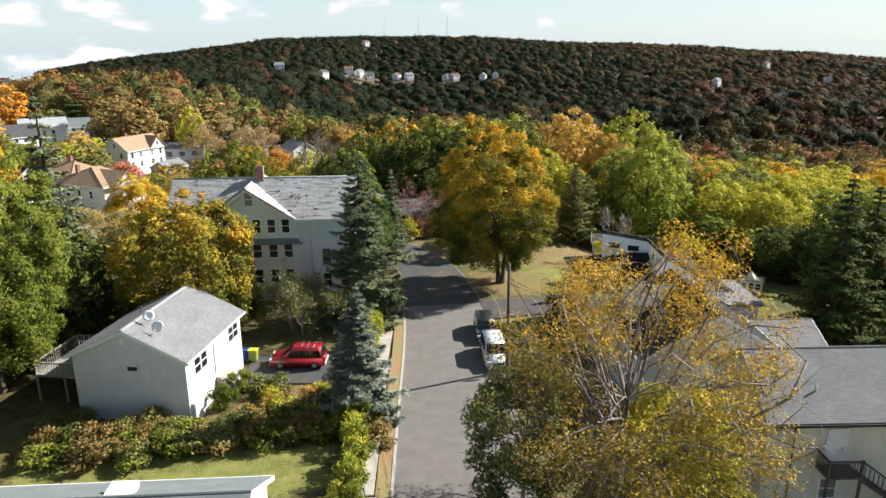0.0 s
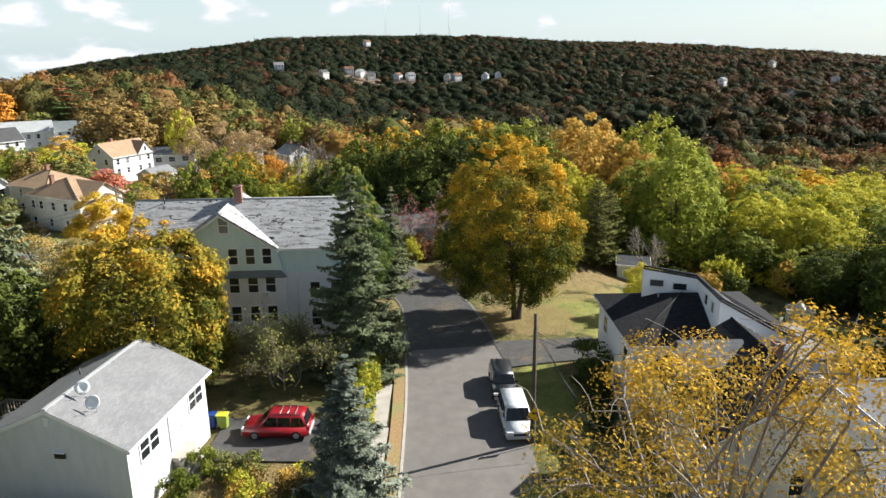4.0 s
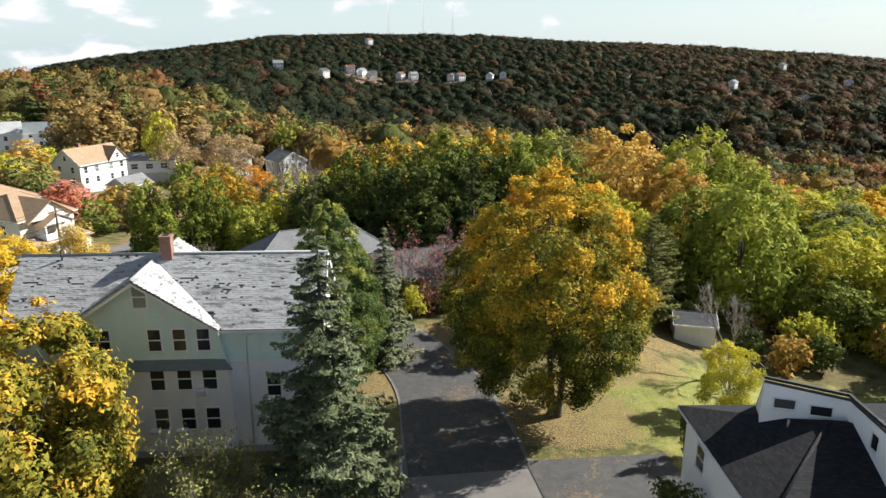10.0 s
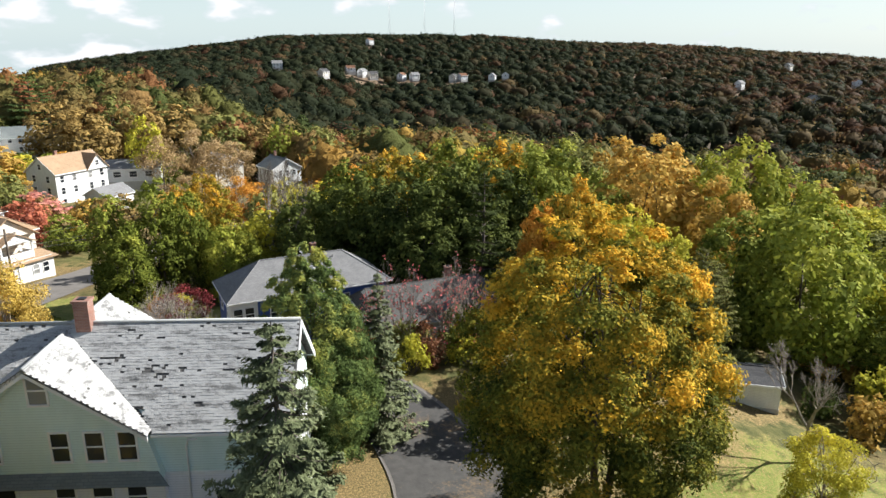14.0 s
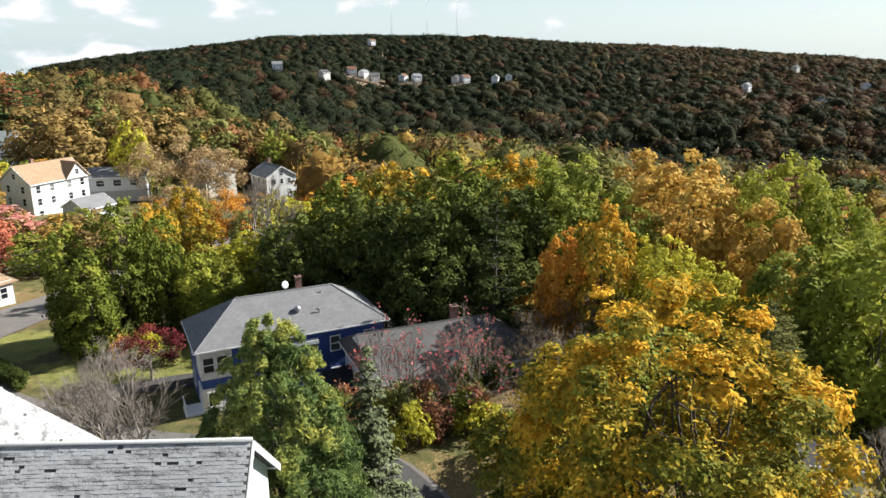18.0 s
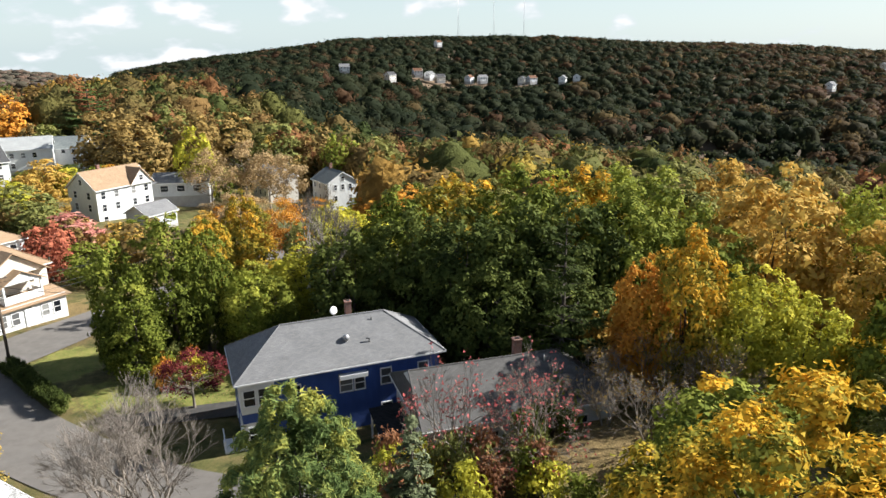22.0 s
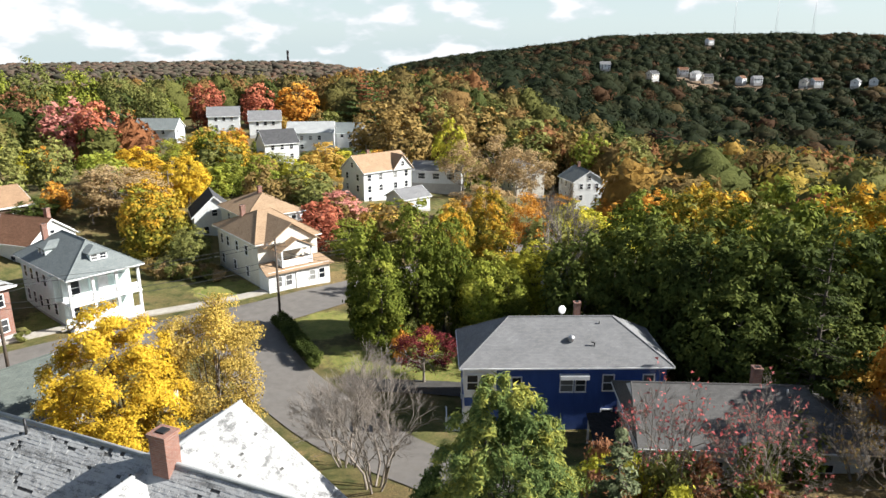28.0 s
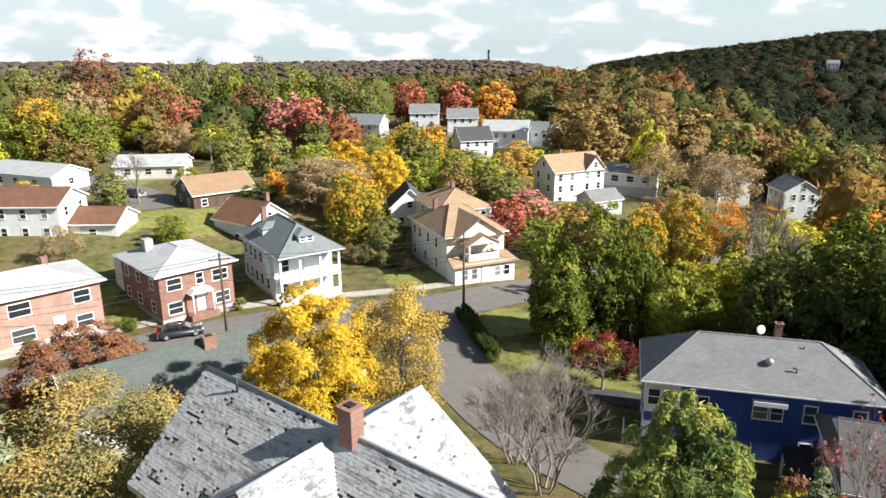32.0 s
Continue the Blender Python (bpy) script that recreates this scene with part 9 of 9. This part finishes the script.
def playhouse():
    p = thing("playhouse", 41.0, 65.2, ground_z(41.0, 65.2), -25, "small white garden playhouse with panes and a gable", "playhouse")
    boxes("wall", [(-1.3, 1.3, -0.9, 0.9, 0, 1.5)], M["white_siding"], p)
    prism("gable", [(-0.6, 1.5), (0.6, 1.5), (0, 2.3)], -0.95, 0.9, M["white_siding"], p)
    for u in (-0.8, 0.0, 0.8):
        add_window(p, pose(u, -0.9, 0.85), 0.5, 0.7)
    boxes("roof", [(-1.45, 1.45, -1.05, 1.05, 1.5, 1.58)], M["grey_wood"], p)
    for k, (x, y) in enumerate(((38.6, 64.0), (39.4, 63.2))):
        c = thing("garden_chair", x, y, ground_z(x, y) + 0.02, 30 + 60 * k, "white plastic garden chair on the grass", "chair", "garden chairs")
        boxes("seat", [(-0.25, 0.25, -0.25, 0.25, 0.4, 0.45)], M["white_paint"], c, bevel=0.01)
        boxes("backrest", [(-0.25, 0.25, 0.2, 0.26, 0.45, 0.95)], M["white_paint"], c, bevel=0.01)
        for lx in (-0.22, 0.22):
            for ly in (-0.22, 0.22):
                tube("leg", [(lx, ly, 0), (lx * 0.95, ly * 0.95, 0.42)], 0.025, M["white_paint"], c, sides=6)


playhouse()
boulder = thing("boulder", -21.6, 25.6, 0.1, 30, "grey rounded boulder in the shrubs", "boulder")
bm = bmesh.new()
bmesh.ops.create_icosphere(bm, subdivisions=3, radius=0.7)
for v in bm.verts:
    v.co *= 1 + 0.18 * noise.noise(v.co * 1.7)
    v.co.z *= 0.65
part("rock", bm, M["foundation"], boulder, smooth=True)

# ---- roof tiles of the old house ----
def tile_mesh():
    bm = bmesh.new()
    vs = [bm.verts.new(v) for v in ((-0.093, 0, 0.02), (0.093, 0, 0.02), (0.093, 0.17, 0.005), (-0.093, 0.17, 0.005), (-0.093, 0, 0), (0.093, 0, 0), (0.093, 0.17, -0.01), (-0.093, 0.17, -0.01))]
    for f in ((0, 1, 2, 3), (4, 5, 1, 0), (5, 6, 2, 1), (6, 7, 3, 2), (7, 4, 0, 3)):
        bm.faces.new([vs[i] for i in f])
    return bm_mesh("roof_tile", bm, M["slates"])


def tile_roof():
    rng = np.random.default_rng(17)
    one = tile_mesh()
    tv = [v.co.copy() for v in one.vertices]
    tf = [tuple(p.vertices) for p in one.polygons]
    L_, D_, e, r, cx, cw, cr = 18.1, 7.2, 8.7, 11.87, -1.35, 4.3, 11.58
    k, kc = (r - e) / (D_ / 2), (cr - e) / cw
    main_z = lambda y: r + 0.2 - k * abs(y)
    wing_z = lambda x: cr + 0.2 - kc * abs(x - cx)
    fy, by = -D_ / 2 - 0.8, D_ / 2 + 1.1
    mats = []
    def slope(origin, along, up, length, height, keep, worn):
        n = along.cross(up)
        rows, cols = int(height / 0.14), int(length / 0.19)
        for i in range(rows + 1):
            for j in range(cols + 1):
                u = (j + (0.5 if i % 2 else 0.0)) * 0.19
                if u > length + 0.05:
                    continue
                p = origin + along * u + up * (i * 0.14 - 0.03) + n * 0.012
                gone = noise.noise(Vector((u * 1.3, i * 0.55, origin.x))) + 0.5 * noise.noise(Vector((u * 0.35, i * 0.16, origin.y)))
                if not keep(p) or rng.uniform() < (0.42 if gone > worn else 0.008):
                    continue
                a, t = rng.normal() * 0.012, rng.normal() * 0.02
                A = (along + up * a).normalized()
                U = (up + n * (0.02 + abs(t)) - along * a).normalized()
                N = A.cross(U)
                m = Matrix((A, U, N)).transposed().to_4x4()
                m.translation = p + n * abs(rng.normal()) * 0.006
                mats.append(m)
    for s in (-1, 1):
        up = Vector((0, -s * D_ / 2, r - e)).normalized()
        along = Vector((1, 0, 0)) if s == -1 else Vector((-1, 0, 0))
        o = Vector((-s * 0 + (-L_ / 2 - 0.35 if s == -1 else L_ / 2 + 0.35), s * (D_ / 2 + 0.45), e - 0.45 * k + 0.2))
        hgt = (D_ / 2 + 0.45) * math.sqrt(1 + k * k)
        slope(o, along, up, L_ + 0.7, hgt - 0.15, lambda p: not (abs(p.x - cx) < cw + 0.4 and wing_z(p.x) > p.z + 0.05) and not (abs(p.x - cx) < cw and p.y < -D_ / 2 + 0.4), 0.4)
        up = Vector((-s * cw, 0, cr - e)).normalized()
        along = Vector((0, -1, 0)) if s == -1 else Vector((0, 1, 0))
        o = Vector((cx + s * (cw + 0.4), (by if s == -1 else fy), e - 0.4 * kc + 0.2))
        hgt = (cw + 0.4) * math.sqrt(1 + kc * kc)
        slope(o, along, up, by - fy, hgt - 0.12, lambda p: not (abs(p.y) < D_ / 2 + 0.45 and main_z(p.y) > p.z + 0.05), 0.95)
    eye = Vector((15.5, -13.0, 24.0))
    mats.sort(key=lambda m: (m.translation - eye).length)
    for m in mats[:300]:
        link("roof_tile", one, OLD, m=m)
    verts, faces = [], []
    for m in mats[300:]:
        b = len(verts)
        verts += [tuple(m @ v) for v in tv]
        faces += [tuple(i + b for i in f) for f in tf]
    rest = link("roof_tiles", raw("roof_tiles", verts, faces, M["slates"], uv=False), OLD, "weathered pale and dark grey roof tiles")
    tagged(rest, kind="stuff")
    for a, b in (((-L_ / 2 - 0.4, 0, r + 0.22), (L_ / 2 + 0.4, 0, r + 0.22)), ((cx, fy, cr + 0.22), (cx, -0.4, cr + 0.22)), ((cx, 0.4, cr + 0.22), (cx, by, cr + 0.22))):
        tube("ridge_cap", [a, b], 0.09, M["roof_light"], OLD, sides=6)


tile_roof()
